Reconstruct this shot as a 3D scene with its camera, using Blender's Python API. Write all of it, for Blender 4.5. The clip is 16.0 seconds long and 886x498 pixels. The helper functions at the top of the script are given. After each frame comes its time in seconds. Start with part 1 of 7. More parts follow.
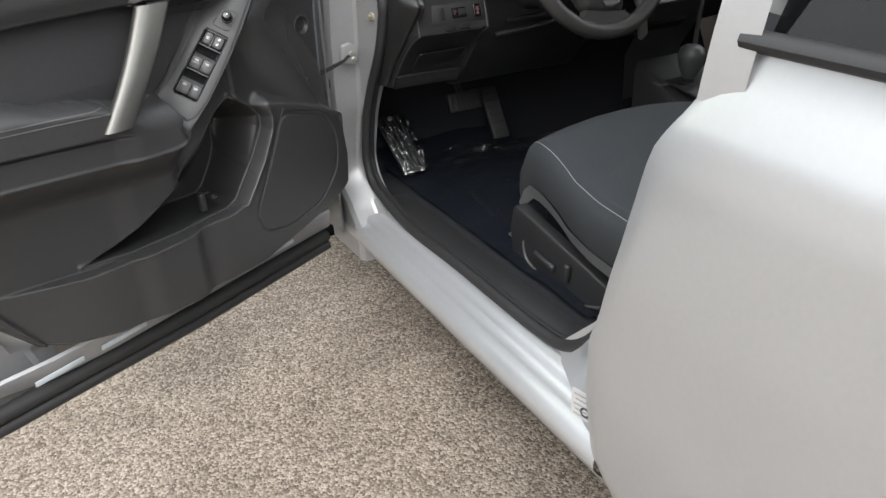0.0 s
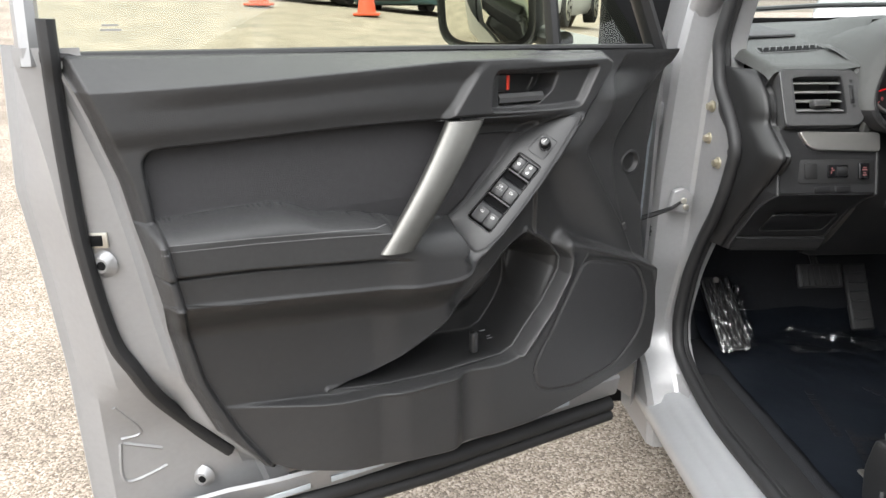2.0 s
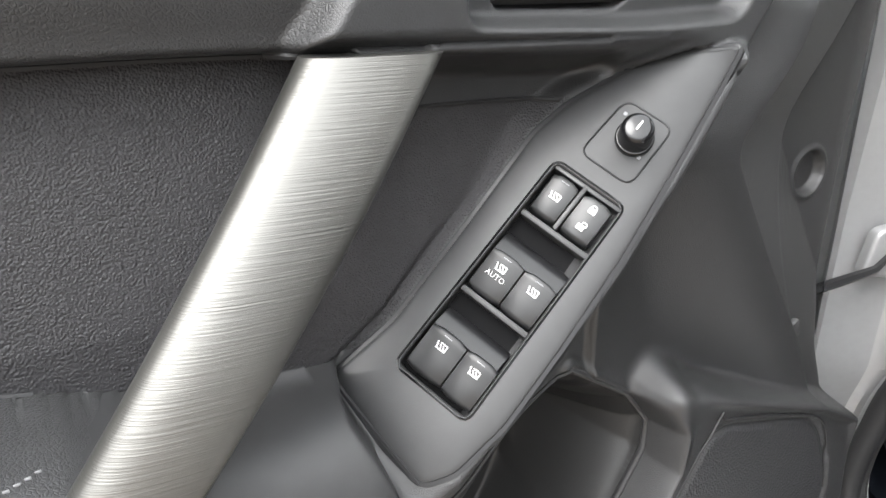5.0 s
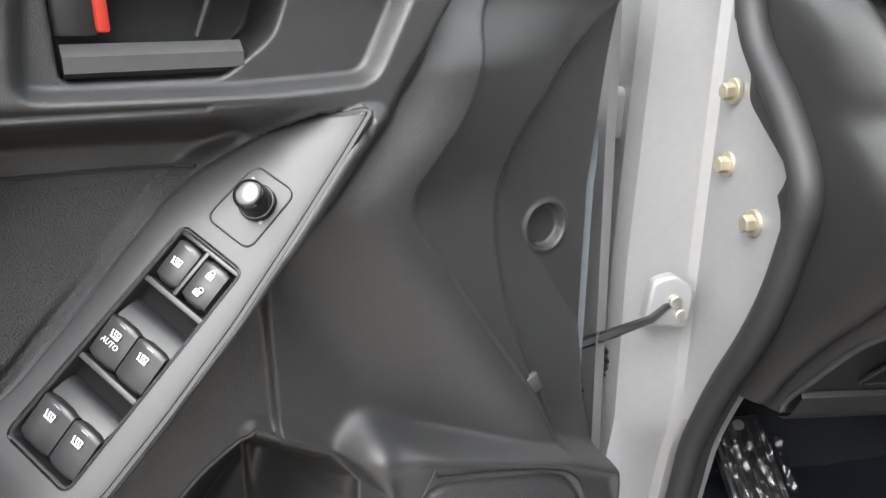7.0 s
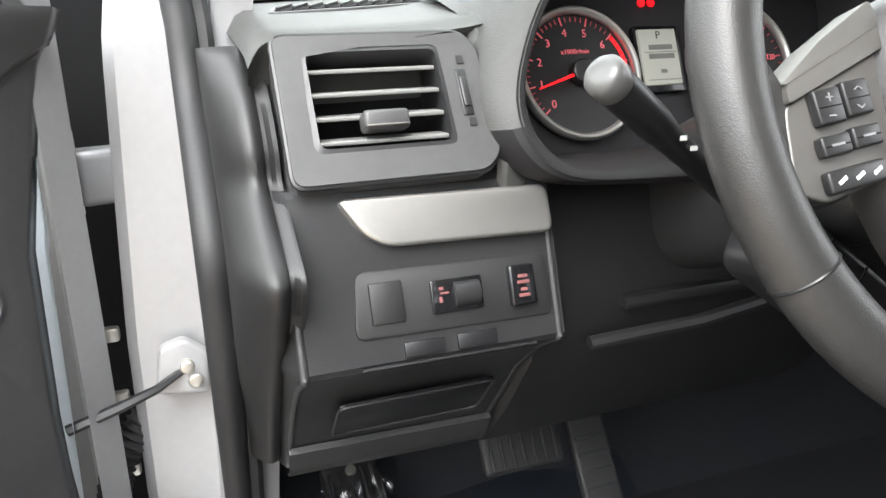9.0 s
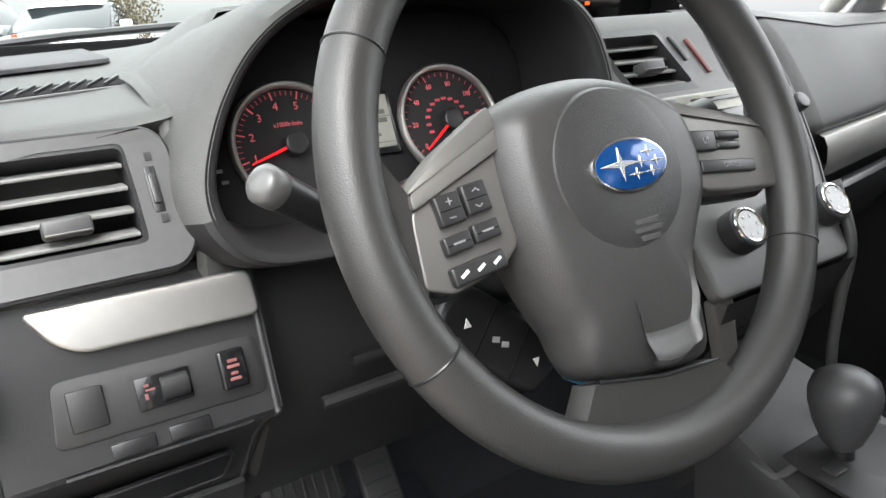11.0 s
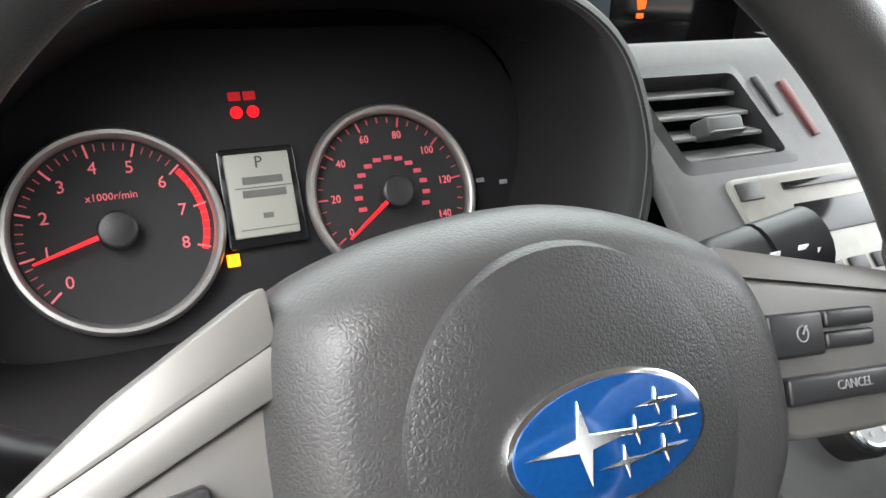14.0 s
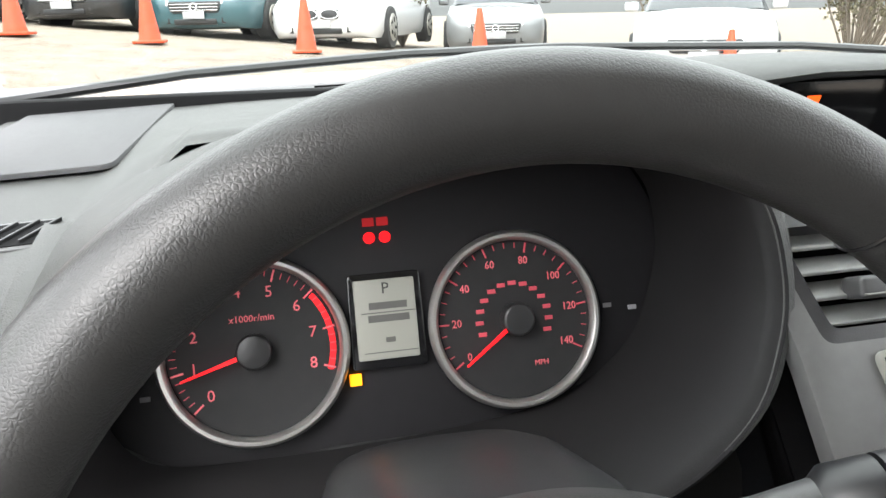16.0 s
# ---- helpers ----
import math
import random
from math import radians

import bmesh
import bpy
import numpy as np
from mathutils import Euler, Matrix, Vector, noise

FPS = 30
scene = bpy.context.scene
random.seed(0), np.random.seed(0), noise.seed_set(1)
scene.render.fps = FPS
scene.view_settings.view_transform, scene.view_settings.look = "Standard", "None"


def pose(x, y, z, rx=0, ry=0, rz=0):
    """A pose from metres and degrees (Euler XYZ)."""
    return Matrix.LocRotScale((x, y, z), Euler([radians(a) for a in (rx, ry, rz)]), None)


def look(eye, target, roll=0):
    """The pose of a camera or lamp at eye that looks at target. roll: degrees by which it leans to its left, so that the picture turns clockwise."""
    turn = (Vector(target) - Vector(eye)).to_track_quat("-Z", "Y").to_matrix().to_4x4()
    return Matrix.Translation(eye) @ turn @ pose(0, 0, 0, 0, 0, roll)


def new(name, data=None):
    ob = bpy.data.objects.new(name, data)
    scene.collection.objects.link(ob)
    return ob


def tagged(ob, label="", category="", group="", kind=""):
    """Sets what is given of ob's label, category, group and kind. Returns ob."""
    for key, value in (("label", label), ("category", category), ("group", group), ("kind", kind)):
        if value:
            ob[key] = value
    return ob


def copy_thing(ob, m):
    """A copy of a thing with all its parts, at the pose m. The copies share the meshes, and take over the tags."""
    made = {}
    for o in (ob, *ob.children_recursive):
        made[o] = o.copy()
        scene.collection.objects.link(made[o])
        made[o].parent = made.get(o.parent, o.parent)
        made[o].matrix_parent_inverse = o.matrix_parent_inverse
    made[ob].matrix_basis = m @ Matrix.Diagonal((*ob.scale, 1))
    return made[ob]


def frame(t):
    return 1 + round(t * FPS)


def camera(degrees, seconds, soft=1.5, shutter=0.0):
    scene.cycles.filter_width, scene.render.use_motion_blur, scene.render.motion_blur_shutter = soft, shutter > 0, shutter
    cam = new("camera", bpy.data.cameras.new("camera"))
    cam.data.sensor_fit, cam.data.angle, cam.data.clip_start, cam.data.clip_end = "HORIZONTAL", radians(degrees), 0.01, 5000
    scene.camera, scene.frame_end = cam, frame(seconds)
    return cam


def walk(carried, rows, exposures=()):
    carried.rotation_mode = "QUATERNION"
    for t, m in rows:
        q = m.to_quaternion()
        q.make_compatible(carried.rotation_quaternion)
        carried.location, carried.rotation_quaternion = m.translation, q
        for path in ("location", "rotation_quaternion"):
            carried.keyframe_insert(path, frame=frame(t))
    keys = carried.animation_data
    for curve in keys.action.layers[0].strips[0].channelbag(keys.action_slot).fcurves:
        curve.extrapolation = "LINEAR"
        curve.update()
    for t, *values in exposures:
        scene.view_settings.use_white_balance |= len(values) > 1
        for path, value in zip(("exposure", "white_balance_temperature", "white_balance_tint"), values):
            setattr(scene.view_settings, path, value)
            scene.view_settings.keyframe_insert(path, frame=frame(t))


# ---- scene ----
cam = camera(61.8, 16.0)
PATH = [
    (0, (-1.4996, -1.3239, 1.2120), (-0.6651, 0.2266, 0.2636), -2.14),
    (0.5, (-1.5293, -1.2158, 1.2077), (-0.9676, 0.5027, 0.3526), -1.30),
    (1, (-1.4797, -1.1257, 1.2004), (-1.1380, 0.7007, 0.4604), -0.67),
    (1.5, (-1.4339, -1.0915, 1.1799), (-1.2407, 0.7833, 0.5106), -0.17),
    (2, (-1.3948, -1.0568, 1.1734), (-1.2839, 0.8345, 0.5326), 0.05),
    (2.5, (-1.3630, -0.8946, 1.1583), (-1.2857, 1.0002, 0.5229), -0.05),
    (3, (-1.3341, -0.7072, 1.1253), (-1.2513, 1.1939, 0.5096), -0.44),
    (3.5, (-1.3236, -0.5507, 1.0810), (-1.2127, 1.3505, 0.4702), -0.65),
    (3.7, (-1.3135, -0.4772, 1.0662), (-1.1900, 1.4242, 0.4585), -0.76),
    (5.8, (-1.2621, -0.1920, 1.0228), (-1.1111, 1.6552, 0.2710), 0.45),
    (6, (-1.2471, -0.1960, 1.0274), (-1.0942, 1.6541, 0.2834), 0.48),
    (6.5, (-1.1591, -0.2196, 1.0359), (-1.0198, 1.6557, 0.3548), -0.87),
    (7, (-1.0766, -0.2322, 1.0348), (-0.9285, 1.6720, 0.4415), -1.04),
    (7.5, (-1.0002, -0.2401, 1.0214), (-0.7802, 1.6819, 0.5140), -1.63),
    (8, (-0.9426, -0.2493, 1.0148), (-0.5725, 1.6517, 0.5157), -1.93),
    (8.5, (-0.8484, -0.2474, 1.0198), (-0.3670, 1.6271, 0.5152), -2.14),
    (9, (-0.7902, -0.2629, 1.0429), (-0.1546, 1.5617, 0.5264), -2.23),
    (9.5, (-0.7605, -0.2869, 1.0696), (-0.0099, 1.4878, 0.5338), -2.46),
    (10, (-0.7361, -0.3081, 1.0946), (0.1184, 1.4108, 0.5332), -2.72),
    (10.2, (-0.7262, -0.3189, 1.0973), (0.1655, 1.3854, 0.5492), -3.27),
    (12.3, (-0.6524, -0.3004, 1.1169), (0.4800, 1.2478, 0.5504), -3.40),
    (12.5, (-0.6283, -0.2798, 1.1240), (0.5050, 1.2674, 0.5566), -3.35),
    (13, (-0.5595, -0.2158, 1.1314), (0.5504, 1.3479, 0.5631), -3.09),
    (13.5, (-0.5178, -0.1684, 1.1250), (0.4903, 1.4652, 0.5635), -2.18),
    (14, (-0.4811, -0.1335, 1.1187), (0.3670, 1.5906, 0.5637), -1.63),
    (14.5, (-0.4557, -0.1255, 1.1190), (0.2548, 1.6632, 0.5752), -1.15),
    (15, (-0.4464, -0.1302, 1.1196), (0.1597, 1.6972, 0.5782), -0.79),
    (15.5, (-0.4511, -0.1287, 1.1419), (0.0770, 1.7234, 0.6025), -0.44),
    (15.7, (-0.4384, -0.1325, 1.1682), (-0.0071, 1.7289, 0.5775), -0.64),
    (16, (-0.4431, -0.1236, 1.2115), (-0.0294, 1.7375, 0.6071), -1.21),
]
walk(cam, [(t, look(eye, target, roll)) for t, eye, target, roll in PATH],
     exposures=[(0, 0.75), (0.5, 1.05), (1.0, 1.15), (2.0, 1.15), (2.5, 1.25), (3.5, 1.75), (6, 1.75), (7.0, 2.0), (8.5, 2.25), (10.2, 1.9), (12.3, 1.95), (14.0, 2.2), (15.5, 2.35), (16, 2.05)])

# ---- light: overcast daylight ----
SUN_EL, SUN_AZ = 52.0, 215.0
world = bpy.data.worlds.new("sky")
scene.world = world
world.use_nodes = True
wn = world.node_tree
sky = wn.nodes.new("ShaderNodeTexSky")
sky.sky_type = "NISHITA"
sky.sun_disc = False
sky.sun_elevation, sky.sun_rotation = radians(SUN_EL), radians(SUN_AZ)
sky.air_density, sky.dust_density, sky.ozone_density = 1.0, 6.0, 1.0
soften = wn.nodes.new("ShaderNodeHueSaturation")
soften.inputs["Saturation"].default_value, soften.inputs["Value"].default_value = 0.2, 0.4
wn.links.new(sky.outputs[0], soften.inputs["Color"])
# cloud cover: brighter overhead than at the horizon
where = wn.nodes.new("ShaderNodeTexCoord")
axes = wn.nodes.new("ShaderNodeSeparateXYZ")
wn.links.new(where.outputs["Generated"], axes.inputs[0])
cover = wn.nodes.new("ShaderNodeMapRange")
cover.interpolation_type = "SMOOTHSTEP"
cover.inputs["From Min"].default_value, cover.inputs["From Max"].default_value = -0.02, 0.5
cover.inputs["To Min"].default_value, cover.inputs["To Max"].default_value = 1.4, 11.0
wn.links.new(axes.outputs["Z"], cover.inputs["Value"])
cloud = wn.nodes.new("ShaderNodeVectorMath")
cloud.operation = "SCALE"
cloud.inputs[0].default_value = (0.95, 0.98, 1.0)
wn.links.new(cover.outputs[0], cloud.inputs["Scale"])
both = wn.nodes.new("ShaderNodeVectorMath")
both.operation = "ADD"
wn.links.new(soften.outputs[0], both.inputs[0])
wn.links.new(cloud.outputs[0], both.inputs[1])
back = wn.nodes["Background"]
back.inputs["Strength"].default_value = 0.15
wn.links.new(both.outputs[0], back.inputs["Color"])
sun = new("sun", bpy.data.lights.new("sun", "SUN"))
sun.data.energy, sun.data.angle, sun.data.color = 0.7, radians(30), (1.0, 0.985, 0.965)
sun.matrix_world = pose(0, 0, 20, 90 - SUN_EL, 0, 180 - SUN_AZ)

# ---- materials ----
def mat(name, color, rough=0.5, metal=0.0, grain=0.0, grain_size=400.0, kind="noise", vary=0.12, vary_size=8.0,
        coat=0.0, wear=0.04, spec=0.5):
    """A surface with a colour that varies at two scales, uneven gloss and fine relief. Sizes: features per metre."""
    m = bpy.data.materials.new(name)
    m.use_nodes = True
    t = m.node_tree
    b = t.nodes["Principled BSDF"]
    add = t.nodes.new
    co = add("ShaderNodeTexCoord")
    big, fine = add("ShaderNodeTexNoise"), add("ShaderNodeTexNoise")
    big.inputs["Scale"].default_value, big.inputs["Detail"].default_value = vary_size, 5
    fine.inputs["Scale"].default_value, fine.inputs["Detail"].default_value = vary_size * 14, 3
    for n in (big, fine):
        t.links.new(co.outputs["Object"], n.inputs["Vector"])
    sum_ = add("ShaderNodeMath")
    sum_.operation = "ADD"
    t.links.new(big.outputs["Fac"], sum_.inputs[0])
    t.links.new(fine.outputs["Fac"], sum_.inputs[1])
    span = add("ShaderNodeMapRange")
    span.inputs["From Min"].default_value, span.inputs["From Max"].default_value = 0.6, 1.4
    span.inputs["To Min"].default_value, span.inputs["To Max"].default_value = 1 - vary, 1 + vary
    t.links.new(sum_.outputs[0], span.inputs["Value"])
    mul = add("ShaderNodeVectorMath")
    mul.operation = "SCALE"
    mul.inputs[0].default_value = color
    t.links.new(span.outputs[0], mul.inputs["Scale"])
    t.links.new(mul.outputs[0], b.inputs["Base Color"])
    rr = add("ShaderNodeMapRange")
    rr.inputs["From Min"].default_value, rr.inputs["From Max"].default_value = 0.3, 0.7
    rr.inputs["To Min"].default_value, rr.inputs["To Max"].default_value = max(rough - wear, 0.02), min(rough + wear, 1)
    t.links.new(big.outputs["Fac"], rr.inputs["Value"])
    t.links.new(rr.outputs[0], b.inputs["Roughness"])
    b.inputs["Metallic"].default_value = metal
    b.inputs["Coat Weight"].default_value = coat
    b.inputs["Coat Roughness"].default_value = 0.06
    b.inputs["Specular IOR Level"].default_value = spec
    if grain:
        if kind == "noise":
            g = add("ShaderNodeTexNoise")
            g.inputs["Detail"].default_value = 2
            out = g.outputs["Fac"]
        elif kind == "pebble":
            g = add("ShaderNodeTexVoronoi")
            g.feature = "DISTANCE_TO_EDGE"
            crease = add("ShaderNodeMapRange")
            crease.interpolation_type = "SMOOTHSTEP"
            crease.inputs["From Max"].default_value = 0.28
            t.links.new(g.outputs["Distance"], crease.inputs["Value"])
            out = crease.outputs[0]
        elif kind == "cells":
            g = add("ShaderNodeTexVoronoi")
            g.feature = "SMOOTH_F1"
            out = g.outputs["Distance"]
        else:
            g = add("ShaderNodeTexWave")
            g.inputs["Distortion"].default_value = 1.5
            out = g.outputs["Fac"]
        g.inputs["Scale"].default_value = grain_size
        if kind == "pebble":
            stir, blend = add("ShaderNodeTexNoise"), add("ShaderNodeVectorMath")
            stir.inputs["Scale"].default_value = grain_size * 0.6
            blend.operation = "MULTIPLY_ADD"
            blend.inputs[1].default_value = (1.2 / grain_size,) * 3
            t.links.new(co.outputs["Object"], stir.inputs["Vector"])
            t.links.new(stir.outputs["Color"], blend.inputs[0])
            t.links.new(co.outputs["Object"], blend.inputs[2])
            t.links.new(blend.outputs[0], g.inputs["Vector"])
        else:
            t.links.new(co.outputs["Object"], g.inputs["Vector"])
        bump = add("ShaderNodeBump")
        bump.inputs["Strength"].default_value, bump.inputs["Distance"].default_value = grain, 0.001
        if kind == "cells":
            bump.invert = True
        t.links.new(out, bump.inputs["Height"])
        t.links.new(bump.outputs[0], b.inputs["Normal"])
    return m


def glowing(name, color, strength):
    m = bpy.data.materials.new(name)
    m.use_nodes = True
    b = m.node_tree.nodes["Principled BSDF"]
    b.inputs["Base Color"].default_value = (*color, 1)
    b.inputs["Emission Color"].default_value = (*color, 1)
    b.inputs["Emission Strength"].default_value = strength
    return m


def glass(name, tint, rough=0.0, face_on=0.05, graze=0.75):
    """Thin pane: clear with a glossy skin."""
    m = bpy.data.materials.new(name)
    m.use_nodes = True
    t = m.node_tree
    t.nodes.remove(t.nodes["Principled BSDF"])
    clear, shine, mix, edge = (t.nodes.new(k) for k in ("ShaderNodeBsdfTransparent", "ShaderNodeBsdfGlossy", "ShaderNodeMixShader", "ShaderNodeLayerWeight"))
    clear.inputs["Color"].default_value = (*tint, 1)
    shine.inputs["Roughness"].default_value = rough
    edge.inputs["Blend"].default_value = 0.5
    steep, gloss = t.nodes.new("ShaderNodeMath"), t.nodes.new("ShaderNodeMath")
    steep.operation, gloss.operation = "POWER", "MULTIPLY_ADD"
    steep.inputs[1].default_value = 4.5
    gloss.inputs[1].default_value, gloss.inputs[2].default_value = graze, face_on
    t.links.new(edge.outputs["Facing"], steep.inputs[0])
    t.links.new(steep.outputs[0], gloss.inputs[0])
    t.links.new(gloss.outputs[0], mix.inputs[0])
    t.links.new(clear.outputs[0], mix.inputs[1])
    t.links.new(shine.outputs[0], mix.inputs[2])
    t.links.new(mix.outputs[0], t.nodes["Material Output"].inputs["Surface"])
    return m


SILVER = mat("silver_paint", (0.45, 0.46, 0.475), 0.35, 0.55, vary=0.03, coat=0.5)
# the body's silver, darkened for the shade round the door opening
JAMB = mat("shaded_silver_paint", (0.29, 0.29, 0.295), 0.37, 0.35, vary=0.05, coat=0.2)
PLASTIC = mat("charcoal_plastic", (0.030, 0.030, 0.031), 0.36, grain=0.22, grain_size=800, kind="pebble", vary=0.12)
HARD = mat("hard_dark_plastic", (0.021, 0.021, 0.022), 0.36, grain=0.10, grain_size=1400, kind="cells")
# dark plastic, with shade under the dash and in recesses put into its colour
LOWER = mat("shaded_dark_plastic", (0.013, 0.013, 0.0135), 0.5, grain=0.12, grain_size=1500, kind="cells")
SOFT = mat("soft_vinyl", (0.034, 0.034, 0.035), 0.44, spec=0.42, grain=0.28, grain_size=520, kind="pebble")
DECK = mat("dash_top_vinyl", (0.042, 0.043, 0.041), 0.50, grain=0.24, grain_size=650, kind="pebble", spec=0.42)
CLOTH = mat("dark_cloth", (0.022, 0.021, 0.023), 0.62, grain=0.7, grain_size=900, kind="cells", vary=0.18)
LEATHER = mat("wheel_leather", (0.028, 0.0275, 0.027), 0.36, grain=0.13, grain_size=700, kind="pebble")
AIRBAG = mat("airbag_vinyl", (0.038, 0.037, 0.037), 0.38, grain=0.13, grain_size=620, kind="pebble")
PANEL = mat("satin_dark_panel", (0.056, 0.056, 0.057), 0.42, 0.05, grain=0.1, grain_size=1500)
SWITCH_PANEL = mat("satin_switch_panel", (0.032, 0.032, 0.033), 0.46, 0.05, grain=0.08, grain_size=1500)
BRUSHED = mat("brushed_silver", (0.150, 0.147, 0.138), 0.40, 0.85, grain=0.0, vary=0.06)
SATIN = mat("satin_silver", (0.160, 0.155, 0.147), 0.42, 0.5, vary=0.03)
COVER = mat("cover_vinyl", (0.027, 0.027, 0.0275), 0.42, grain=0.18, grain_size=620, kind="pebble")
STRIP = mat("bright_satin_silver", (0.56, 0.55, 0.53), 0.35, 0.9, vary=0.03)
CHROME = mat("chrome", (0.8, 0.8, 0.8), 0.12, 1.0, vary=0.02, wear=0.03)
RUBBER = mat("black_rubber", (0.016, 0.016, 0.017), 0.6, grain=0.2, grain_size=300)
BLACK = mat("black_plastic", (0.012, 0.012, 0.013), 0.37)
GLOSS = mat("black_gloss", (0.008, 0.008, 0.009), 0.12, wear=0.03)
# near-black matt that stands for the shade inside holes and gaps
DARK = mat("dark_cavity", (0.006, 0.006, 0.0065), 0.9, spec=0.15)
LINING = mat("matt_black_lining", (0.008, 0.0075, 0.0082), 0.65, spec=0.3, grain=0.1, grain_size=900)
CARPET = mat("dark_carpet", (0.008, 0.009, 0.012), 0.95, grain=0.8, grain_size=700, vary=0.3)
STITCH = mat("pale_thread", (0.165, 0.165, 0.170), 0.8)
STEEL = mat("zinc_steel", (0.55, 0.53, 0.48), 0.37, 0.9)
BRASSY = mat("zinc_bolt", (0.50, 0.46, 0.36), 0.37, 0.8)
WHITE = mat("white_print", (0.75, 0.75, 0.75), 0.6)
GREYPRINT = mat("grey_print", (0.22, 0.22, 0.23), 0.6)
# pale metal with the sky's blue reflection put into its colour
PALEBLUE = mat("sky_tinted_paint", (0.50, 0.55, 0.60), 0.4, 0.2)

# brushing across the bar: fine noise drawn out sideways
bt_ = BRUSHED.node_tree
bco, bmap, bno, bbu = (bt_.nodes.new(k) for k in ("ShaderNodeTexCoord", "ShaderNodeMapping", "ShaderNodeTexNoise", "ShaderNodeBump"))
bmap.inputs["Scale"].default_value = (18, 18, 1500)
bno.inputs["Scale"].default_value, bno.inputs["Detail"].default_value = 1.0, 3
bbu.inputs["Strength"].default_value, bbu.inputs["Distance"].default_value = 0.4, 0.0006
bt_.links.new(bco.outputs["Object"], bmap.inputs["Vector"])
bt_.links.new(bmap.outputs[0], bno.inputs["Vector"])
bt_.links.new(bno.outputs["Fac"], bbu.inputs["Height"])
bt_.links.new(bbu.outputs[0], bt_.nodes["Principled BSDF"].inputs["Normal"])

# ---- building tools ----
def part(name, bm, material, parent=None, label="", m=None, sharp=38):
    """Links a bmesh as one mesh object under a thing or part."""
    bmesh.ops.recalc_face_normals(bm, faces=bm.faces)
    for fc in bm.faces:
        fc.smooth = True
    for e in bm.edges:
        if len(e.link_faces) == 2:
            e.smooth = e.calc_face_angle(0) < radians(sharp)
    me = bpy.data.meshes.new(name)
    bm.to_mesh(me)
    bm.free()
    me.materials.append(material)
    ob = new(name, me)
    if parent:
        ob.parent = parent
    if m is not None:
        ob.matrix_basis = m
    if label:
        ob["label"] = label
    return ob


def thing(name, m, label, category, group=""):
    e = new(name)
    e.empty_display_size = 0.1
    e.matrix_basis = m
    return tagged(e, label, category, group)


def rbox(sx, sy, sz, bev=0.003, seg=2, m=None, bm=None):
    """A box with rounded edges, centred."""
    own = bmesh.new()
    bmesh.ops.create_cube(own, size=1)
    for v in own.verts:
        v.co = Vector((v.co.x * sx, v.co.y * sy, v.co.z * sz))
    if bev:
        bmesh.ops.bevel(own, geom=own.edges[:], offset=min(bev, 0.49 * min(sx, sy, sz)), segments=seg, profile=0.5, affect="EDGES", clamp_overlap=True)
    if m is not None:
        own.transform(m)
    return join(bm, own)


def join(bm, own):
    if bm is None:
        return own
    me = bpy.data.meshes.new("tmp")
    own.to_mesh(me)
    own.free()
    bm.from_mesh(me)
    bpy.data.meshes.remove(me)
    return bm


def loft(rings, closed=True, cap0=False, cap1=False, bm=None, loop=False):
    """A skin over rings of equal count. closed: each ring is a loop. loop: the last ring meets the first."""
    bm = bm or bmesh.new()
    vs = [[bm.verts.new(p) for p in r] for r in rings]
    n = len(rings[0])
    pairs = list(zip(vs, vs[1:])) + ([(vs[-1], vs[0])] if loop else [])
    for a, b in pairs:
        for i in range(n if closed else n - 1):
            j = (i + 1) % n
            bm.faces.new((a[i], a[j], b[j], b[i]))
    if cap0:
        bm.faces.new(vs[0])
    if cap1:
        bm.faces.new(vs[-1])
    return bm


def spline(pts, n, closed=False):
    """Catmull-Rom through the points: n points in all."""
    P = np.array(pts, float)
    k = len(P)
    out = []
    segs = k if closed else k - 1
    for i in range(n):
        s = i / (n if closed else n - 1) * segs
        a = min(int(s), segs - 1)
        f = s - a
        q = [P[(a + d) % k] if closed else P[min(max(a + d, 0), k - 1)] for d in (-1, 0, 1, 2)]
        out.append(0.5 * (2 * q[1] + (q[2] - q[0]) * f + (2 * q[0] - 5 * q[1] + 4 * q[2] - q[3]) * f * f + (3 * q[1] - q[0] - 3 * q[2] + q[3]) * f**3))
    return out


def tube(pts, r, seg=8, closed=False, bm=None, flat=1.0, cap=True):
    """A round bar along points. r: one radius or one a point. flat: squeezes its second axis."""
    P = [Vector(p) for p in pts]
    n = len(P)
    rr = r if hasattr(r, "__len__") else [r] * n
    rings, up = [], None
    for i in range(n):
        a = P[(i - 1) % n] if closed or i else P[0]
        b = P[(i + 1) % n] if closed or i < n - 1 else P[-1]
        t = (b - a).normalized()
        if up is None:
            up = Vector((0, 0, 1)) if abs(t.z) < 0.9 else Vector((1, 0, 0))
        side = t.cross(up).normalized()
        up = side.cross(t).normalized()
        rings.append([P[i] + rr[i] * (math.cos(6.28319 * k / seg) * side + flat * math.sin(6.28319 * k / seg) * up) for k in range(seg)])
    return loft(rings, True, cap and not closed, cap and not closed, bm, loop=closed)


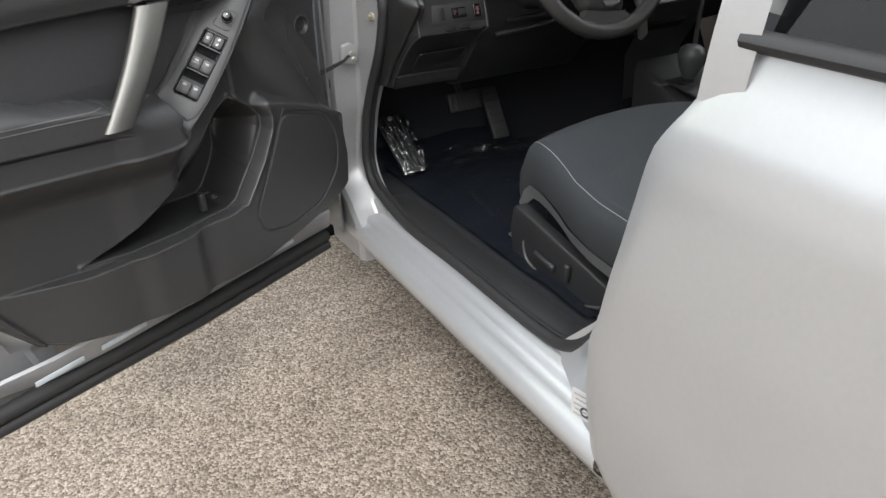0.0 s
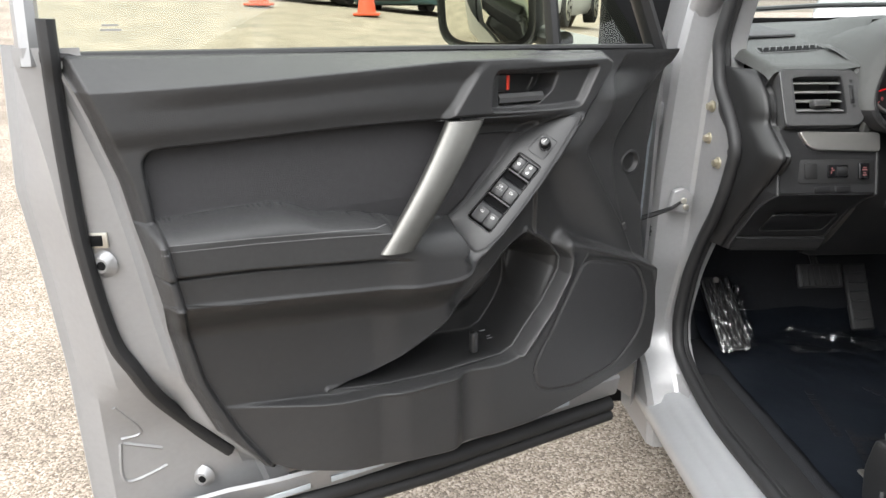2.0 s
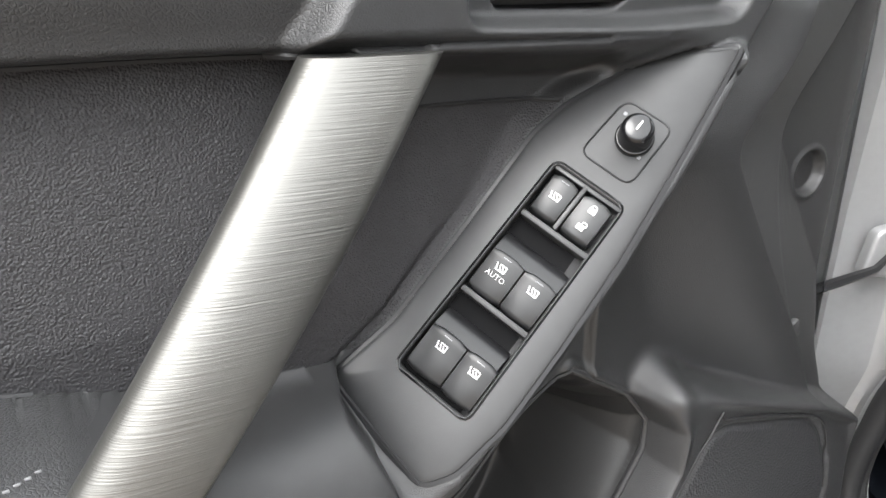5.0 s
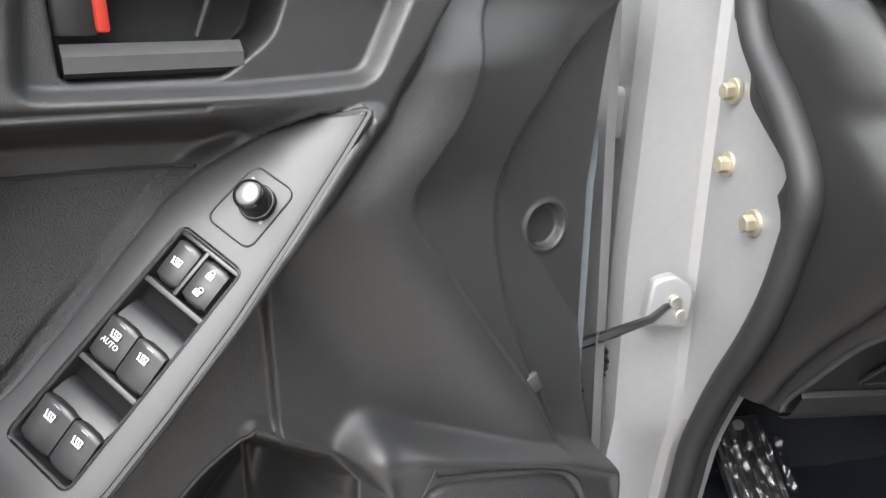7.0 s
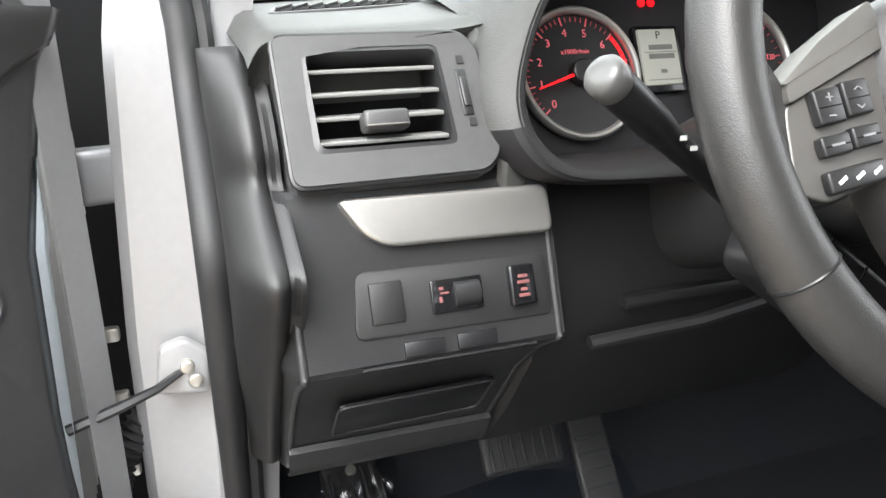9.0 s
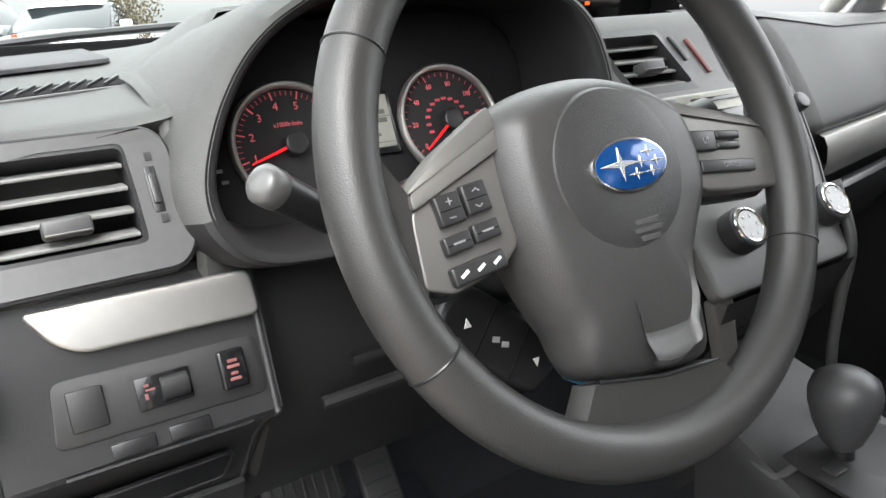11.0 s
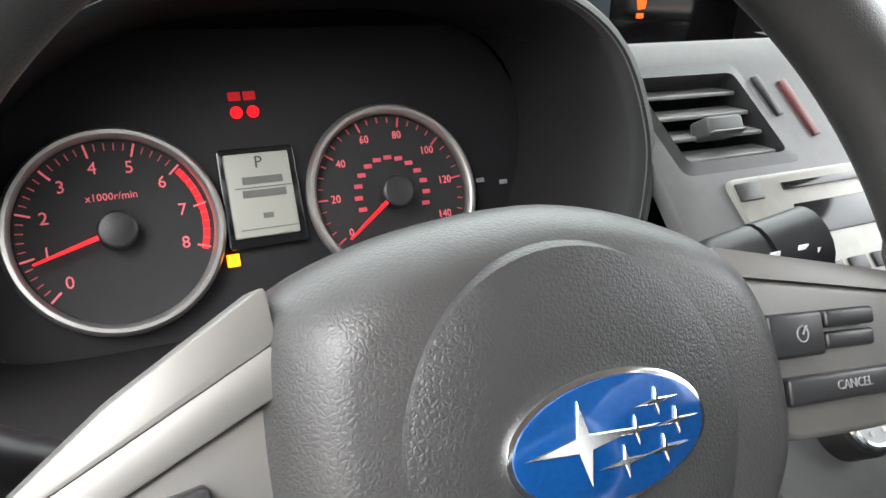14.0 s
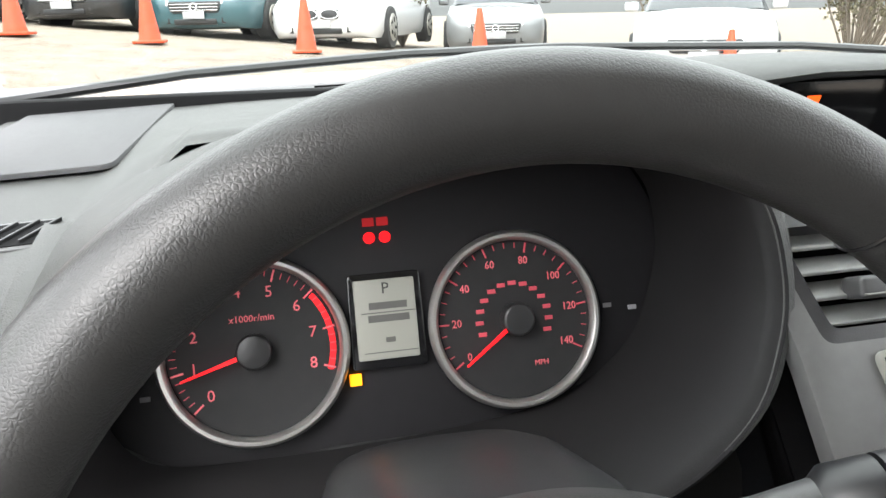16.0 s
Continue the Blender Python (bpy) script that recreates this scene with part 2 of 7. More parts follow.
def prism(outline, z0, z1, bev=0.002, seg=2, m=None, bm=None):
    """A plate with an outline in x, y, from z0 to z1, its upper rim rounded."""
    own = bmesh.new()
    lo = [own.verts.new((x, y, z0)) for x, y in outline]
    hi = [own.verts.new((x, y, z1)) for x, y in outline]
    n = len(outline)
    own.faces.new(lo[::-1])
    own.faces.new(hi)
    for i in range(n):
        own.faces.new((lo[i], lo[(i + 1) % n], hi[(i + 1) % n], hi[i]))
    bmesh.ops.recalc_face_normals(own, faces=own.faces)
    if bev:
        rim = [e for e in own.edges if abs(e.verts[0].co.z - z1) < 1e-7 and abs(e.verts[1].co.z - z1) < 1e-7]
        bmesh.ops.bevel(own, geom=rim, offset=bev, segments=seg, profile=0.5, affect="EDGES", clamp_overlap=True)
    if m is not None:
        own.transform(m)
    return join(bm, own)


def rounded(pts, r, k=4):
    """An outline with its corners rounded by r."""
    out = []
    n = len(pts)
    for i in range(n):
        p, a, b = (Vector(pts[j % n]) for j in (i, i - 1, i + 1))
        da, db = (a - p), (b - p)
        ra, rb = min(r, 0.45 * da.length), min(r, 0.45 * db.length)
        s, e = p + da.normalized() * ra, p + db.normalized() * rb
        for j in range(k + 1):
            f = j / k
            out.append(tuple((1 - f) ** 2 * s + 2 * f * (1 - f) * p + f * f * e))
    return out


def field(fn, nu, nv, bm=None):
    """A surface from fn(s, t), s and t from 0 to 1."""
    bm = bm or bmesh.new()
    g = [[bm.verts.new(fn(i / nu, j / nv)) for j in range(nv + 1)] for i in range(nu + 1)]
    for i in range(nu):
        for j in range(nv):
            bm.faces.new((g[i][j], g[i + 1][j], g[i + 1][j + 1], g[i][j + 1]))
    return bm


def mesh_grid(X, Y, Z):
    """A bmesh from three arrays of one shape."""
    bm = bmesh.new()
    a, b = X.shape
    vs = [bm.verts.new((X[i, j], Y[i, j], Z[i, j])) for i in range(a) for j in range(b)]
    for i in range(a - 1):
        for j in range(b - 1):
            bm.faces.new((vs[i * b + j], vs[(i + 1) * b + j], vs[(i + 1) * b + j + 1], vs[i * b + j + 1]))
    return bm


def disc(r, h, seg=32, bev=0.0, m=None, bm=None, r2=None):
    own = bmesh.new()
    bmesh.ops.create_cone(own, cap_ends=True, segments=seg, radius1=r, radius2=r if r2 is None else r2, depth=h)
    if bev:
        rim = [e for e in own.edges if e.verts[0].co.z > 0 and e.verts[1].co.z > 0]
        bmesh.ops.bevel(own, geom=rim, offset=bev, segments=3, profile=0.5, affect="EDGES", clamp_overlap=True)
    if m is not None:
        own.transform(m)
    return join(bm, own)


def ring(R, r, seg=64, tube_seg=10, m=None, bm=None, squash=1.0):
    rings = []
    for i in range(seg):
        a = 2 * math.pi * i / seg
        rings.append([((R + r * math.cos(b)) * math.cos(a), (R + r * math.cos(b)) * math.sin(a), r * squash * math.sin(b)) for b in (2 * math.pi * k / tube_seg for k in range(tube_seg))])
    own = loft(rings, True, loop=True)
    if m is not None:
        own.transform(m)
    return join(bm, own)


def inset(poly, d):
    """An outline moved inwards by d; anticlockwise or clockwise alike."""
    n = len(poly)
    area = sum(poly[i][0] * poly[(i + 1) % n][1] - poly[(i + 1) % n][0] * poly[i][1] for i in range(n))
    out = []
    for i in range(n):
        a, b = Vector(poly[i - 1]), Vector(poly[(i + 1) % n])
        t = (b - a).normalized() * (1 if area > 0 else -1)
        out.append((poly[i][0] - t.y * d, poly[i][1] + t.x * d))
    return out


def pierced(outer, holes, z0, z1, bev, m):
    """A plate with a rounded rim and openings through it."""
    bm = bmesh.new()

    def loop_at(pts, z):
        return [bm.verts.new((x, y, z)) for x, y in pts]

    def band(a, b):
        for i in range(len(a)):
            bm.faces.new((a[i], a[(i + 1) % len(a)], b[(i + 1) % len(a)], b[i]))
    o = [loop_at(outer, z0), loop_at(outer, z1 - bev), loop_at(inset(outer, bev * 0.3), z1 - bev * 0.3), loop_at(inset(outer, bev), z1)]
    hs = [[loop_at(inset(hole, -0.0008), z1), loop_at(hole, z1 - 0.001), loop_at(hole, z0)] for hole in holes]
    for ls in [o] + hs:
        for a, b in zip(ls, ls[1:]):
            band(a, b)
    edges = [bm.edges.get((ls[i], ls[(i + 1) % len(ls)])) for ls in [o[3]] + [h[0] for h in hs] for i in range(len(ls))]
    bmesh.ops.triangle_fill(bm, use_beauty=True, use_dissolve=False, edges=edges)
    bm.transform(m)
    return bm


def words(name, body, size, material, parent, m, label="", wide=1.0):
    cu = bpy.data.curves.new(name, "FONT")
    cu.body, cu.size, cu.extrude = body, size, 0.0002
    cu.align_x, cu.align_y = "CENTER", "CENTER"
    cu.resolution_u = 2
    cu.materials.append(material)
    ob = new(name, cu)
    ob.parent = parent
    ob.matrix_basis = m @ Matrix.Diagonal((wide, 1, 1, 1))
    if label:
        ob["label"] = label
    return ob


def smooth(a, b, x):
    t = np.clip((x - a) / (b - a), 0, 1)
    return t * t * (3 - 2 * t)


def inside(poly, U, Z):
    """Signed distance to an outline, negative inside."""
    d = np.full(U.shape, 1e9)
    odd = np.zeros(U.shape, bool)
    n = len(poly)
    for i in range(n):
        (ax, ay), (bx, by) = poly[i], poly[(i + 1) % n]
        ex, ey = bx - ax, by - ay
        t = np.clip(((U - ax) * ex + (Z - ay) * ey) / (ex * ex + ey * ey), 0, 1)
        d = np.minimum(d, np.hypot(U - ax - t * ex, Z - ay - t * ey))
        cross = ((ay > Z) != (by > Z)) & (U < ex * (Z - ay) / (ey if ey else 1e-9) + ax)
        odd ^= cross
    return np.where(odd, -d, d)

# ---- ground ----
def ground_z(x, y):
    """Flat round the car, then a long rise ahead of it, higher on the driver's side."""
    rise = float(np.interp(y, [-400, 0.9, 1.6, 9.7, 14.0, 30.0, 400.0], [0.0, 0.0, 0.05, 1.0, 1.04, 1.15, 1.5]))
    return rise * (0.95 - 0.09 * (min(max(x, -7.0), 6.0) + 1.8))


GRAVEL = mat("exposed_aggregate", (0.36, 0.31, 0.25), 0.9, spec=0.15, grain=1.0, grain_size=220, vary=0.3, vary_size=2.0)
gt = GRAVEL.node_tree
gb = gt.nodes["Principled BSDF"]
gco = gt.nodes.new("ShaderNodeTexCoord")
cells = gt.nodes.new("ShaderNodeTexVoronoi")
cells.inputs["Scale"].default_value = 170
gt.links.new(gco.outputs["Object"], cells.inputs["Vector"])
ramp = gt.nodes.new("ShaderNodeValToRGB")
ramp.color_ramp.elements[0].color = (0.114, 0.092, 0.073, 1)
ramp.color_ramp.elements[1].color = (0.39, 0.338, 0.285, 1)
for at, c in ((0.3, (0.184, 0.152, 0.122, 1)), (0.55, (0.248, 0.208, 0.169, 1)), (0.8, (0.316, 0.269, 0.221, 1))):
    ramp.color_ramp.elements.new(at).color = c
sep = gt.nodes.new("ShaderNodeSeparateColor")
gt.links.new(cells.outputs["Color"], sep.inputs[0])
gt.links.new(sep.outputs[0], ramp.inputs[0])
patch = gt.nodes.new("ShaderNodeTexNoise")
patch.inputs["Scale"].default_value, patch.inputs["Detail"].default_value = 3.0, 6
gt.links.new(gco.outputs["Object"], patch.inputs["Vector"])
tone = gt.nodes.new("ShaderNodeMapRange")
tone.inputs["From Min"].default_value, tone.inputs["From Max"].default_value = 0.3, 0.7
tone.inputs["To Min"].default_value, tone.inputs["To Max"].default_value = 0.75, 1.15
gt.links.new(patch.outputs["Fac"], tone.inputs["Value"])
stone = gt.nodes.new("ShaderNodeVectorMath")
stone.operation = "SCALE"
gt.links.new(ramp.outputs[0], stone.inputs[0])
gt.links.new(tone.outputs[0], stone.inputs["Scale"])
gt.links.new(stone.outputs[0], gb.inputs["Base Color"])
gbump = gt.nodes.new("ShaderNodeBump")
gbump.inputs["Strength"].default_value, gbump.inputs["Distance"].default_value = 0.9, 0.004
gbump.invert = True
gt.links.new(cells.outputs["Distance"], gbump.inputs["Height"])
gt.links.new(gbump.outputs[0], gb.inputs["Normal"])

gx = [-400, -120, -40, -15, -7, -3, 0, 3, 6, 15, 40, 120, 400]
gy = [-400, -120, -40, -15, -6, -3, 0, 0.9, 1.6, 4, 9.7, 14, 20, 30, 45, 60, 120, 400]
GX, GY = np.meshgrid(np.array(gx, float), np.array(gy, float), indexing="ij")
GZ = np.vectorize(ground_z)(GX, GY)
tagged(part("ground", mesh_grid(GX, GY, GZ), GRAVEL), "tan and grey exposed aggregate paving of a car park", "ground", kind="structure")

# ---- car body round the driver's door opening ----
car = thing("silver_car", pose(-0.37, 0.0, 0.0), "silver car with its driver's door opening seen from outside", "car")


def C(bm):
    """World places into the car body's own."""
    bm.transform(Matrix.Translation((0.37, 0, 0)))
    return bm


# rear door and B-pillar skin: front edge follows the opening
def rear_skin(s, t):
    z = 0.20 + 0.825 * t
    edge = np.interp(z, [0.20, 0.273, 0.323, 0.453, 0.563, 0.618, 0.753, 0.905, 1.035, 1.10], [-0.70, -0.665, -0.625, -0.620, -0.628, -0.650, -0.689, -0.729, -0.815, -0.85])
    y = edge - (1.5 + edge) * s
    bulge = np.interp(z, [0.20, 0.30, 0.45, 0.70, 0.88, 0.93, 1.0, 1.10], [-0.845, -0.865, -0.885, -0.905, -0.908, -0.900, -0.875, -0.850])
    return (bulge + 0.010 * math.exp(-s * 60), y, z)


part("rear_door", C(field(rear_skin, 60, 60)), SILVER, car, "silver painted rear door skin")
def pillar_foot(s, t):
    """The painted jamb between the rear door's edge and the opening's seal, swept into the sill."""
    x, y, z = rear_skin(0, t)
    yo = float(np.interp(z, [0.20, 0.34, 0.41, 0.50, 0.64, 0.85, 1.05], [-0.38, -0.40, -0.445, -0.53, -0.598, -0.668, -0.738]))
    f = s * s * (3 - 2 * s)
    return (x + 0.016 + (-0.778 - x - 0.016) * f, y + 0.004 + (yo - y) * s, z + (max(z, 0.372) - z) * f)


part("b_pillar", C(field(pillar_foot, 16, 60)), SILVER, car, "silver foot of the pillar behind the opening")
part("window_moulding", C(tube([(-0.868, -0.812, 1.035), (-0.872, -0.97, 1.037), (-0.874, -1.5, 1.045)], 0.014, 10, flat=0.8)), RUBBER, car)
rear_glass = part("rear_window", C(field(lambda s, t: (-0.862 + 0.18 * t, -0.835 - 0.66 * s - 0.02 * t, 1.04 + 0.46 * t), 4, 4)), glass("tinted_glass", (0.08, 0.09, 0.09), 0.0, 0.03, 0.16), car, "dark tinted rear side window")

part("rear_door_frame", C(field(lambda s, t: (-0.884 + 0.10 * t * t + 0.004 * s, -0.772 - 0.055 * s - 0.05 * t, 0.965 + 0.46 * t), 8, 12)), SILVER, car, "silver window frame of the rear door")
# sill: outer rocker, step and inner edge, along y
prof = [(-0.80, 0.20), (-0.835, 0.262), (-0.855, 0.283), (-0.864, 0.298), (-0.866, 0.314), (-0.860, 0.328), (-0.848, 0.337), (-0.838, 0.340), (-0.833, 0.346), (-0.826, 0.354), (-0.812, 0.357), (-0.800, 0.358), (-0.790, 0.364), (-0.780, 0.374), (-0.770, 0.376), (-0.762, 0.370)]
sill_y = np.linspace(-0.64, 0.42, 24)
part("sill", C(loft([[(x, y, z) for x, z in prof] for y in sill_y], closed=False)), SILVER, car, "silver door sill")
scuff = [(-0.766, 0.372), (-0.760, 0.385), (-0.735, 0.392), (-0.700, 0.386), (-0.670, 0.345)]
part("scuff_plate", C(loft([[(x, y, z) for x, z in scuff] for y in np.linspace(-0.58, 0.36, 12)], closed=False)), HARD, car, "black grained sill trim")

# A-pillar jamb: outer face, bolt face
zs = list(np.linspace(0.24, 1.24, 41))
outer_x = np.interp(zs, [0.2, 0.3, 0.45, 0.8, 1.06, 1.24], [-0.862, -0.862, -0.864, -0.858, -0.842, -0.81])
mid_x = np.interp(zs, [0.2, 0.4, 0.5, 0.8, 1.06, 1.24], [-0.800, -0.798, -0.792, -0.782, -0.772, -0.750])
SEAL_Z = [0.24, 0.345, 0.375, 0.42, 0.48, 0.61, 0.70, 0.80, 0.85, 0.90, 0.94, 0.995, 1.035, 1.12, 1.24]
SEAL_Y = [0.14, 0.235, 0.330, 0.413, 0.450, 0.420, 0.373, 0.305, 0.288, 0.267, 0.279, 0.352, 0.385, 0.395, 0.375]
in_y = sum(np.interp(np.array(zs) + d, SEAL_Z, SEAL_Y) for d in np.linspace(-0.022, 0.022, 5)) / 5
mid_y = np.maximum(np.interp(zs, [0.17, 0.34, 0.40, 0.46, 0.56, 1.24], [0.30, 0.33, 0.385, 0.42, 0.425, 0.425]), in_y + 0.016)
rings = []
for i, z in enumerate(zs):
    ox, mx, my, iy = outer_x[i], mid_x[i], mid_y[i], in_y[i]
    rings.append([(ox - 0.004, my + 0.20, z), (ox, my + 0.02, z), (ox + 0.010, my + 0.004, z), (mx - 0.006, my, z), (mx + 0.002, my - 0.006, z), (mx + 0.010, iy + 0.010, z), (mx + 0.016, iy, z), (mx + 0.05, iy + 0.004, z)])
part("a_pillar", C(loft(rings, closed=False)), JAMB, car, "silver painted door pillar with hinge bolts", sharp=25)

# opening seal: a black double lip along pillar and sill
seal_path = [(-0.655, 0.05, 1.62), (-0.712, 0.22, 1.42), (-0.745, 0.355, 1.24)] + [(-0.766, float(y) - 0.008, z) for z, y in zip(zs[::-1], in_y[::-1]) if 0.37 < z < 1.12][::2] + [(-0.767, 0.20, 0.378), (-0.766, -0.05, 0.383), (-0.766, -0.35, 0.385), (-0.766, -0.46, 0.41), (-0.766, -0.545, 0.50), (-0.766, -0.61, 0.64), (-0.77, -0.68, 0.85), (-0.77, -0.75, 1.05), (-0.74, -0.80, 1.2)]
sp = spline(seal_path, 200)
sp = [p + np.array((-0.012, -0.004, 0.0)) for p in sp]
bm = tube(sp, 0.0125, 10)
tube([p + np.array((0.016, 0.006, 0.0)) for p in sp], 0.009, 8, bm=bm)
part("door_seal", C(bm), RUBBER, car, "black rubber door seal")

# bolts and check strap bracket
for x, y, z in ((-0.7735, 0.396, 0.971), (-0.7745, 0.391, 0.908), (-0.7735, 0.338, 0.8685)):
    bm = disc(0.0115, 0.004, 24, 0.001, m=pose(0, 0, 0))
    disc(0.0075, 0.009, 6, 0.0012, m=pose(0, 0, 0.006), bm=bm)
    part("bolt", C((lambda b: (b.transform(pose(x, y, z, 90, 0, -84)), b)[1])(bm)), BRASSY, car, "zinc plated hinge bolt")
bm = prism(rounded([(-0.026, -0.020), (0.020, -0.026), (0.024, 0.014), (0.004, 0.030), (-0.018, 0.024)], 0.007), -0.006, 0.007, 0.004, 3, m=pose(-0.812, 0.410, 0.772, 90, 0, 0))
bracket = part("check_bracket", C(bm), JAMB, car, "pale raised bracket of the door check")
for dx, dz in ((0.004, 0.004), (0.010, -0.010)):
    part("check_rivet", C(disc(0.0065, 0.006, 16, 0.002, m=pose(-0.812 + dx, 0.401, 0.772 + dz, 90, 0, 0))), STEEL, bracket)
part("check_strap", C(tube([(-0.812, 0.405, 0.772), (-0.835, 0.39, 0.764), (-0.87, 0.39, 0.752), (-0.91, 0.385, 0.742)], [0.0035, 0.004, 0.005, 0.005], 6)), BLACK, car, "black door check strap")

striker = part("striker", C(tube(spline([(-0.800, -0.685, 0.83), (-0.800, -0.655, 0.83), (-0.800, -0.650, 0.815), (-0.800, -0.655, 0.80), (-0.800, -0.685, 0.80)], 24), 0.0045, 10)), STEEL, car, "steel door striker loop")
part("striker_plate", C(rbox(0.030, 0.006, 0.055, 0.003, m=pose(-0.800, -0.688, 0.815))), STEEL, striker)
# cavity walls, floor, firewall, roof
part("floor_pan", C(rbox(1.56, 2.2, 0.04, 0.01, m=pose(0.03, -0.2, 0.34))), CARPET, car, "dark carpeted floor")
def toe(s, t):
    return (-0.74 + 1.48 * s, 0.60 + 0.18 * t, 0.36 + 0.36 * t)
part("toe_board", C(field(toe, 4, 10)), CARPET, car)
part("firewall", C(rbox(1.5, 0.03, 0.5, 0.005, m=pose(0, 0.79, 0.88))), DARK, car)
part("fender", C(field(lambda s, t: (-0.872 - 0.02 * math.sin(3.14 * t) + 0.04 * t ** 6, 0.56 + 1.3 * s, 0.25 + 0.82 * t), 8, 12)), SILVER, car)
# solid near-black box, added as the shade in the hinge gap
part("hinge_gap_shade", C(rbox(0.17, 0.05, 1.0, 0.004, m=pose(-0.875, 0.57, 0.72))), DARK, car)
for z in (0.945, 0.52):
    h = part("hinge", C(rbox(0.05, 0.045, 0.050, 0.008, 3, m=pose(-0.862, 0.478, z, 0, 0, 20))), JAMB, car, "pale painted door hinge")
    part("hinge_pin", C(disc(0.008, 0.075, 14, 0.002, m=pose(-0.885, 0.462, z + 0.006))), STEEL, h)
boot = [(-0.835, 0.47, 0.72), (-0.86, 0.455, 0.70), (-0.885, 0.45, 0.66), (-0.895, 0.455, 0.61)]
part("wiring_boot", C(tube(spline(boot, 60), [0.014 + 0.003 * (k % 3 == 0) for k in range(60)], 12)), RUBBER, car, "black corrugated wiring boot")
for z in (0.80, 0.735, 0.66):
    part("fixing", C(rbox(0.016, 0.012, 0.014, 0.003, m=pose(-0.872, 0.452, z))), STEEL, car)
LINER = mat("roof_lining", (0.45, 0.44, 0.42), 0.9)
part("roof", C(rbox(1.35, 2.1, 0.05, 0.02, m=pose(0, -0.95, 1.66))), LINER, car, "pale headlining under the roof")
part("far_side", C(rbox(0.05, 3.0, 0.95, 0.02, m=pose(0.80, -0.3, 0.62))), HARD, car)
part("far_skin", C(field(lambda s, t: (0.835 + 0.03 * math.sin(3.14 * t), -1.85 + 3.3 * s, 0.22 + 0.85 * t), 12, 10)), SILVER, car, "silver flank on the passenger's side")
part("roof_skin", C(field(lambda s, t: ((-0.66 + 1.32 * s), 0.08 - 2.05 * t, 1.695 + 0.03 * math.sin(3.14 * s) - 0.10 * t * t), 14, 14)), SILVER, car, "silver roof")
part("tail_wall", C(rbox(1.6, 0.05, 0.75, 0.02, m=pose(0, -1.9, 0.70))), HARD, car)
for sx in (-1, 1):
    part("windscreen_pillar", C(tube([(sx * 0.80, 0.52, 1.06), (sx * 0.785, 0.38, 1.24), (sx * 0.68, 0.05, 1.64)], [0.035, 0.028, 0.028], 12, flat=0.8)), JAMB, car)
    part("pillar_trim", C(tube([(sx * 0.742, 0.53, 1.10), (sx * 0.722, 0.38, 1.24), (sx * 0.625, 0.06, 1.62)], [0.020, 0.022, 0.024], 12, flat=0.8)), LINER, car, "pale grey windscreen pillar trim")
part("rear_pillar", C(tube([(-0.80, -0.82, 1.05), (-0.76, -0.84, 1.3), (-0.66, -0.88, 1.65)], 0.05, 10, flat=0.8)), JAMB, car)
# unseen tinted panes, added to keep light out of the cabin
TINT = glass("rear_tint", (0.14, 0.15, 0.15), 0.0, 0.05, 0.3)
part("unseen_rear_window", C(field(lambda s, t: (0.815 - 0.16 * t, -0.80 - 1.05 * s, 1.08 + 0.54 * t), 2, 2)), TINT, car, "dark tinted rear side window")
part("unseen_tail_window", C(field(lambda s, t: (-0.68 + 1.36 * s, -1.90 - 0.05 * t, 1.06 + 0.56 * t), 2, 2)), TINT, car, "unseen tinted tailgate window that keeps light out of the cabin")
part("far_pillar", C(tube([(0.80, -0.78, 1.05), (0.76, -0.80, 1.3), (0.66, -0.84, 1.65)], 0.05, 10, flat=0.8)), LINER, car)
part("near_rear_pillar", C(tube([(-0.84, -1.52, 1.0), (-0.78, -1.60, 1.3), (-0.68, -1.70, 1.65)], 0.06, 10, flat=0.8)), SILVER, car)
ws = part("windscreen", C(field(lambda s, t: ((-0.74 + 1.48 * s) * (1 - 0.14 * t), 0.95 - 0.90 * t - 0.5 * (s - 0.5) ** 2 * (1 - t), 1.14 + 0.50 * t), 12, 8)), glass("clear_glass", (0.66, 0.69, 0.67)), car, "clear windscreen")
ws.visible_shadow = False
def bonnet(s, t):
    k = abs(2 * s - 1)
    y0 = 0.99 - 0.42 * k ** 3
    return (-0.83 + 1.66 * s, y0 + (1.97 - y0) * t, 1.085 - 0.15 * t * t - 0.02 * k ** 4)


part("bonnet", C(field(bonnet, 24, 14)), SILVER, car, "silver bonnet")
part("bonnet_gap", C(tube([(-0.828, 0.60, 1.067), (-0.832, 1.0, 1.062), (-0.832, 1.5, 1.02)], 0.004, 6)), BLACK, car)

# ---- driver's door, standing open ----
# in the door's own frame x (u) runs from hinge to latch, y (w) towards the cabin, z up
door = thing("car_door", pose(-0.86, 0.36, 0.0, 0, 0, 206.2), "open silver car door with dark grey padded trim", "car door")
LATCH_Z = [0.30, 0.441, 0.531, 0.628, 0.726, 0.834, 0.943, 1.028, 1.065, 1.103]
LATCH_U = [0.80, 0.840, 0.916, 0.954, 0.971, 0.987, 1.006, 1.032, 1.045, 1.059]
BOT_U = [-0.02, 0.03, 0.06, 0.10, 0.20, 0.34, 0.53, 0.70, 0.80, 0.85, 0.90, 1.06]
BOT_Z = [0.58, 0.49, 0.462, 0.444, 0.417, 0.388, 0.384, 0.400, 0.425, 0.452, 0.495, 0.56]
HINGE_Z = [0.44, 0.56, 0.66, 0.78, 0.90, 1.0, 1.085]
HINGE_U = [0.035, 0.025, 0.038, 0.034, 0.030, 0.010, -0.010]
CUP = rounded([(0.427, 1.059), (0.305, 1.056), (0.316, 1.028), (0.346, 1.006), (0.427, 1.007)], 0.008)
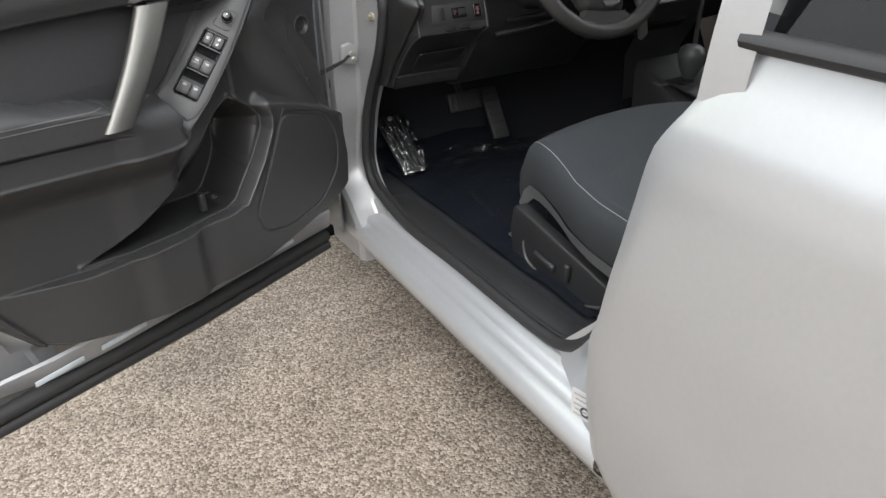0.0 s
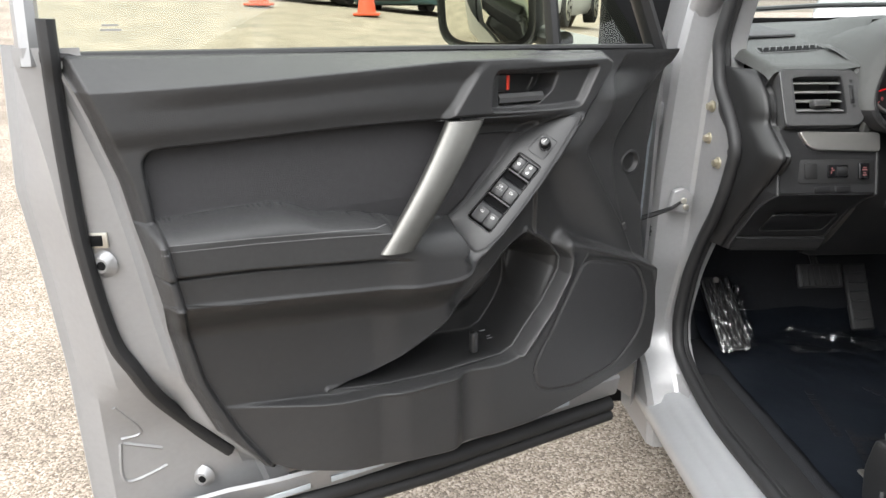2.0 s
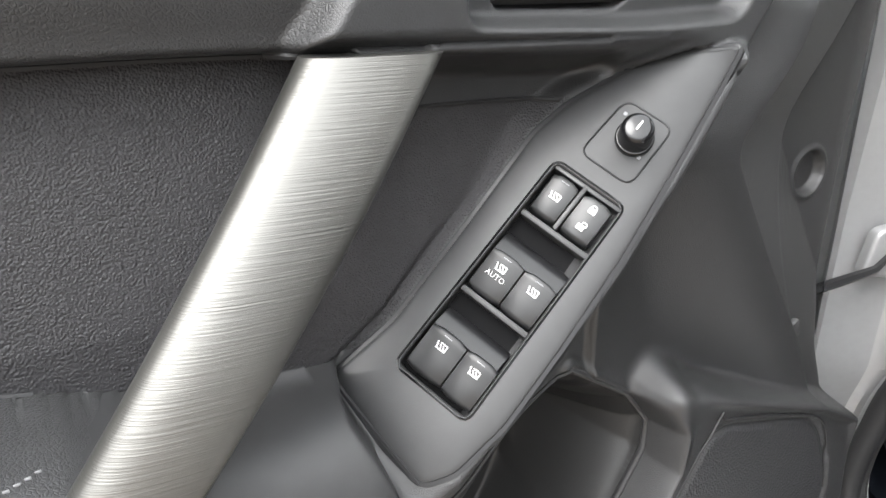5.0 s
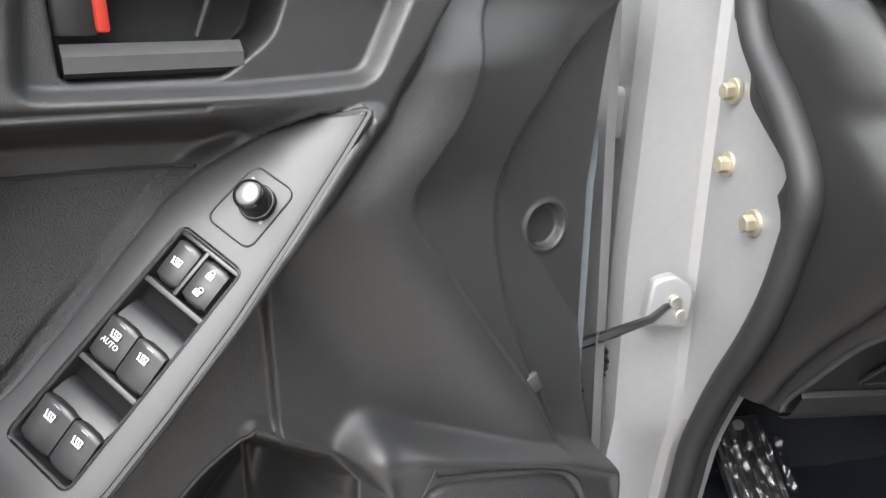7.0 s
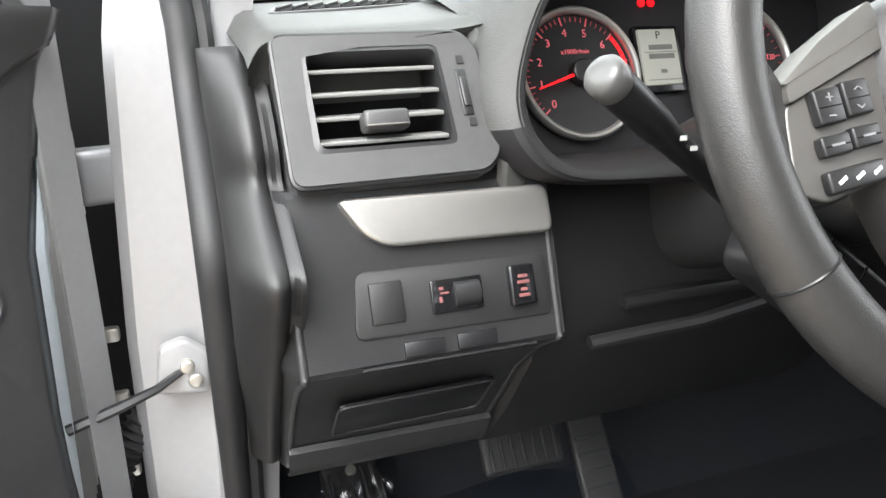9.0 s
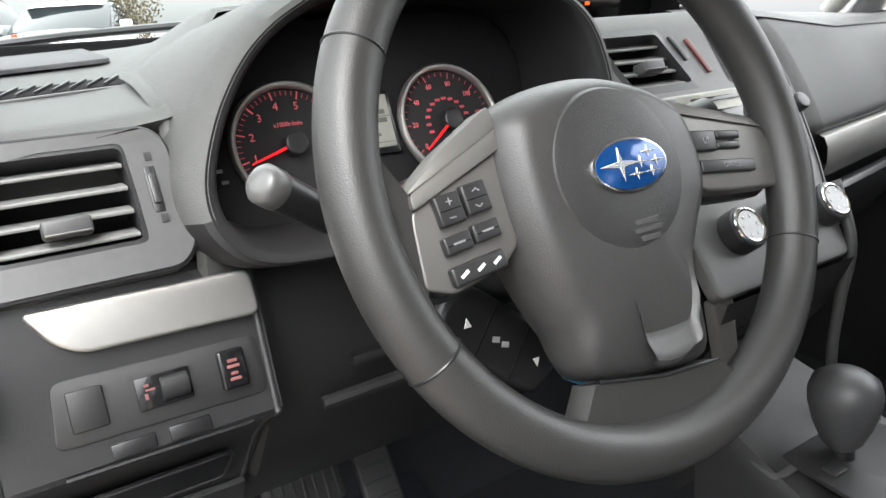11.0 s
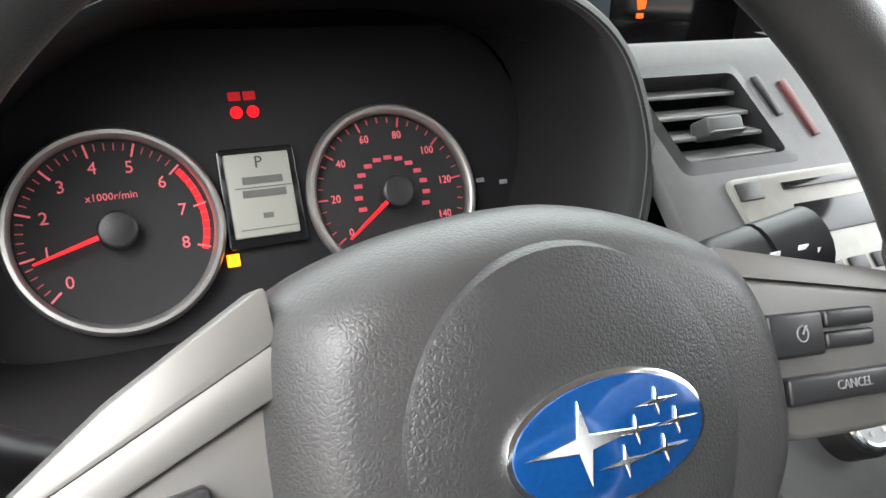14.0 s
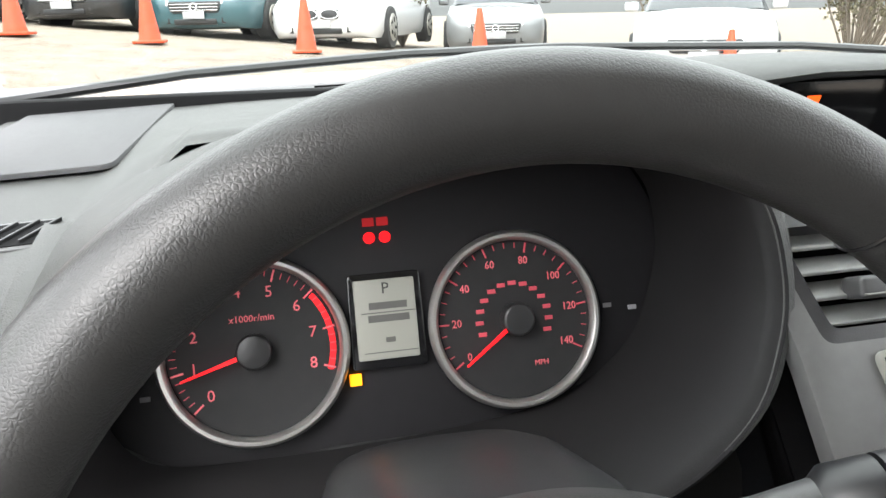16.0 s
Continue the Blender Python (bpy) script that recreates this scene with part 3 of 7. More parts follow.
SURROUND = [(0.523, 0.995), (0.494, 1.036), (0.470, 1.068), (0.452, 1.079), (0.210, 1.081), (0.193, 1.072), (0.195, 1.058), (0.249, 0.983), (0.34, 0.990), (0.45, 0.994)]
RECESS = rounded([(0.448, 1.000), (0.440, 1.064), (0.226, 1.066), (0.262, 1.000), (0.34, 0.997)], 0.012)
PANEL_OUT = [(0.270, 0.987), (0.288, 0.966), (0.325, 0.924), (0.365, 0.880), (0.406, 0.838), (0.442, 0.803), (0.470, 0.781), (0.486, 0.775), (0.497, 0.790), (0.510, 0.820), (0.474, 0.847), (0.426, 0.894), (0.380, 0.940), (0.361, 0.954), (0.328, 0.972), (0.300, 0.983)]
BIN_UP = [(0.735, 0.560), (0.655, 0.577), (0.563, 0.615), (0.494, 0.655), (0.43, 0.710), (0.385, 0.755), (0.345, 0.778)]
BIN_LOW = [(0.345, 0.778), (0.324, 0.766), (0.292, 0.744), (0.275, 0.720), (0.278, 0.697), (0.313, 0.636), (0.344, 0.597), (0.374, 0.560), (0.40, 0.548), (0.523, 0.547), (0.635, 0.548), (0.735, 0.560)]
BIN = BIN_UP[:-1] + BIN_LOW[:-1]
INSERT = rounded([(0.978, 0.983), (0.868, 0.985), (0.705, 0.990), (0.578, 0.991), (0.518, 0.990), (0.33, 0.985), (0.33, 0.3), (0.78, 0.36), (0.885, 0.53), (0.928, 0.628), (0.946, 0.726), (0.970, 0.88)], 0.026)
SPEAKER = [(0.272, 0.768), (0.25, 0.756), (0.10, 0.700), (0.045, 0.672), (0.02, 0.60), (0.0, 0.50), (0.0, 0.38), (0.35, 0.30), (0.56, 0.30), (0.52, 0.547), (0.402, 0.549), (0.376, 0.560), (0.346, 0.597), (0.314, 0.637), (0.281, 0.695), (0.277, 0.720), (0.291, 0.746)]
GRILLE = rounded([(0.236, 0.716), (0.105, 0.680), (0.070, 0.610), (0.082, 0.535), (0.14, 0.475), (0.25, 0.450), (0.33, 0.465), (0.345, 0.52), (0.298, 0.60)], 0.025)


def seam_z(U):
    return np.interp(U, [0.2, 0.37, 0.459, 0.49, 0.518, 0.578, 0.705, 0.868, 0.95, 1.06], [0.958, 0.958, 0.961, 0.985, 0.990, 0.991, 0.990, 0.985, 0.983, 0.982])


def panel_w(u, z):
    """The switch panel's plane: it faces up, towards the cabin and the latch."""
    return 0.0153 - 0.79 * (u - 0.374) - 0.846 * (z - 0.924)


def away(line, U, Z):
    """Distance to an open line."""
    d = np.full(np.shape(U), 1e9)
    for (ax, ay), (bx, by) in zip(line, line[1:]):
        ex, ey = bx - ax, by - ay
        t = np.clip(((U - ax) * ex + (Z - ay) * ey) / (ex * ex + ey * ey), 0, 1)
        d = np.minimum(d, np.hypot(U - ax - t * ex, Z - ay - t * ey))
    return d


def curve(U, xs, ys):
    """Interpolation with softened corners."""
    return sum(np.interp(U + d, xs, ys) for d in (-0.018, -0.009, 0.0, 0.009, 0.018)) / 5


def arm_front(U):
    """Height of the armrest's front roll."""
    return curve(U, [0.48, 0.585, 0.625, 0.66, 0.746, 0.841, 0.903, 0.98], [0.783, 0.796, 0.828, 0.853, 0.863, 0.871, 0.875, 0.879])


def arm_top(U):
    """Height at which the armrest's top meets the insert."""
    back = curve(U, [0.48, 0.57, 0.611, 0.645, 0.689, 0.745, 0.772, 0.793, 0.849, 0.98], [0.824, 0.828, 0.838, 0.848, 0.854, 0.864, 0.877, 0.886, 0.887, 0.882])
    return np.maximum(back, arm_front(U)) + 0.004


def trim_depth(U, Z):
    zseam = seam_z(U)
    ztop = curve(U, [-0.02, 1.06], [1.084, 1.106])
    a = np.clip((Z - zseam) / (ztop - zseam), 0, 1)
    crease = curve(U, [0.45, 0.55, 0.675, 0.812, 0.948, 1.0], [0.92, 0.86, 0.78, 0.71, 0.667, 0.65])
    below = np.clip(a / crease, 0, 1)
    above = np.clip((a - crease) / (1 - crease), 0, 1)
    bold = smooth(1.02, 0.88, U)
    pad = 0.012 + 0.010 * np.sin(np.pi * 0.5 * smooth(0, 0.5, below)) + 0.010 * bold * smooth(0.62, 1.0, below) - (0.040 + 0.012 * bold) * above - 0.006 * smooth(0.9, 1.0, above)
    on = smooth(0.27, 0.38, U)
    ins = inside(INSERT, U, Z)
    sunk = -0.016 + 0.016 * np.clip((zseam - Z) / 0.12, 0, 1)
    edge = smooth(-0.003, 0.0015, ins)
    w = (sunk + (pad - sunk) * edge) * on - 0.006 * on * np.exp(-(ins / 0.0022) ** 2) * (U > 0.52)
    # armrest and the band under it
    front, top = arm_front(U), arm_top(U)
    z1 = curve(U, [0.40, 0.484, 0.533, 0.61, 0.665, 0.709, 0.863, 0.98], [0.765, 0.777, 0.778, 0.787, 0.797, 0.801, 0.816, 0.822])
    z2 = curve(U, [0.40, 0.44, 0.481, 0.526, 0.607, 0.754, 0.871, 0.98], [0.80, 0.775, 0.750, 0.735, 0.738, 0.753, 0.765, 0.775])
    ends = smooth(0.998, 0.975, U)
    reach = 0.074 * ends * smooth(0.42, 0.52, U)
    up = np.clip((top - Z) / (top - front + 0.010), 0, 1)
    w = w + reach * np.sqrt(np.clip(1 - (1 - up) ** 2, 0, 1))
    roll = np.exp(-((Z - z1) / 0.0028) ** 2)
    w = w - 0.007 * roll * smooth(0.60, 0.68, U) * ends - 0.010 * smooth(z1 + 0.004, z1 - 0.002, Z) * ends * smooth(0.60, 0.66, U)
    under = smooth(z2 + 0.004, z2 - 0.070, Z)
    w = w - (0.050 * under + 0.016 * smooth(z2 + 0.0015, z2 - 0.0025, Z) - 0.003 * np.exp(-((Z - z2 - 0.004) / 0.0035) ** 2)) * ends * smooth(0.42, 0.50, U)
    # lower panel and its lip
    lip = curve(U, [0.0, 0.374, 0.40, 0.523, 0.635, 0.738, 0.916, 1.0], [0.555, 0.553, 0.545, 0.545, 0.546, 0.553, 0.580, 0.60])
    fade = smooth(0.935, 0.70, U)
    low = smooth(lip + 0.0015, lip - 0.004, Z) * (U > 0.36)
    w = w + 0.034 * low * fade + 0.006 * smooth(0.62, 0.45, Z) * smooth(0.95, 0.85, U) * (U > 0.36) * (1 - low)
    # bin
    b = inside(BIN, U, Z)
    up_d, low_d = away(BIN_UP, U, Z), away(BIN_LOW, U, Z)
    deep = smooth(0.0, 0.62, up_d / (up_d + low_d + 1e-6)) * smooth(0.0, 0.016 + 0.03 * smooth(0.60, 0.72, Z), low_d)
    w = np.where(b < 0, w - (0.095 + np.maximum(w - 0.02, 0)) * deep, w) + 0.004 * np.exp(-((low_d - 0.003) / 0.004) ** 2) * (b > 0) * (U < 0.75)
    # floor of the switch panel, and the fall beyond it
    p = inside(PANEL_OUT, U, Z)
    across = (U - 0.426) * 0.69 + (Z - 0.893) * 0.72
    reach_p = np.where(across < -0.022, 0.030, 0.010)
    flat = panel_w(U, Z)
    edge_w = np.clip(flat, -0.006, 0.066)
    w = np.where(p < reach_p, w + (edge_w - 0.003 - w) * smooth(reach_p, 0.002, p) * (Z < 0.992), w)
    w = w - 0.016 * smooth(-0.003, -0.007, p) * (Z < 0.99)
    # front: from the panel to the mirror corner
    arc = sum(np.interp(Z + d, [0.672, 0.768, 0.828, 0.89, 0.953, 1.035, 1.08], [0.088, 0.127, 0.145, 0.150, 0.124, 0.046, -0.03]) for d in np.linspace(-0.02, 0.02, 5)) / 5
    arc2 = sum(np.interp(Z + d, [0.682, 0.749, 0.839, 0.919, 0.975, 1.039, 1.07], [0.097, 0.130, 0.190, 0.240, 0.190, 0.168, 0.14]) for d in np.linspace(-0.012, 0.012, 5)) / 5
    f = (U < 0.40) & (p > 0) & (b > 0) & ((across < -0.012) | (U < 0.33))
    rise = (0.028 * smooth(arc2 + 0.11, arc2 + 0.008, U) - 0.030 * np.clip((arc2 - U) / 0.10, 0, 1)) * smooth(1.06, 1.0, Z) - 0.008 * smooth(arc + 0.004, arc - 0.008, U) - 0.010 * smooth(0.06, 0.0, U) - 0.010 * smooth(arc2 + 0.004, arc2 - 0.007, U) * smooth(0.66, 0.72, Z)
    rise = rise - 0.005 * np.exp(-((U - arc) / 0.0028) ** 2)
    w = np.where(f, np.maximum(w, -0.004) + rise * smooth(0.0, 0.03, p) * smooth(1.085, 1.04, Z), w)
    # speaker housing with a ledge on top
    s = inside(SPEAKER, U, Z)
    lift = smooth(0.001, -0.011, s) * smooth(0.52, 0.36, U)
    w = np.where(s < 0.004, w + (0.038 - w) * lift, w) + 0.006 * np.exp(-((s + 0.010) / 0.006) ** 2) * (U < 0.38) * (Z > 0.55)
    g = inside(GRILLE, U, Z)
    w = w - 0.003 * np.exp(-(g / 0.003) ** 2)
    # inner handle surround
    r = inside(SURROUND, U, Z)
    under_s = np.where((Z < 0.992) & (U > 0.27) & (U < 0.50), 0.024, 0.008)
    base_w = np.where((Z < 0.992) & (U < 0.50), w, np.maximum(w, 0.008))
    w = np.where(r < under_s, base_w + (0.034 - base_w) * smooth(under_s, -0.006, r) * np.where(p < 0, 0.0, 1.0), w)
    k = inside(RECESS, U, Z)
    w = w - 0.014 * smooth(0.003, -0.007, k)
    c = inside(CUP, U, Z)
    w = w - 0.046 * smooth(0.0005, -0.005, c)
    t = np.hypot(U - 0.089, Z - 0.873)
    w = w - 0.007 * smooth(0.0185, 0.0165, t) + 0.0025 * np.exp(-((t - 0.020) / 0.0025) ** 2)
    # rolled rim
    e = np.minimum(U - np.interp(Z, HINGE_Z, HINGE_U), Z - np.interp(U, BOT_U, BOT_Z))
    e = np.minimum(e, np.interp(Z, LATCH_Z, LATCH_U) - U)
    return w - 0.026 * smooth(0.016, 0.0, e)


nu, nz = 620, 460
S, T = np.meshgrid(np.linspace(0, 1, nu), np.linspace(0, 1, nz), indexing="ij")
U = -0.01 + 1.06 * S
Z = 0.38 + 0.72 * T
for _ in range(6):
    lo, hi = np.interp(Z, HINGE_Z, HINGE_U), np.interp(Z, LATCH_Z, LATCH_U)
    U = lo + (hi - lo) * S
    zb, zt = np.interp(U, BOT_U, BOT_Z), np.interp(U, [-0.02, 1.06], [1.084, 1.106])
    Z = zb + (zt - zb) * T
WD = trim_depth(U, Z)
# soften the moulding where the speaker housing meets the bin
soft_wd = WD.copy()
for _ in range(40):
    soft_wd[1:-1, 1:-1] = 0.2 * (soft_wd[1:-1, 1:-1] + soft_wd[2:, 1:-1] + soft_wd[:-2, 1:-1] + soft_wd[1:-1, 2:] + soft_wd[1:-1, :-2])
near = np.clip(1.6 * np.exp(-(((U - 0.268) / 0.028) ** 2 + ((Z - 0.762) / 0.030) ** 2)), 0, 1) * (inside(BIN, U, Z) > 0.004)
WD = WD + (soft_wd - WD) * near


def grid_part(name, keep, material, label):
    """The quads of the trim whose middle lies in a region, as one part."""
    a, b = U.shape
    num = -np.ones(a * b, int)
    idx = np.arange(a * b).reshape(a, b)
    quads = np.stack([idx[:-1, :-1], idx[1:, :-1], idx[1:, 1:], idx[:-1, 1:]], -1)[keep]
    used = np.unique(quads)
    num[used] = np.arange(len(used))
    co = np.stack([U.ravel(), WD.ravel(), Z.ravel()], 1)[used]
    me = bpy.data.meshes.new(name)
    me.from_pydata(co.tolist(), [], num[quads][:, ::-1].tolist())
    me.polygons.foreach_set("use_smooth", np.ones(len(quads), bool))
    me.materials.append(material)
    ob = new(name, me)
    ob.parent = door
    ob["label"] = label
    return ob


Um, Zm = (U[1:, 1:] + U[:-1, :-1]) / 2, (Z[1:, 1:] + Z[:-1, :-1]) / 2
is_pad = (inside(INSERT, Um, Zm) > 0) & (Zm > np.where(Um > 0.9, 0.56, seam_z(Um))) & (inside(SURROUND, Um, Zm) > 0) & (Um > 0.46)
is_ins = (inside(INSERT, Um, Zm) < 0) & (Zm > arm_top(Um) + 0.001) & (Um > 0.345) & (Zm < np.where(Um < 0.50, 0.957, 2.0)) & ((Um - 0.426) * 0.69 + (Zm - 0.893) * 0.72 > -0.012) & (inside(PANEL_OUT, Um, Zm) > 0.0) & (inside(SURROUND, Um, Zm) > 0)
is_arm = (Zm > np.interp(Um, [0.484, 0.533, 0.61, 0.665, 0.709, 0.863, 0.98], [0.777, 0.778, 0.787, 0.797, 0.801, 0.816, 0.822])) & (Um > 0.64) & (Um < 0.99) & (Zm < 0.90) & ~is_ins
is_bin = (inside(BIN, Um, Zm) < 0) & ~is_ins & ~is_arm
is_grille = inside(GRILLE, Um, Zm) < -0.002
grid_part("upper_pad", is_pad, SOFT, "soft dark grey vinyl upper pad")
grid_part("insert", is_ins, CLOTH, "dark fabric door insert")
grid_part("armrest", is_arm & ~is_pad, SOFT, "padded vinyl armrest")
GRILLE_MAT = mat("speaker_mesh", (0.030, 0.030, 0.032), 0.45, grain=0.7, grain_size=620, kind="cells")
is_front = (Um > 0.485) & (Um < 0.635) & (Zm > np.interp(Um, [0.484, 0.533, 0.61, 0.64], [0.774, 0.775, 0.784, 0.79])) & (Zm < 0.845) & ~is_ins & ~is_arm & (inside(PANEL_OUT, Um, Zm) > 0)
grid_part("armrest_front", is_front, SWITCH_PANEL, "satin grey front of the armrest at the pull handle's foot")
grid_part("speaker_grille", is_grille, GRILLE_MAT, "finely perforated speaker grille")
# trim inside the bin, coloured darker to stand in for the shade there
grid_part("bin_shade", is_bin, LOWER, "inside of the door bin, its shade put into a darker plastic")
grid_part("trim_panel", ~(is_bin | is_pad | is_ins | (is_arm & ~is_pad) | is_grille | is_front), PLASTIC, "dark grey moulded door trim")


def surf(u, z):
    return float(trim_depth(np.array([[u]]), np.array([[z]]))[0, 0])


def seam(pts, r, sink=0.0, n=60, material=RUBBER, name="seam"):
    """A joint on the trim whose dark colour also stands for groove shade."""
    q = spline(pts, n)
    part(name, tube([(u, surf(u, z) + sink, z) for u, z in q], r, 6), material, door)


seam([(0.515, 0.990), (0.60, 0.9905), (0.705, 0.990), (0.868, 0.985), (0.940, 0.9835), (0.958, 0.980), (0.968, 0.972), (0.974, 0.955), (0.974, 0.93), (0.9705, 0.898)], 0.0017, 0.002, 90)
seam([(0.66, 0.796), (0.709, 0.801), (0.863, 0.816), (0.975, 0.822)], 0.0014, 0.002, 40)
seam([(0.545, 0.729), (0.647, 0.739), (0.754, 0.752), (0.824, 0.760), (0.90, 0.772), (0.97, 0.784)], 0.0012, 0.001, 50)
part("seam", tube([(u, surf(u, z) + 0.0006, z) for u, z in BIN_LOW], 0.0026, 8), PLASTIC, door)
seam([(0.735, 0.560), (0.655, 0.577), (0.563, 0.615), (0.494, 0.655), (0.43, 0.710), (0.385, 0.755), (0.345, 0.779)], 0.0016, 0.0, 60, LOWER)
seam([(0.345, 0.505), (0.298, 0.60), (0.236, 0.718), (0.225, 0.7195), (0.163, 0.704), (0.110, 0.684), (0.088, 0.655), (0.076, 0.60)], 0.0010, 0.001, 60)
seam([(0.475, 0.958), (0.443, 0.9575), (0.40, 0.957), (0.362, 0.9555)], 0.0013, 0.001, 30)
seam([(0.511, 0.820), (0.500, 0.800), (0.486, 0.775)], 0.0012, 0.001, 16)
seam([(u, float(arm_top(np.array(u))) + 0.001) for u in np.linspace(0.648, 0.965, 24)], 0.0016, -0.0004, 80)
seam([(0.205, 1.082), (0.192, 1.070), (0.198, 1.054), (0.249, 0.981)], 0.0012, 0.0, 40)

# armrest stitching: two rows of short threads
bm = bmesh.new()
for dz in (0.0, -0.0085):
    for i in range(92):
        u = 0.650 + 0.0036 * i
        z = float(np.interp(u, [0.60, 0.635, 0.744, 0.853, 0.98], [0.843, 0.846, 0.856, 0.864, 0.871])) + dz
        rbox(0.0026, 0.0012, 0.0011, 0.0003, 1, m=pose(u, surf(u, z) + 0.0006, z, 0, 4, 0), bm=bm)
tagged(part("stitching", bm, STITCH, door, "two rows of pale grey stitching"), kind="stuff")

# metal shell with latch face
def shell(z):
    t = float(np.interp(z, LATCH_Z, LATCH_U))
    o = float(np.interp(z, [0.33, 0.39, 0.63, 0.78, 0.92, 1.13], [1.090, 1.098, 1.102, 1.112, 1.126, 1.112]))
    low = float(smooth(0.66, 0.50, np.array(z)))
    foot = 0.055 * float(smooth(0.46, 0.40, np.array(z)))
    zo = min(z, 1.04)
    return [(t - 0.03, -0.024 - foot, z), (t + 0.004, -0.028 - foot, z), (t + 0.014, -0.040 - foot, z), (t + 0.034, -0.044 - 0.05 * low, z), (0.5 * (t + o) + 0.018, -0.055 - 0.048 * low, z), (o - 0.030, -0.085 - 0.020 * low, z), (o - 0.010, -0.124, z), (o - 0.004, -0.128, z), (o - 0.004, -0.134, z), (o + 0.002, -0.137, z), (o + 0.003, -0.144, z), (o - 0.012, -0.152, zo), (0.6, -0.172, zo), (0.02, -0.150, zo), (-0.012, -0.140, zo), (-0.012, -0.050, z), (0.02, -0.028, z)]


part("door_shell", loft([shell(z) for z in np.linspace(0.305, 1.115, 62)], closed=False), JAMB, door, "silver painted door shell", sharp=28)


def shell_w(u, z):
    p = shell(z)[:9]
    return float(np.interp(u, [q[0] for q in p], [q[1] for q in p]))


def on_shell(pts, lift=0.0):
    return [(u, shell_w(u, z) + lift, z) for u, z in pts]


strip = spline([(1.062, 1.15), (1.064, 1.06), (1.064, 0.965), (1.060, 0.845), (1.042, 0.71), (1.018, 0.65), (0.988, 0.585), (0.935, 0.505), (0.885, 0.445)], 70)
part("weatherstrip", tube(on_shell(strip, 0.004), 0.0155, 10, flat=0.75), RUBBER, door, "black rubber weatherstrip round the door's edge")
for pts in ([(1.052, 0.575), (1.018, 0.515), (1.048, 0.508)], [(1.046, 0.500), (0.990, 0.475)], [(1.050, 0.500), (1.050, 0.430), (0.985, 0.440)]):
    part("pressed_rib", tube(spline(on_shell(pts, -0.001), 16), 0.0035, 6), JAMB, door)
for u, z in ((1.041, 0.821), (0.935, 0.402)):
    boss = part("boss", disc(0.021, 0.010, 28, 0.0, r2=0.011, m=pose(u, shell_w(u, z) + 0.004, z, -90, 0, -35)), JAMB, door)
    part("hole", disc(0.0065, 0.004, 18, m=pose(u, shell_w(u, z) + 0.0085, z, -90, 0, -35)), DARK, boss)
latch = part("latch_plate", rbox(0.040, 0.004, 0.022, 0.001, m=pose(1.047, shell_w(1.047, 0.856) + 0.002, 0.857, 0, 0, -22)), STEEL, door, "latch slot in the door's edge")
part("latch_slot", rbox(0.030, 0.006, 0.015, 0.001, m=pose(1.049, shell_w(1.047, 0.856) + 0.003, 0.857, 0, 0, -22)), DARK, latch)
part("bottom_ledge", loft([[(u, -0.030 - k, zt), (u, -0.026 - k, zt - 0.006), (u, -0.034 - k, 0.350), (u, -0.040 - k, 0.344), (u, -0.13, 0.335)] for u, k, zt in ((0.06, 0, 0.398), (0.35, 0, 0.398), (0.7, 0, 0.398), (0.82, 0.01, 0.396), (0.90, 0.04, 0.384), (1.0, 0.07, 0.366), (1.08, 0.085, 0.356))], closed=False), JAMB, door)
for a, b in ((0.866, 0.767), (0.729, 0.625), (0.588, 0.479), (0.446, 0.340), (0.303, 0.195)):
    part("drain_strip", rbox(a - b, 0.003, 0.012, 0.0014, m=pose((a + b) / 2, -0.030, 0.366, -8, 0, 0)), PALEBLUE, door, "pale pressed drain slot")
bm = tube([(0.075, -0.038, 0.327), (0.5, -0.038, 0.325), (1.015, -0.062, 0.327)], 0.0165, 12)
tube([(0.075, -0.034, 0.300), (0.5, -0.034, 0.297), (1.015, -0.058, 0.300)], 0.013, 12, bm=bm)
part("bottom_seal", bm, RUBBER, door, "black rubber seal along the door's bottom")
def front_face(s, t):
    z = 0.50 + 0.475 * t
    u = float(np.interp(z, HINGE_Z, HINGE_U))
    top = float(smooth(0.86, 1.0, np.array(t)))
    return (u - 0.004 - 0.010 * math.sin(1.57 * s) + 0.012 * top, -0.034 - (0.085 - 0.05 * top) * s, z)


part("hinge_edge", field(front_face, 8, 30), PALEBLUE, door, "front edge of the door, its pale blue a painted sky reflection")
# window frame, glass and belt seal
part("belt_seal", tube([(1.075, -0.030, 1.104), (0.5, -0.034, 1.097), (0.03, -0.034, 1.086)], 0.0065, 8), RUBBER, door)
part("rear_frame", tube([(1.085, -0.060, 1.09), (1.080, -0.075, 1.20), (1.04, -0.16, 1.55)], 0.022, 8, flat=0.7), JAMB, door)
part("divider_bar", tube([(0.262, -0.050, 1.08), (0.270, -0.065, 1.20), (0.30, -0.14, 1.50)], 0.015, 8, flat=0.8), BLACK, door)
part("front_frame", tube([(0.02, -0.040, 1.07), (0.075, -0.045, 1.18), (0.40, -0.15, 1.55)], 0.022, 8, flat=0.8), HARD, door)
part("top_frame", tube([(1.04, -0.16, 1.55), (0.40, -0.15, 1.55)], 0.02, 8), HARD, door)
pane = part("window", field(lambda s, t: (0.03 + 0.37 * t + (1.045 - 0.40 * t) * s, -0.055 - 0.10 * t, 1.07 + 0.48 * t), 4, 4), glass("door_glass", (0.80, 0.85, 0.70)), door, "clear door window with a faint green tint")
pane.visible_shadow = False
for z, wdt in ((1.140, 0.020), (1.134, 0.026)):
    part("glass_stamp", rbox(wdt, 0.0006, 0.0022, 0, m=pose(0.985, -0.066, z)), GREYPRINT, pane)
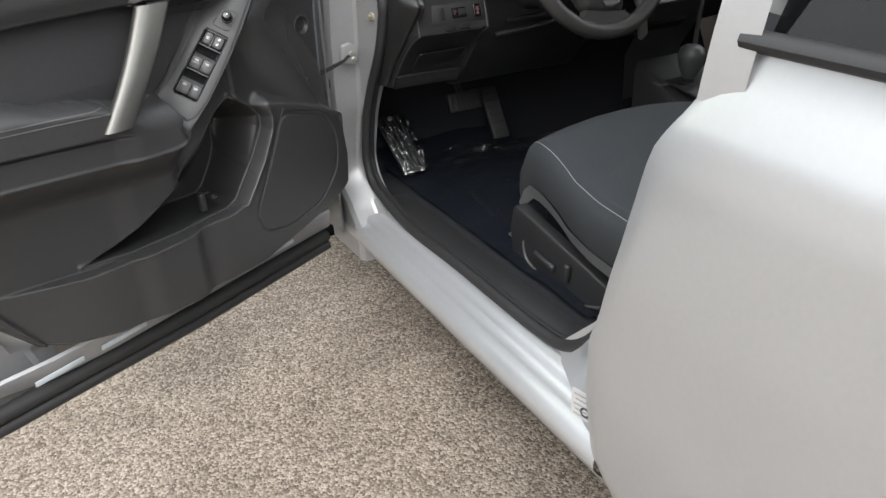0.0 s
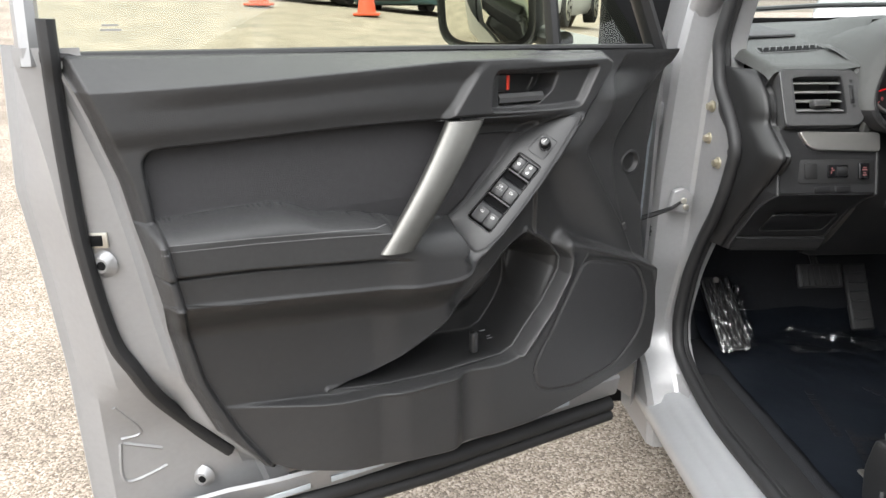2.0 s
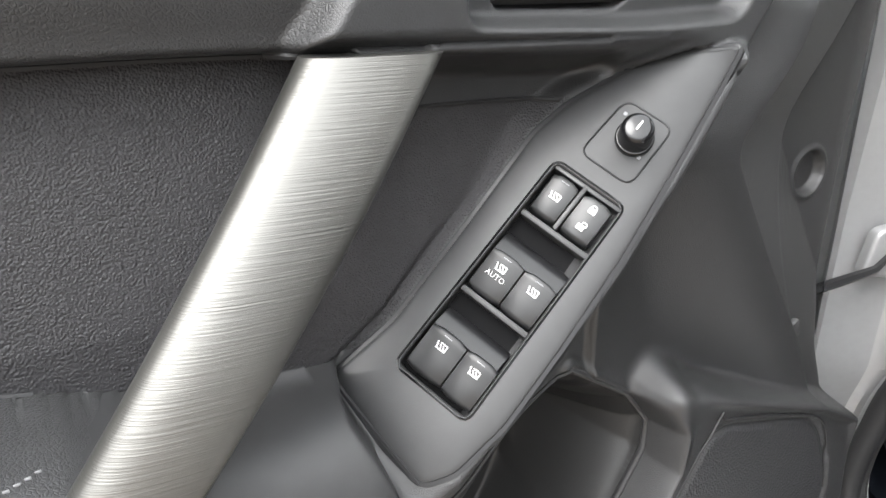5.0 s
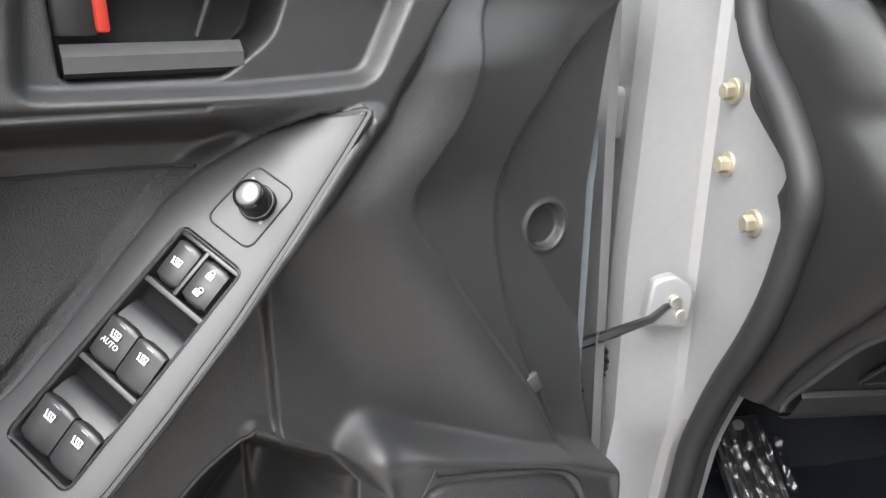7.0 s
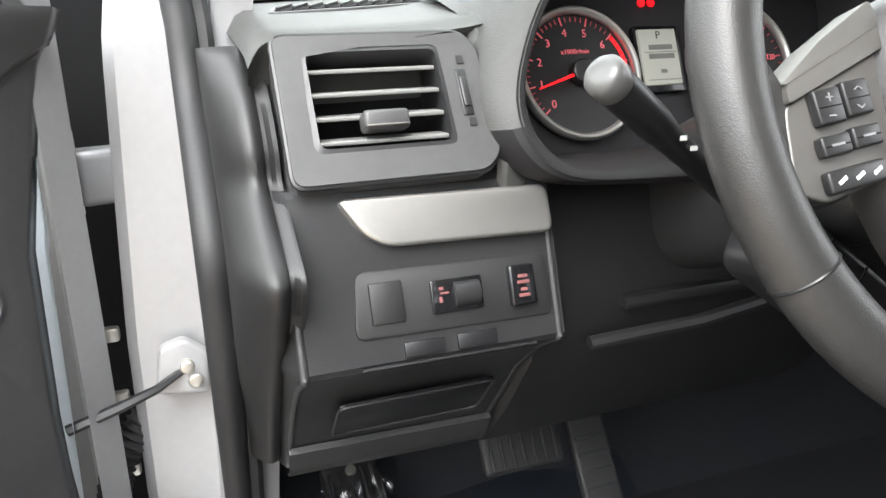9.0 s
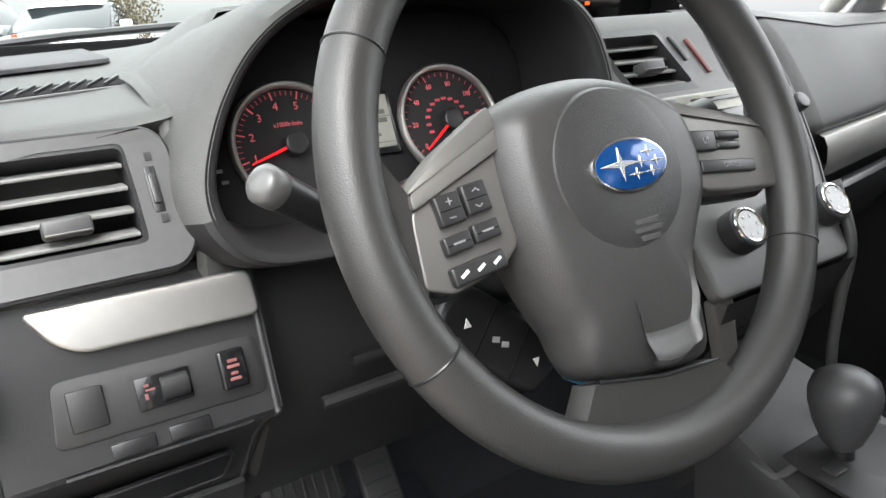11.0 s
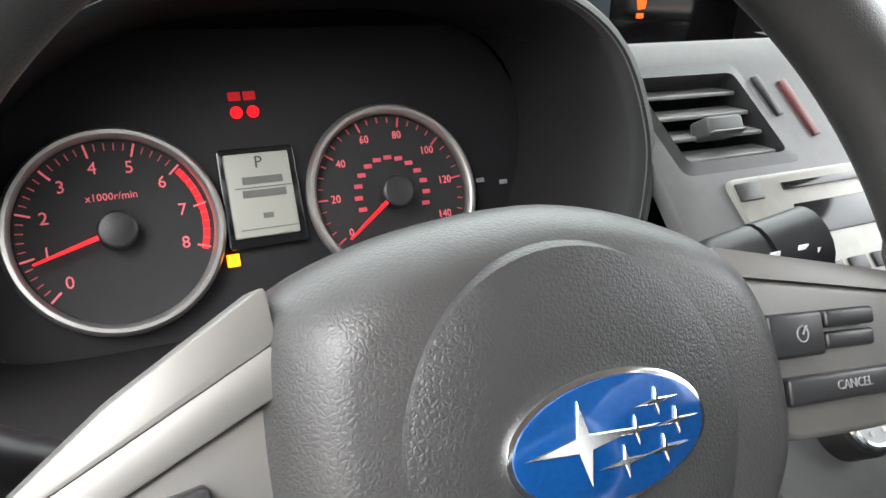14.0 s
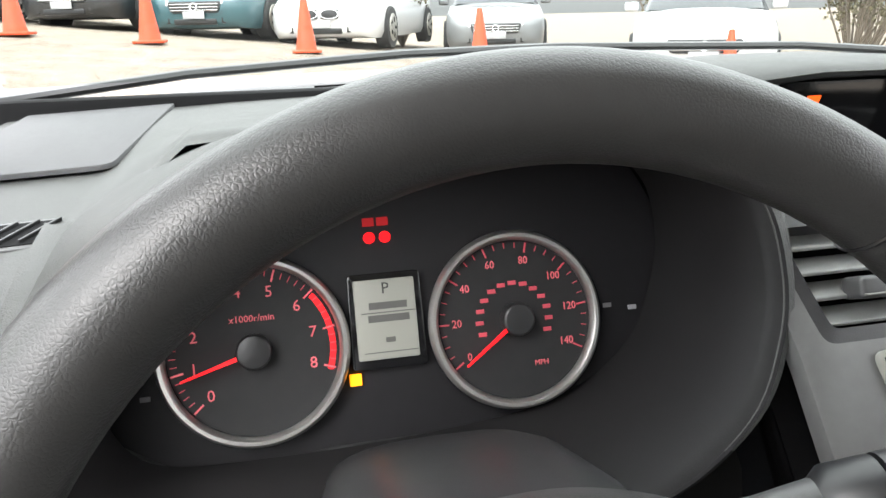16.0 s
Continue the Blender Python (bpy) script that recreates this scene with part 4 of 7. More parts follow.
# pull handle
def bar(s):
    u = 0.494 + (0.642 - 0.494) * s
    z = 0.991 + (0.809 - 0.991) * s
    w = 0.028 + 0.046 * s + 0.010 * math.sin(math.pi * s)
    half = 0.0325 - 0.0055 * s
    return [(u + half * (abs(math.cos(a)) ** 0.7) * math.copysign(1, math.cos(a)), w + 0.012 * (abs(math.sin(a)) ** 0.8) * math.copysign(1, math.sin(a)) - 0.10 * half * math.cos(a), z) for a in (2 * math.pi * k / 28 for k in range(28))]


part("pull_handle", loft([bar(i / 30) for i in range(31)], True, True, True), BRUSHED, door, "brushed silver door pull handle")
# window switch panel: own frame with a along it from the knob's end, c across towards the hinge, z out of it
OUTN = Vector((0.79, 1.0, 0.846)).normalized()
AX = Vector((0.101, 0.0, -0.097))
AX = (AX - OUTN * AX.dot(OUTN)).normalized()
AC = OUTN.cross(AX)
PF = Matrix((AX, AC, OUTN)).transposed().to_4x4()
PF.translation = Vector((0.376, panel_w(0.376, 0.923), 0.923))
PFI = PF.inverted()


def on_sw(a, c, h=0.0, turn=0.0, tilt=0.0):
    return PF @ pose(a, c, h, 0, tilt, turn)


def in_plane(u, z):
    q = PFI @ Vector((u, panel_w(u, z), z))
    return (q.x, q.y)


LONG, WIDE = 0.1405, 0.0440
PANEL_AC = rounded([in_plane(u, z) for u, z in PANEL_OUT], 0.006)
WELL = rounded([(-0.001, -0.001), (-0.001, 0.0425), (LONG, 0.0455), (LONG, -0.001)], 0.004)
sw = part("switch_panel", pierced(PANEL_AC, [WELL], -0.012, 0.0, 0.004, PF), SWITCH_PANEL, door, "satin dark grey window switch panel")
part("panel_groove", tube([PF @ Vector((a, c, -0.004)) for a, c in PANEL_AC], 0.0028, 8, closed=True), BLACK, sw)
part("well_rim", tube([PF @ Vector((a, c, 0.0002)) for a, c in inset(WELL, -0.0018)], 0.0007, 6, closed=True), GLOSS, sw, "fine raised rim of the switch well")
# near-black floor in place of the deep shade before the switches
part("switch_well", prism(inset(WELL, -0.002), -0.0125, -0.011, 0, m=PF), DARK, sw, "bottom of the switch well, blackened for the shade in it")
SWITCH_MAT = mat("switch_black", (0.020, 0.020, 0.021), 0.34, grain=0.08, grain_size=1400)
PALEPRINT = mat("pale_print", (0.60, 0.60, 0.60), 0.6)


def rocker(a0, a1, c0, c1, lip):
    """A switch key, its near end rounded up into a lip that overhangs the scoop."""
    rings = []
    for c in np.linspace(c0, c1, 5):
        side = 0.0012 if c in (c0, c1) else 0.0
        rings.append([(a, c, h - side) for a, h in ((a0 + side, -0.009), (a0 - 0.0006 + side, -0.002), (a0 + side, lip - 0.0008), (a0 + 0.0012 + side, lip), (a0 + 0.004, lip - 0.0004), (a0 + 0.5 * (a1 - a0), 0.35 * lip), (a1 - 0.003, -0.0006), (a1 - 0.0008 - side, -0.0016), (a1 - side, -0.004), (a1 - side, -0.009))])
    b = loft(rings, False)
    for ends in (rings[0], rings[-1]):
        b.faces.new([b.verts.new(q) for q in ends])
    b.transform(PF)
    return b


def window_mark(a, c, h, parent, k=1.0):
    """A small car window drawn in white: a frame, a sill line and a hatched pane."""
    b = bmesh.new()
    for da, dc, la, lc, turn in ((-0.0018, 0.0004, 0.0007, 0.0042, 0), (0.0018, 0, 0.0008, 0.0060, 0), (0.0, -0.0028, 0.0040, 0.0008, 18), (0.0, 0.0028, 0.0038, 0.0008, 0), (0.0002, -0.0006, 0.0030, 0.0007, 30), (0.0002, 0.0012, 0.0030, 0.0007, 30)):
        rbox(la * k, lc * k, 0.0003, 0, m=on_sw(a + da * k, c + dc * k, h, turn), bm=b)
    part("window_mark", b, PALEPRINT, parent)


ROCKERS = ((0.0035, 0.029, 0.0020, 0.0180, 0.0012), (0.0575, 0.0838, 0.0012, 0.0218, 0.0030), (0.0575, 0.0838, 0.0228, 0.0432, 0.0030), (0.1105, 0.1380, 0.0012, 0.0240, 0.0030), (0.1105, 0.1380, 0.0250, 0.0446, 0.0030))
for k, (a0, a1, c0, c1, lip) in enumerate(ROCKERS):
    b = part("window_switch", rocker(a0, a1, c0, c1, lip), SWITCH_MAT, sw, "black rocker window switch" if k else "black window lock switch", sharp=50)
    window_mark(a0 + 0.0085 + (0.0035 if k == 0 else 0), 0.5 * (c0 + c1), 0.0030 if k else 0.0012, b, 1.0)
    part("key_line", rbox(0.0005, 0.0050, 0.0003, 0, m=on_sw(a0 + 0.0026, 0.5 * (c0 + c1), lip + 0.0001)), GREYPRINT, b)
words("auto_mark", "AUTO", 0.0044, PALEPRINT, sw, on_sw(0.0715, 0.0115, 0.0024, 90))
lockkey = part("lock_switch", rocker(0.0035, 0.029, 0.0225, 0.0400, 0.0012), SWITCH_MAT, sw, "black door lock switch", sharp=50)
for a in (0.0095, 0.0205):
    part("lock_mark", rbox(0.0034, 0.0044, 0.0003, 0.0001, 1, m=on_sw(a + 0.001, 0.0312, 0.0013)), PALEPRINT, lockkey)
    part("lock_mark", ring(0.0015, 0.0004, 14, 5, m=on_sw(a - 0.0010, 0.0312 + (0.0012 if a > 0.015 else 0), 0.0012)), PALEPRINT, lockkey)
# black ramps: shade of the finger hollows put into the colour
for a0, a1 in ((0.0345, 0.0570), (0.0885, 0.1098)):
    part("switch_scoop", loft([[(a, c, h) for a, h in ((a0 + 0.45 * (a1 - a0), -0.0115), (a0 + 0.55 * (a1 - a0), -0.0075), (a0 + 0.75 * (a1 - a0), -0.0050), (a1 + 0.001, -0.0028))] for c in (0.0005, 0.043)], False), BLACK, sw, "scooped finger hollow before the switches", m=PF)
for a in (0.0325, 0.0862):
    part("well_bar", rbox(0.0034, 0.0445, 0.012, 0.0008, 2, m=on_sw(a, 0.0222, -0.0062)), SWITCH_PANEL, sw)
part("well_bar", rbox(0.030, 0.0030, 0.011, 0.0008, 2, m=on_sw(0.0155, 0.0202, -0.0058)), SWITCH_MAT, sw)
part("well_bar", rbox(0.0028, 0.0445, 0.011, 0.0008, 2, m=on_sw(0.0006, 0.0215, -0.0062)), SWITCH_MAT, sw)
plate_line = rounded([(-0.0545, 0.0075), (-0.0550, 0.0385), (-0.0135, 0.0385), (-0.0135, 0.0050)], 0.007, 6)
part("plate_groove", tube([PF @ Vector((a, c, 0.0001)) for a, c in plate_line], 0.0006, 6, closed=True), BLACK, sw)
knob = part("mirror_knob", disc(0.0108, 0.004, 32, 0.001, m=on_sw(-0.0375, 0.0245, 0.002)), GLOSS, sw, "black mirror adjustment knob")
part("knob_stem", disc(0.0098, 0.0145, 32, 0.0028, m=on_sw(-0.0375, 0.0245, 0.0105), r2=0.0088), GLOSS, knob)
part("mark", rbox(0.0060, 0.0010, 0.0004, 0, m=on_sw(-0.0385, 0.0245, 0.0178)), WHITE, knob)
for a, c, l, wd in ((-0.047, 0.012, 0.002, 0.002), (-0.030, 0.033, 0.002, 0.002)):
    part("mark", rbox(l, wd, 0.0002, 0, m=on_sw(a, c, 0.0002)), GREYPRINT, knob)
# inner handle
lever = part("inner_handle", loft([[(u, 0.010 + dy, z) for u, dy, z in ((u0, 0.004, 1.026), (u0, 0.010, 1.020), (u0, 0.010, 1.012), (u0, 0.003, 1.009), (u0, -0.006, 1.012), (u0, -0.006, 1.024))] for u0 in (0.424, 0.415, 0.38, 0.35, 0.334)], True, True, True), PANEL, door, "dark satin inner door handle")
lock = part("lock_lever", rbox(0.022, 0.014, 0.028, 0.003, m=pose(0.415, 0.004, 1.043)), HARD, door)
part("red_flag", rbox(0.007, 0.0155, 0.024, 0.002, m=pose(0.4035, 0.0045, 1.043, 0, 0, 15)), mat("red_plastic", (0.55, 0.05, 0.03), 0.4), lock, "red unlocked marker")
part("cup_rib", tube([(0.345, 0.0, 1.048), (0.352, -0.006, 1.028)], 0.002, 6), PANEL, door)
# bag hook in the bin
hook = part("bag_hook", rbox(0.014, 0.016, 0.040, 0.004, 3, m=pose(0.452, -0.004, 0.580)), HARD, door, "small dark bag hook")
for u, z, wd in ((0.390, 0.564, 0.020), (0.391, 0.561, 0.011), (0.391, 0.560, 0.020)):
    part("hook_mark", rbox(wd, 0.0022, 0.0006, 0, m=pose(u, surf(u, z) + 0.0010, z + 0.0006, -20, 0, 0)), GREYPRINT, hook)
part("trim_clip", rbox(0.012, 0.006, 0.016, 0.002, m=pose(0.125, surf(0.125, 0.757) + 0.002, 0.757, 0, 25, 0)), PANEL, door)

# ---- door mirror ----
mirror = thing("door_mirror", door.matrix_basis @ pose(0.32, -0.18, 1.10), "dark grey door mirror with its glass turned to the rear", "door mirror")
MR = pose(-0.042, -0.037, 0.068, 0, 0, -54.0) @ pose(0, 0, 0, -9, 0, 0)


def pillow(rx, rz, n=44, k=0.5):
    """A rounded oblong."""
    return [(rx * (abs(math.cos(a)) ** k) * math.copysign(1, math.cos(a)), rz * (abs(math.sin(a)) ** k) * math.copysign(1, math.sin(a))) for a in (2 * math.pi * j / n for j in range(n))]


bm = loft([[tuple(MR @ Vector((f * x, y, f * z))) for x, z in pillow(0.098, 0.080)] for y, f in ((0.050, 0.93), (0.058, 0.96), (0.060, 1.0), (0.05, 1.03), (0.02, 1.02), (-0.03, 0.93), (-0.055, 0.70), (-0.062, 0.3))], True, False, True)
part("housing", bm, HARD, mirror, "dark grey mirror housing")
part("mirror_glass", prism(pillow(0.083, 0.066), 0, 0.003, 0.001, m=MR @ pose(0, 0.0535, 0, -90, 0, 0)), mat("mirror", (0.85, 0.86, 0.80), 0.01, 1.0, vary=0.0, wear=0.0), mirror, "mirror glass")
part("backing", prism(pillow(0.092, 0.075), 0, 0.003, 0.001, m=MR @ pose(0, 0.048, 0, -90, 0, 0)), BLACK, mirror)
part("arm", tube([(-0.06, -0.02, 0.03), (-0.085, 0.03, 0.012), (-0.10, 0.10, 0.0)], [0.032, 0.03, 0.03], 12, flat=0.6), HARD, mirror)

# ---- dashboard ----
dash = thing("dashboard", pose(-0.37, 0.3, 0.9), "dark grey dashboard with silver trim strips and round vents", "dashboard")
TO_DASH = Matrix.Translation((0.37, -0.3, -0.9))


def D(bm):
    bm.transform(TO_DASH)
    return bm


def slab(y0, z0, k):
    """A frame on the plane y = y0 + k (z - z0): own x right, y up the slope, z out to the driver."""
    return pose(0, y0, z0, 90 - math.degrees(math.atan(k)), 0, 0)


def front_edge(x):
    xs = [-0.76, -0.578, -0.545, -0.50, -0.25, -0.205, -0.17, -0.10, 0.08, 0.12, 0.30, 0.76]
    y = np.interp(x, xs, [0.240, 0.240, 0.285, 0.36, 0.36, 0.30, 0.262, 0.255, 0.250, 0.246, 0.26, 0.345])
    z = np.interp(x, xs, [1.057, 1.060, 1.088, 1.125, 1.125, 1.108, 1.106, 1.108, 1.107, 1.104, 1.085, 1.08])
    return y, z


def deck_at(x, t):
    y0, z0 = front_edge(x)
    y = y0 + (0.97 - y0) * t
    far = 1.128 - 0.020 * (x / 0.75) ** 2
    z = z0 + (far - z0) * (1 - (1 - min(t * 1.25, 1)) ** 2)
    hood = math.exp(-((x + 0.375) / 0.19) ** 4) * 0.020 * float(smooth(0.42, 0.10, np.array(t)))
    pocket = float(smooth(-0.135, -0.120, np.array(x)) * smooth(0.105, 0.090, np.array(x)) * smooth(0.262, 0.290, np.array(y)) * smooth(0.400, 0.394, np.array(y)))
    crown = float(smooth(-0.13, -0.07, np.array(x)) * smooth(0.21, 0.15, np.array(x)) * smooth(0.40, 0.50, np.array(y)) * smooth(0.75, 0.55, np.array(y))) * 0.016
    z = z + hood + crown
    z = z - 0.016 * max(0.0, (-0.728 - x) / 0.015) ** 2
    z = z + (1.082 - z) * pocket - 0.005 * math.exp(-(t / 0.015) ** 2)
    return (x, y, z)


part("upper_deck", D(field(lambda s, t: deck_at(-0.743 * (1 - s) + 0.757 * s, t), 190, 110)), DECK, dash, "grained dark grey dash top", sharp=60)


def skirt(s, t):
    x, y, z = deck_at(-0.743 + 0.205 * s, 0.0)
    return (x, y + 0.004 - 0.004 * math.cos(3.14 * min(t * 3, 1)) + 0.014 * t, z - 0.045 * t)


part("deck_skirt", D(field(skirt, 80, 6)), DECK, dash)


def deck_z(x, y):
    y0, _ = front_edge(x)
    return deck_at(x, (y - y0) / (0.97 - y0))[2]


def lie(x, y, dz=0.0):
    """A frame on the deck."""
    e = 0.01
    nx = (deck_z(x - e, y) - deck_z(x + e, y)) / (2 * e)
    ny = (deck_z(x, y - e) - deck_z(x, y + e)) / (2 * e)
    zq = Vector((nx, ny, 1)).normalized()
    xq = Vector((1, 0, -nx)).normalized()
    m = Matrix((xq, zq.cross(xq), zq)).transposed().to_4x4()
    m.translation = Vector((x, y, deck_z(x, y) + dz))
    return m


part("hood_fillet", D(field(lambda s, t: (-0.60 + 0.040 * s, 0.262 + 0.13 * t, 1.054 + 0.020 * s + 0.02 * t), 16, 12)), DECK, dash)
# defroster outlet at the corner, speaker cover, slot and windscreen edge
for x, y, w, h, n in ((-0.645, 0.372, 0.125, 0.036, 9),):
    fr = part("defroster_frame", D(prism(rounded([(-w / 2 - 0.006, -h / 2 - 0.005), (w / 2 + 0.006, -h / 2 - 0.005), (w / 2 + 0.002, h / 2 + 0.005), (-w / 2 + 0.004, h / 2 + 0.005)], 0.006), -0.003, 0.002, 0.001, m=lie(x, y))), PANEL, dash, "side window defroster outlet")
    part("defroster_duct", D(prism(rounded([(-w / 2, -h / 2), (w / 2, -h / 2), (w / 2 - 0.004, h / 2), (-w / 2 + 0.006, h / 2)], 0.004), 0.0015, 0.0026, 0, m=lie(x, y))), DARK, fr)
    for i in range(n):
        part("vane", D(rbox(0.0018, h * 1.02, 0.003, 0.0004, 1, m=lie(x, y, 0.0035) @ pose(-w / 2 + w * (i + 0.8) / (n + 0.6), 0, 0, 0, 0, -28))), HARD, fr)
part("speaker_cover", D(prism(rounded([(-0.085, -0.17), (0.065, -0.17), (0.085, 0.15), (-0.07, 0.15)], 0.015), -0.002, 0.0025, 0.0012, m=lie(-0.635, 0.66))), mat("speaker_cloth", (0.075, 0.075, 0.078), 0.8, grain=0.6, grain_size=900), dash, "grey dash speaker cover")
part("demister_slot", D(rbox(0.30, 0.022, 0.003, 0.001, m=lie(-0.30, 0.86, 0.001))), PANEL, dash)
part("slot_gap", D(rbox(0.24, 0.006, 0.002, 0.0005, m=lie(-0.27, 0.855, 0.0035))), DARK, dash)
part("screen_edge", D(tube([(-0.755, 0.83, 1.125), (-0.55, 0.93, 1.143), (-0.25, 0.985, 1.157), (0.0, 0.995, 1.160), (0.4, 0.965, 1.152), (0.755, 0.83, 1.125)], 0.010, 8, flat=0.7)), BLACK, dash, "black windscreen edge")

# left end cap, seen past the door pillar
cap = [(1.052, 0.300), (1.046, 0.280), (1.036, 0.262), (1.020, 0.240), (1.002, 0.224), (0.985, 0.215), (0.966, 0.212), (0.950, 0.190), (0.934, 0.164), (0.922, 0.146), (0.912, 0.143), (0.896, 0.154), (0.871, 0.179), (0.83, 0.218), (0.785, 0.264), (0.74, 0.304), (0.715, 0.322), (0.70, 0.335)]
cap = [tuple(p) for p in spline(cap, 70)]
rings = [[(x, y + d, z) for z, y in cap] for x, d in ((-0.770, 0.16), (-0.770, 0.060), (-0.769, 0.040), (-0.765, 0.026), (-0.759, 0.014), (-0.754, 0.005), (-0.750, 0.001), (-0.746, 0.000), (-0.742, 0.003), (-0.7395, 0.009), (-0.737, 0.009), (-0.734, 0.004), (-0.731, 0.004), (-0.7285, 0.03))]
part("end_cap", D(loft(rings, closed=False)), LOWER, dash, "dark end cap of the dashboard", sharp=50)
part("kick_panel", D(loft([[(-0.764, y0, z), (-0.758, y0 + 0.04, z), (-0.748, y0 + 0.10, z), (-0.74, 0.66, z)] for z, y0 in ((0.36, 0.34), (0.42, 0.42), (0.50, 0.455), (0.58, 0.435), (0.66, 0.40), (0.72, 0.365), (0.76, 0.34))], closed=False)), HARD, dash)


# air outlets
def outlet(parent, m, w, h, slats, knob_at, skew=0.0, label="", tilt=-30):
    """Frame, dark duct, slats and a slider; own x right, y up, z out."""
    def q(x, y):
        return (x + skew * (y - h / 2) / h, y)
    out = rounded([q(-0.008, -0.008), q(w + 0.008, -0.008), q(w + 0.008, h + 0.008), q(-0.008, h + 0.008)], 0.008)
    hole = rounded([q(0, 0), q(w, 0), q(w, h), q(0, h)], 0.006)
    rings = [[(x, y, z) for x, y in o] for o, z in ((out, -0.004), (out, 0.0005), (hole, 0.002), (hole, -0.004), (hole, -0.045))]
    b = loft(rings, True)
    b.transform(m)
    fr = part("outlet_frame", D(b), HARD, parent, label)
    part("duct", D(prism(hole, -0.046, -0.044, 0, m=m)), DARK, fr)
    for i in range(slats):
        y = h * (i + 0.55) / slats
        x0, _ = q(0, y)
        s = prism(rounded([(-0.012, -0.0014), (0.008, -0.0014), (0.008, 0.0014), (-0.012, 0.0014)], 0.0011), 0, w - 0.002, 0, m=m @ pose(x0 + 0.001, y, -0.010, 0, 0, 0) @ Matrix(((0, 0, 1, 0), (math.sin(radians(tilt)), math.cos(radians(tilt)), 0, 0), (math.cos(radians(tilt)), -math.sin(radians(tilt)), 0, 0), (0, 0, 0, 1))))
        part("slat", D(s), SLAT, fr)
    kx, ky = q(knob_at[0], knob_at[1])
    part("slider", D(rbox(0.030, 0.013, 0.018, 0.003, 3, m=m @ pose(kx, ky, 0.001, 14, 0, 0))), PANEL, fr, "satin slider on the vent")
    part("slider_edge", D(rbox(0.028, 0.0014, 0.004, 0.0005, 1, m=m @ pose(kx, ky - 0.0062, 0.009, 14, 0, 0))), SATIN, fr)
    return fr


SLAT = mat("slat_plastic", (0.21, 0.21, 0.205), 0.38, 0.2)
STACK = mat("satin_grey_stack", (0.105, 0.104, 0.103), 0.40, 0.2, grain=0.08, grain_size=1500)
kv = math.sqrt(1 + 0.57**2)
VM = slab(0.198, 0.99, 0.57)


def vz(z):
    return (z - 0.99) * kv


# surround plate of the left vent, with an opening
OPEN = (-0.708, -0.620, vz(0.986), vz(1.0445))
outer = rounded([(-0.728, vz(0.9655)), (-0.600, vz(0.966)), (-0.588, vz(0.978)), (-0.590, vz(1.045)), (-0.600, vz(1.056)), (-0.728, vz(1.056))], 0.008, 3)
hole = rounded([(OPEN[0] - 0.004, OPEN[2] - 0.003), (OPEN[1] + 0.003, OPEN[2] - 0.003), (OPEN[1] + 0.003, (OPEN[2] + OPEN[3]) / 2), (OPEN[1] + 0.002, OPEN[3] + 0.003), (OPEN[0] - 0.002, OPEN[3] + 0.003), (OPEN[0] - 0.004, (OPEN[2] + OPEN[3]) / 2)], 0.006, 3)
b = loft([[(x, y, z) for x, y in o] for o, z in ((outer, -0.09), (outer, -0.001), ([(x * 0.996 - 0.0026, y * 0.985) for x, y in outer], 0.0015), (hole, 0.001), (hole, -0.003))], True)
b.transform(VM)
vp = part("vent_panel", D(b), PANEL, dash, "satin dark vent surround")
part("vent_groove", D(tube([VM @ Vector((x, y, -0.002)) for x, y in outer], 0.0022, 8, closed=True)), BLACK, vp)
outlet(dash, VM @ pose(OPEN[0], OPEN[2], -0.001), OPEN[1] - OPEN[0], OPEN[3] - OPEN[2], 4, (0.044, 0.017), 0.0, "air outlet with four dark slats")
part("vent_wheel_slot", D(rbox(0.0075, 0.034, 0.002, 0.0008, m=VM @ pose(-0.6055, vz(1.015), 0.0012))), BLACK, vp)
part("vent_wheel", D(rbox(0.0055, 0.022, 0.004, 0.0012, m=VM @ pose(-0.6055, vz(1.015), 0.0022))), HARD, vp)
for z in (1.036, 0.996):
    part("vent_mark", D(rbox(0.005, 0.006, 0.0006, 0, m=VM @ pose(-0.604, vz(z), 0.0018))), HARD, vp)
# shoulder between vent and instrument hood
part("left_shoulder", D(loft([[(x, y + s * 0.010, z) for y, z in ((0.36, 1.092), (0.30, 1.082), (0.258, 1.070), (0.238, 1.058), (0.225, 1.035), (0.203, 1.0), (0.187, 0.968), (0.19, 0.950), (0.22, 0.940))] for s, x in ((0.9, -0.589), (0.3, -0.584), (0.4, -0.577), (0.7, -0.569), (1.2, -0.563))], closed=False)), DECK, dash)
# lower panel with the switches
low = [(0.25, 0.962), (0.203, 0.9605), (0.198, 0.957), (0.188, 0.925), (0.183, 0.905), (0.174, 0.872), (0.168, 0.850), (0.170, 0.845), (0.200, 0.828), (0.240, 0.796), (0.285, 0.748), (0.318, 0.712), (0.324, 0.700), (0.332, 0.692), (0.42, 0.70)]
rings = []
for x in (-0.752, -0.738, -0.732, -0.70, -0.60, -0.562, -0.552):
    e = {-0.752: 0.06, -0.738: 0.010}.get(x, 0.0)
    rings.append([(x, y + e, z - 0.02 * (x + 0.73) * (z < 0.75)) for y, z in low])
part("lower_panel", D(loft(rings, closed=False)), HARD, dash, "dark grey lower driver's panel", sharp=30)
edge_line = [(y, z) for y, z in low[3:13]]
for x, r in ((-0.7345, 0.0030), (-0.556, 0.0026)):
    part("panel_edge", D(tube(spline([(x, y + 0.0012, z - 0.02 * (x + 0.73) * (z < 0.75)) for y, z in edge_line], 40), r, 10)), PLASTIC, dash)
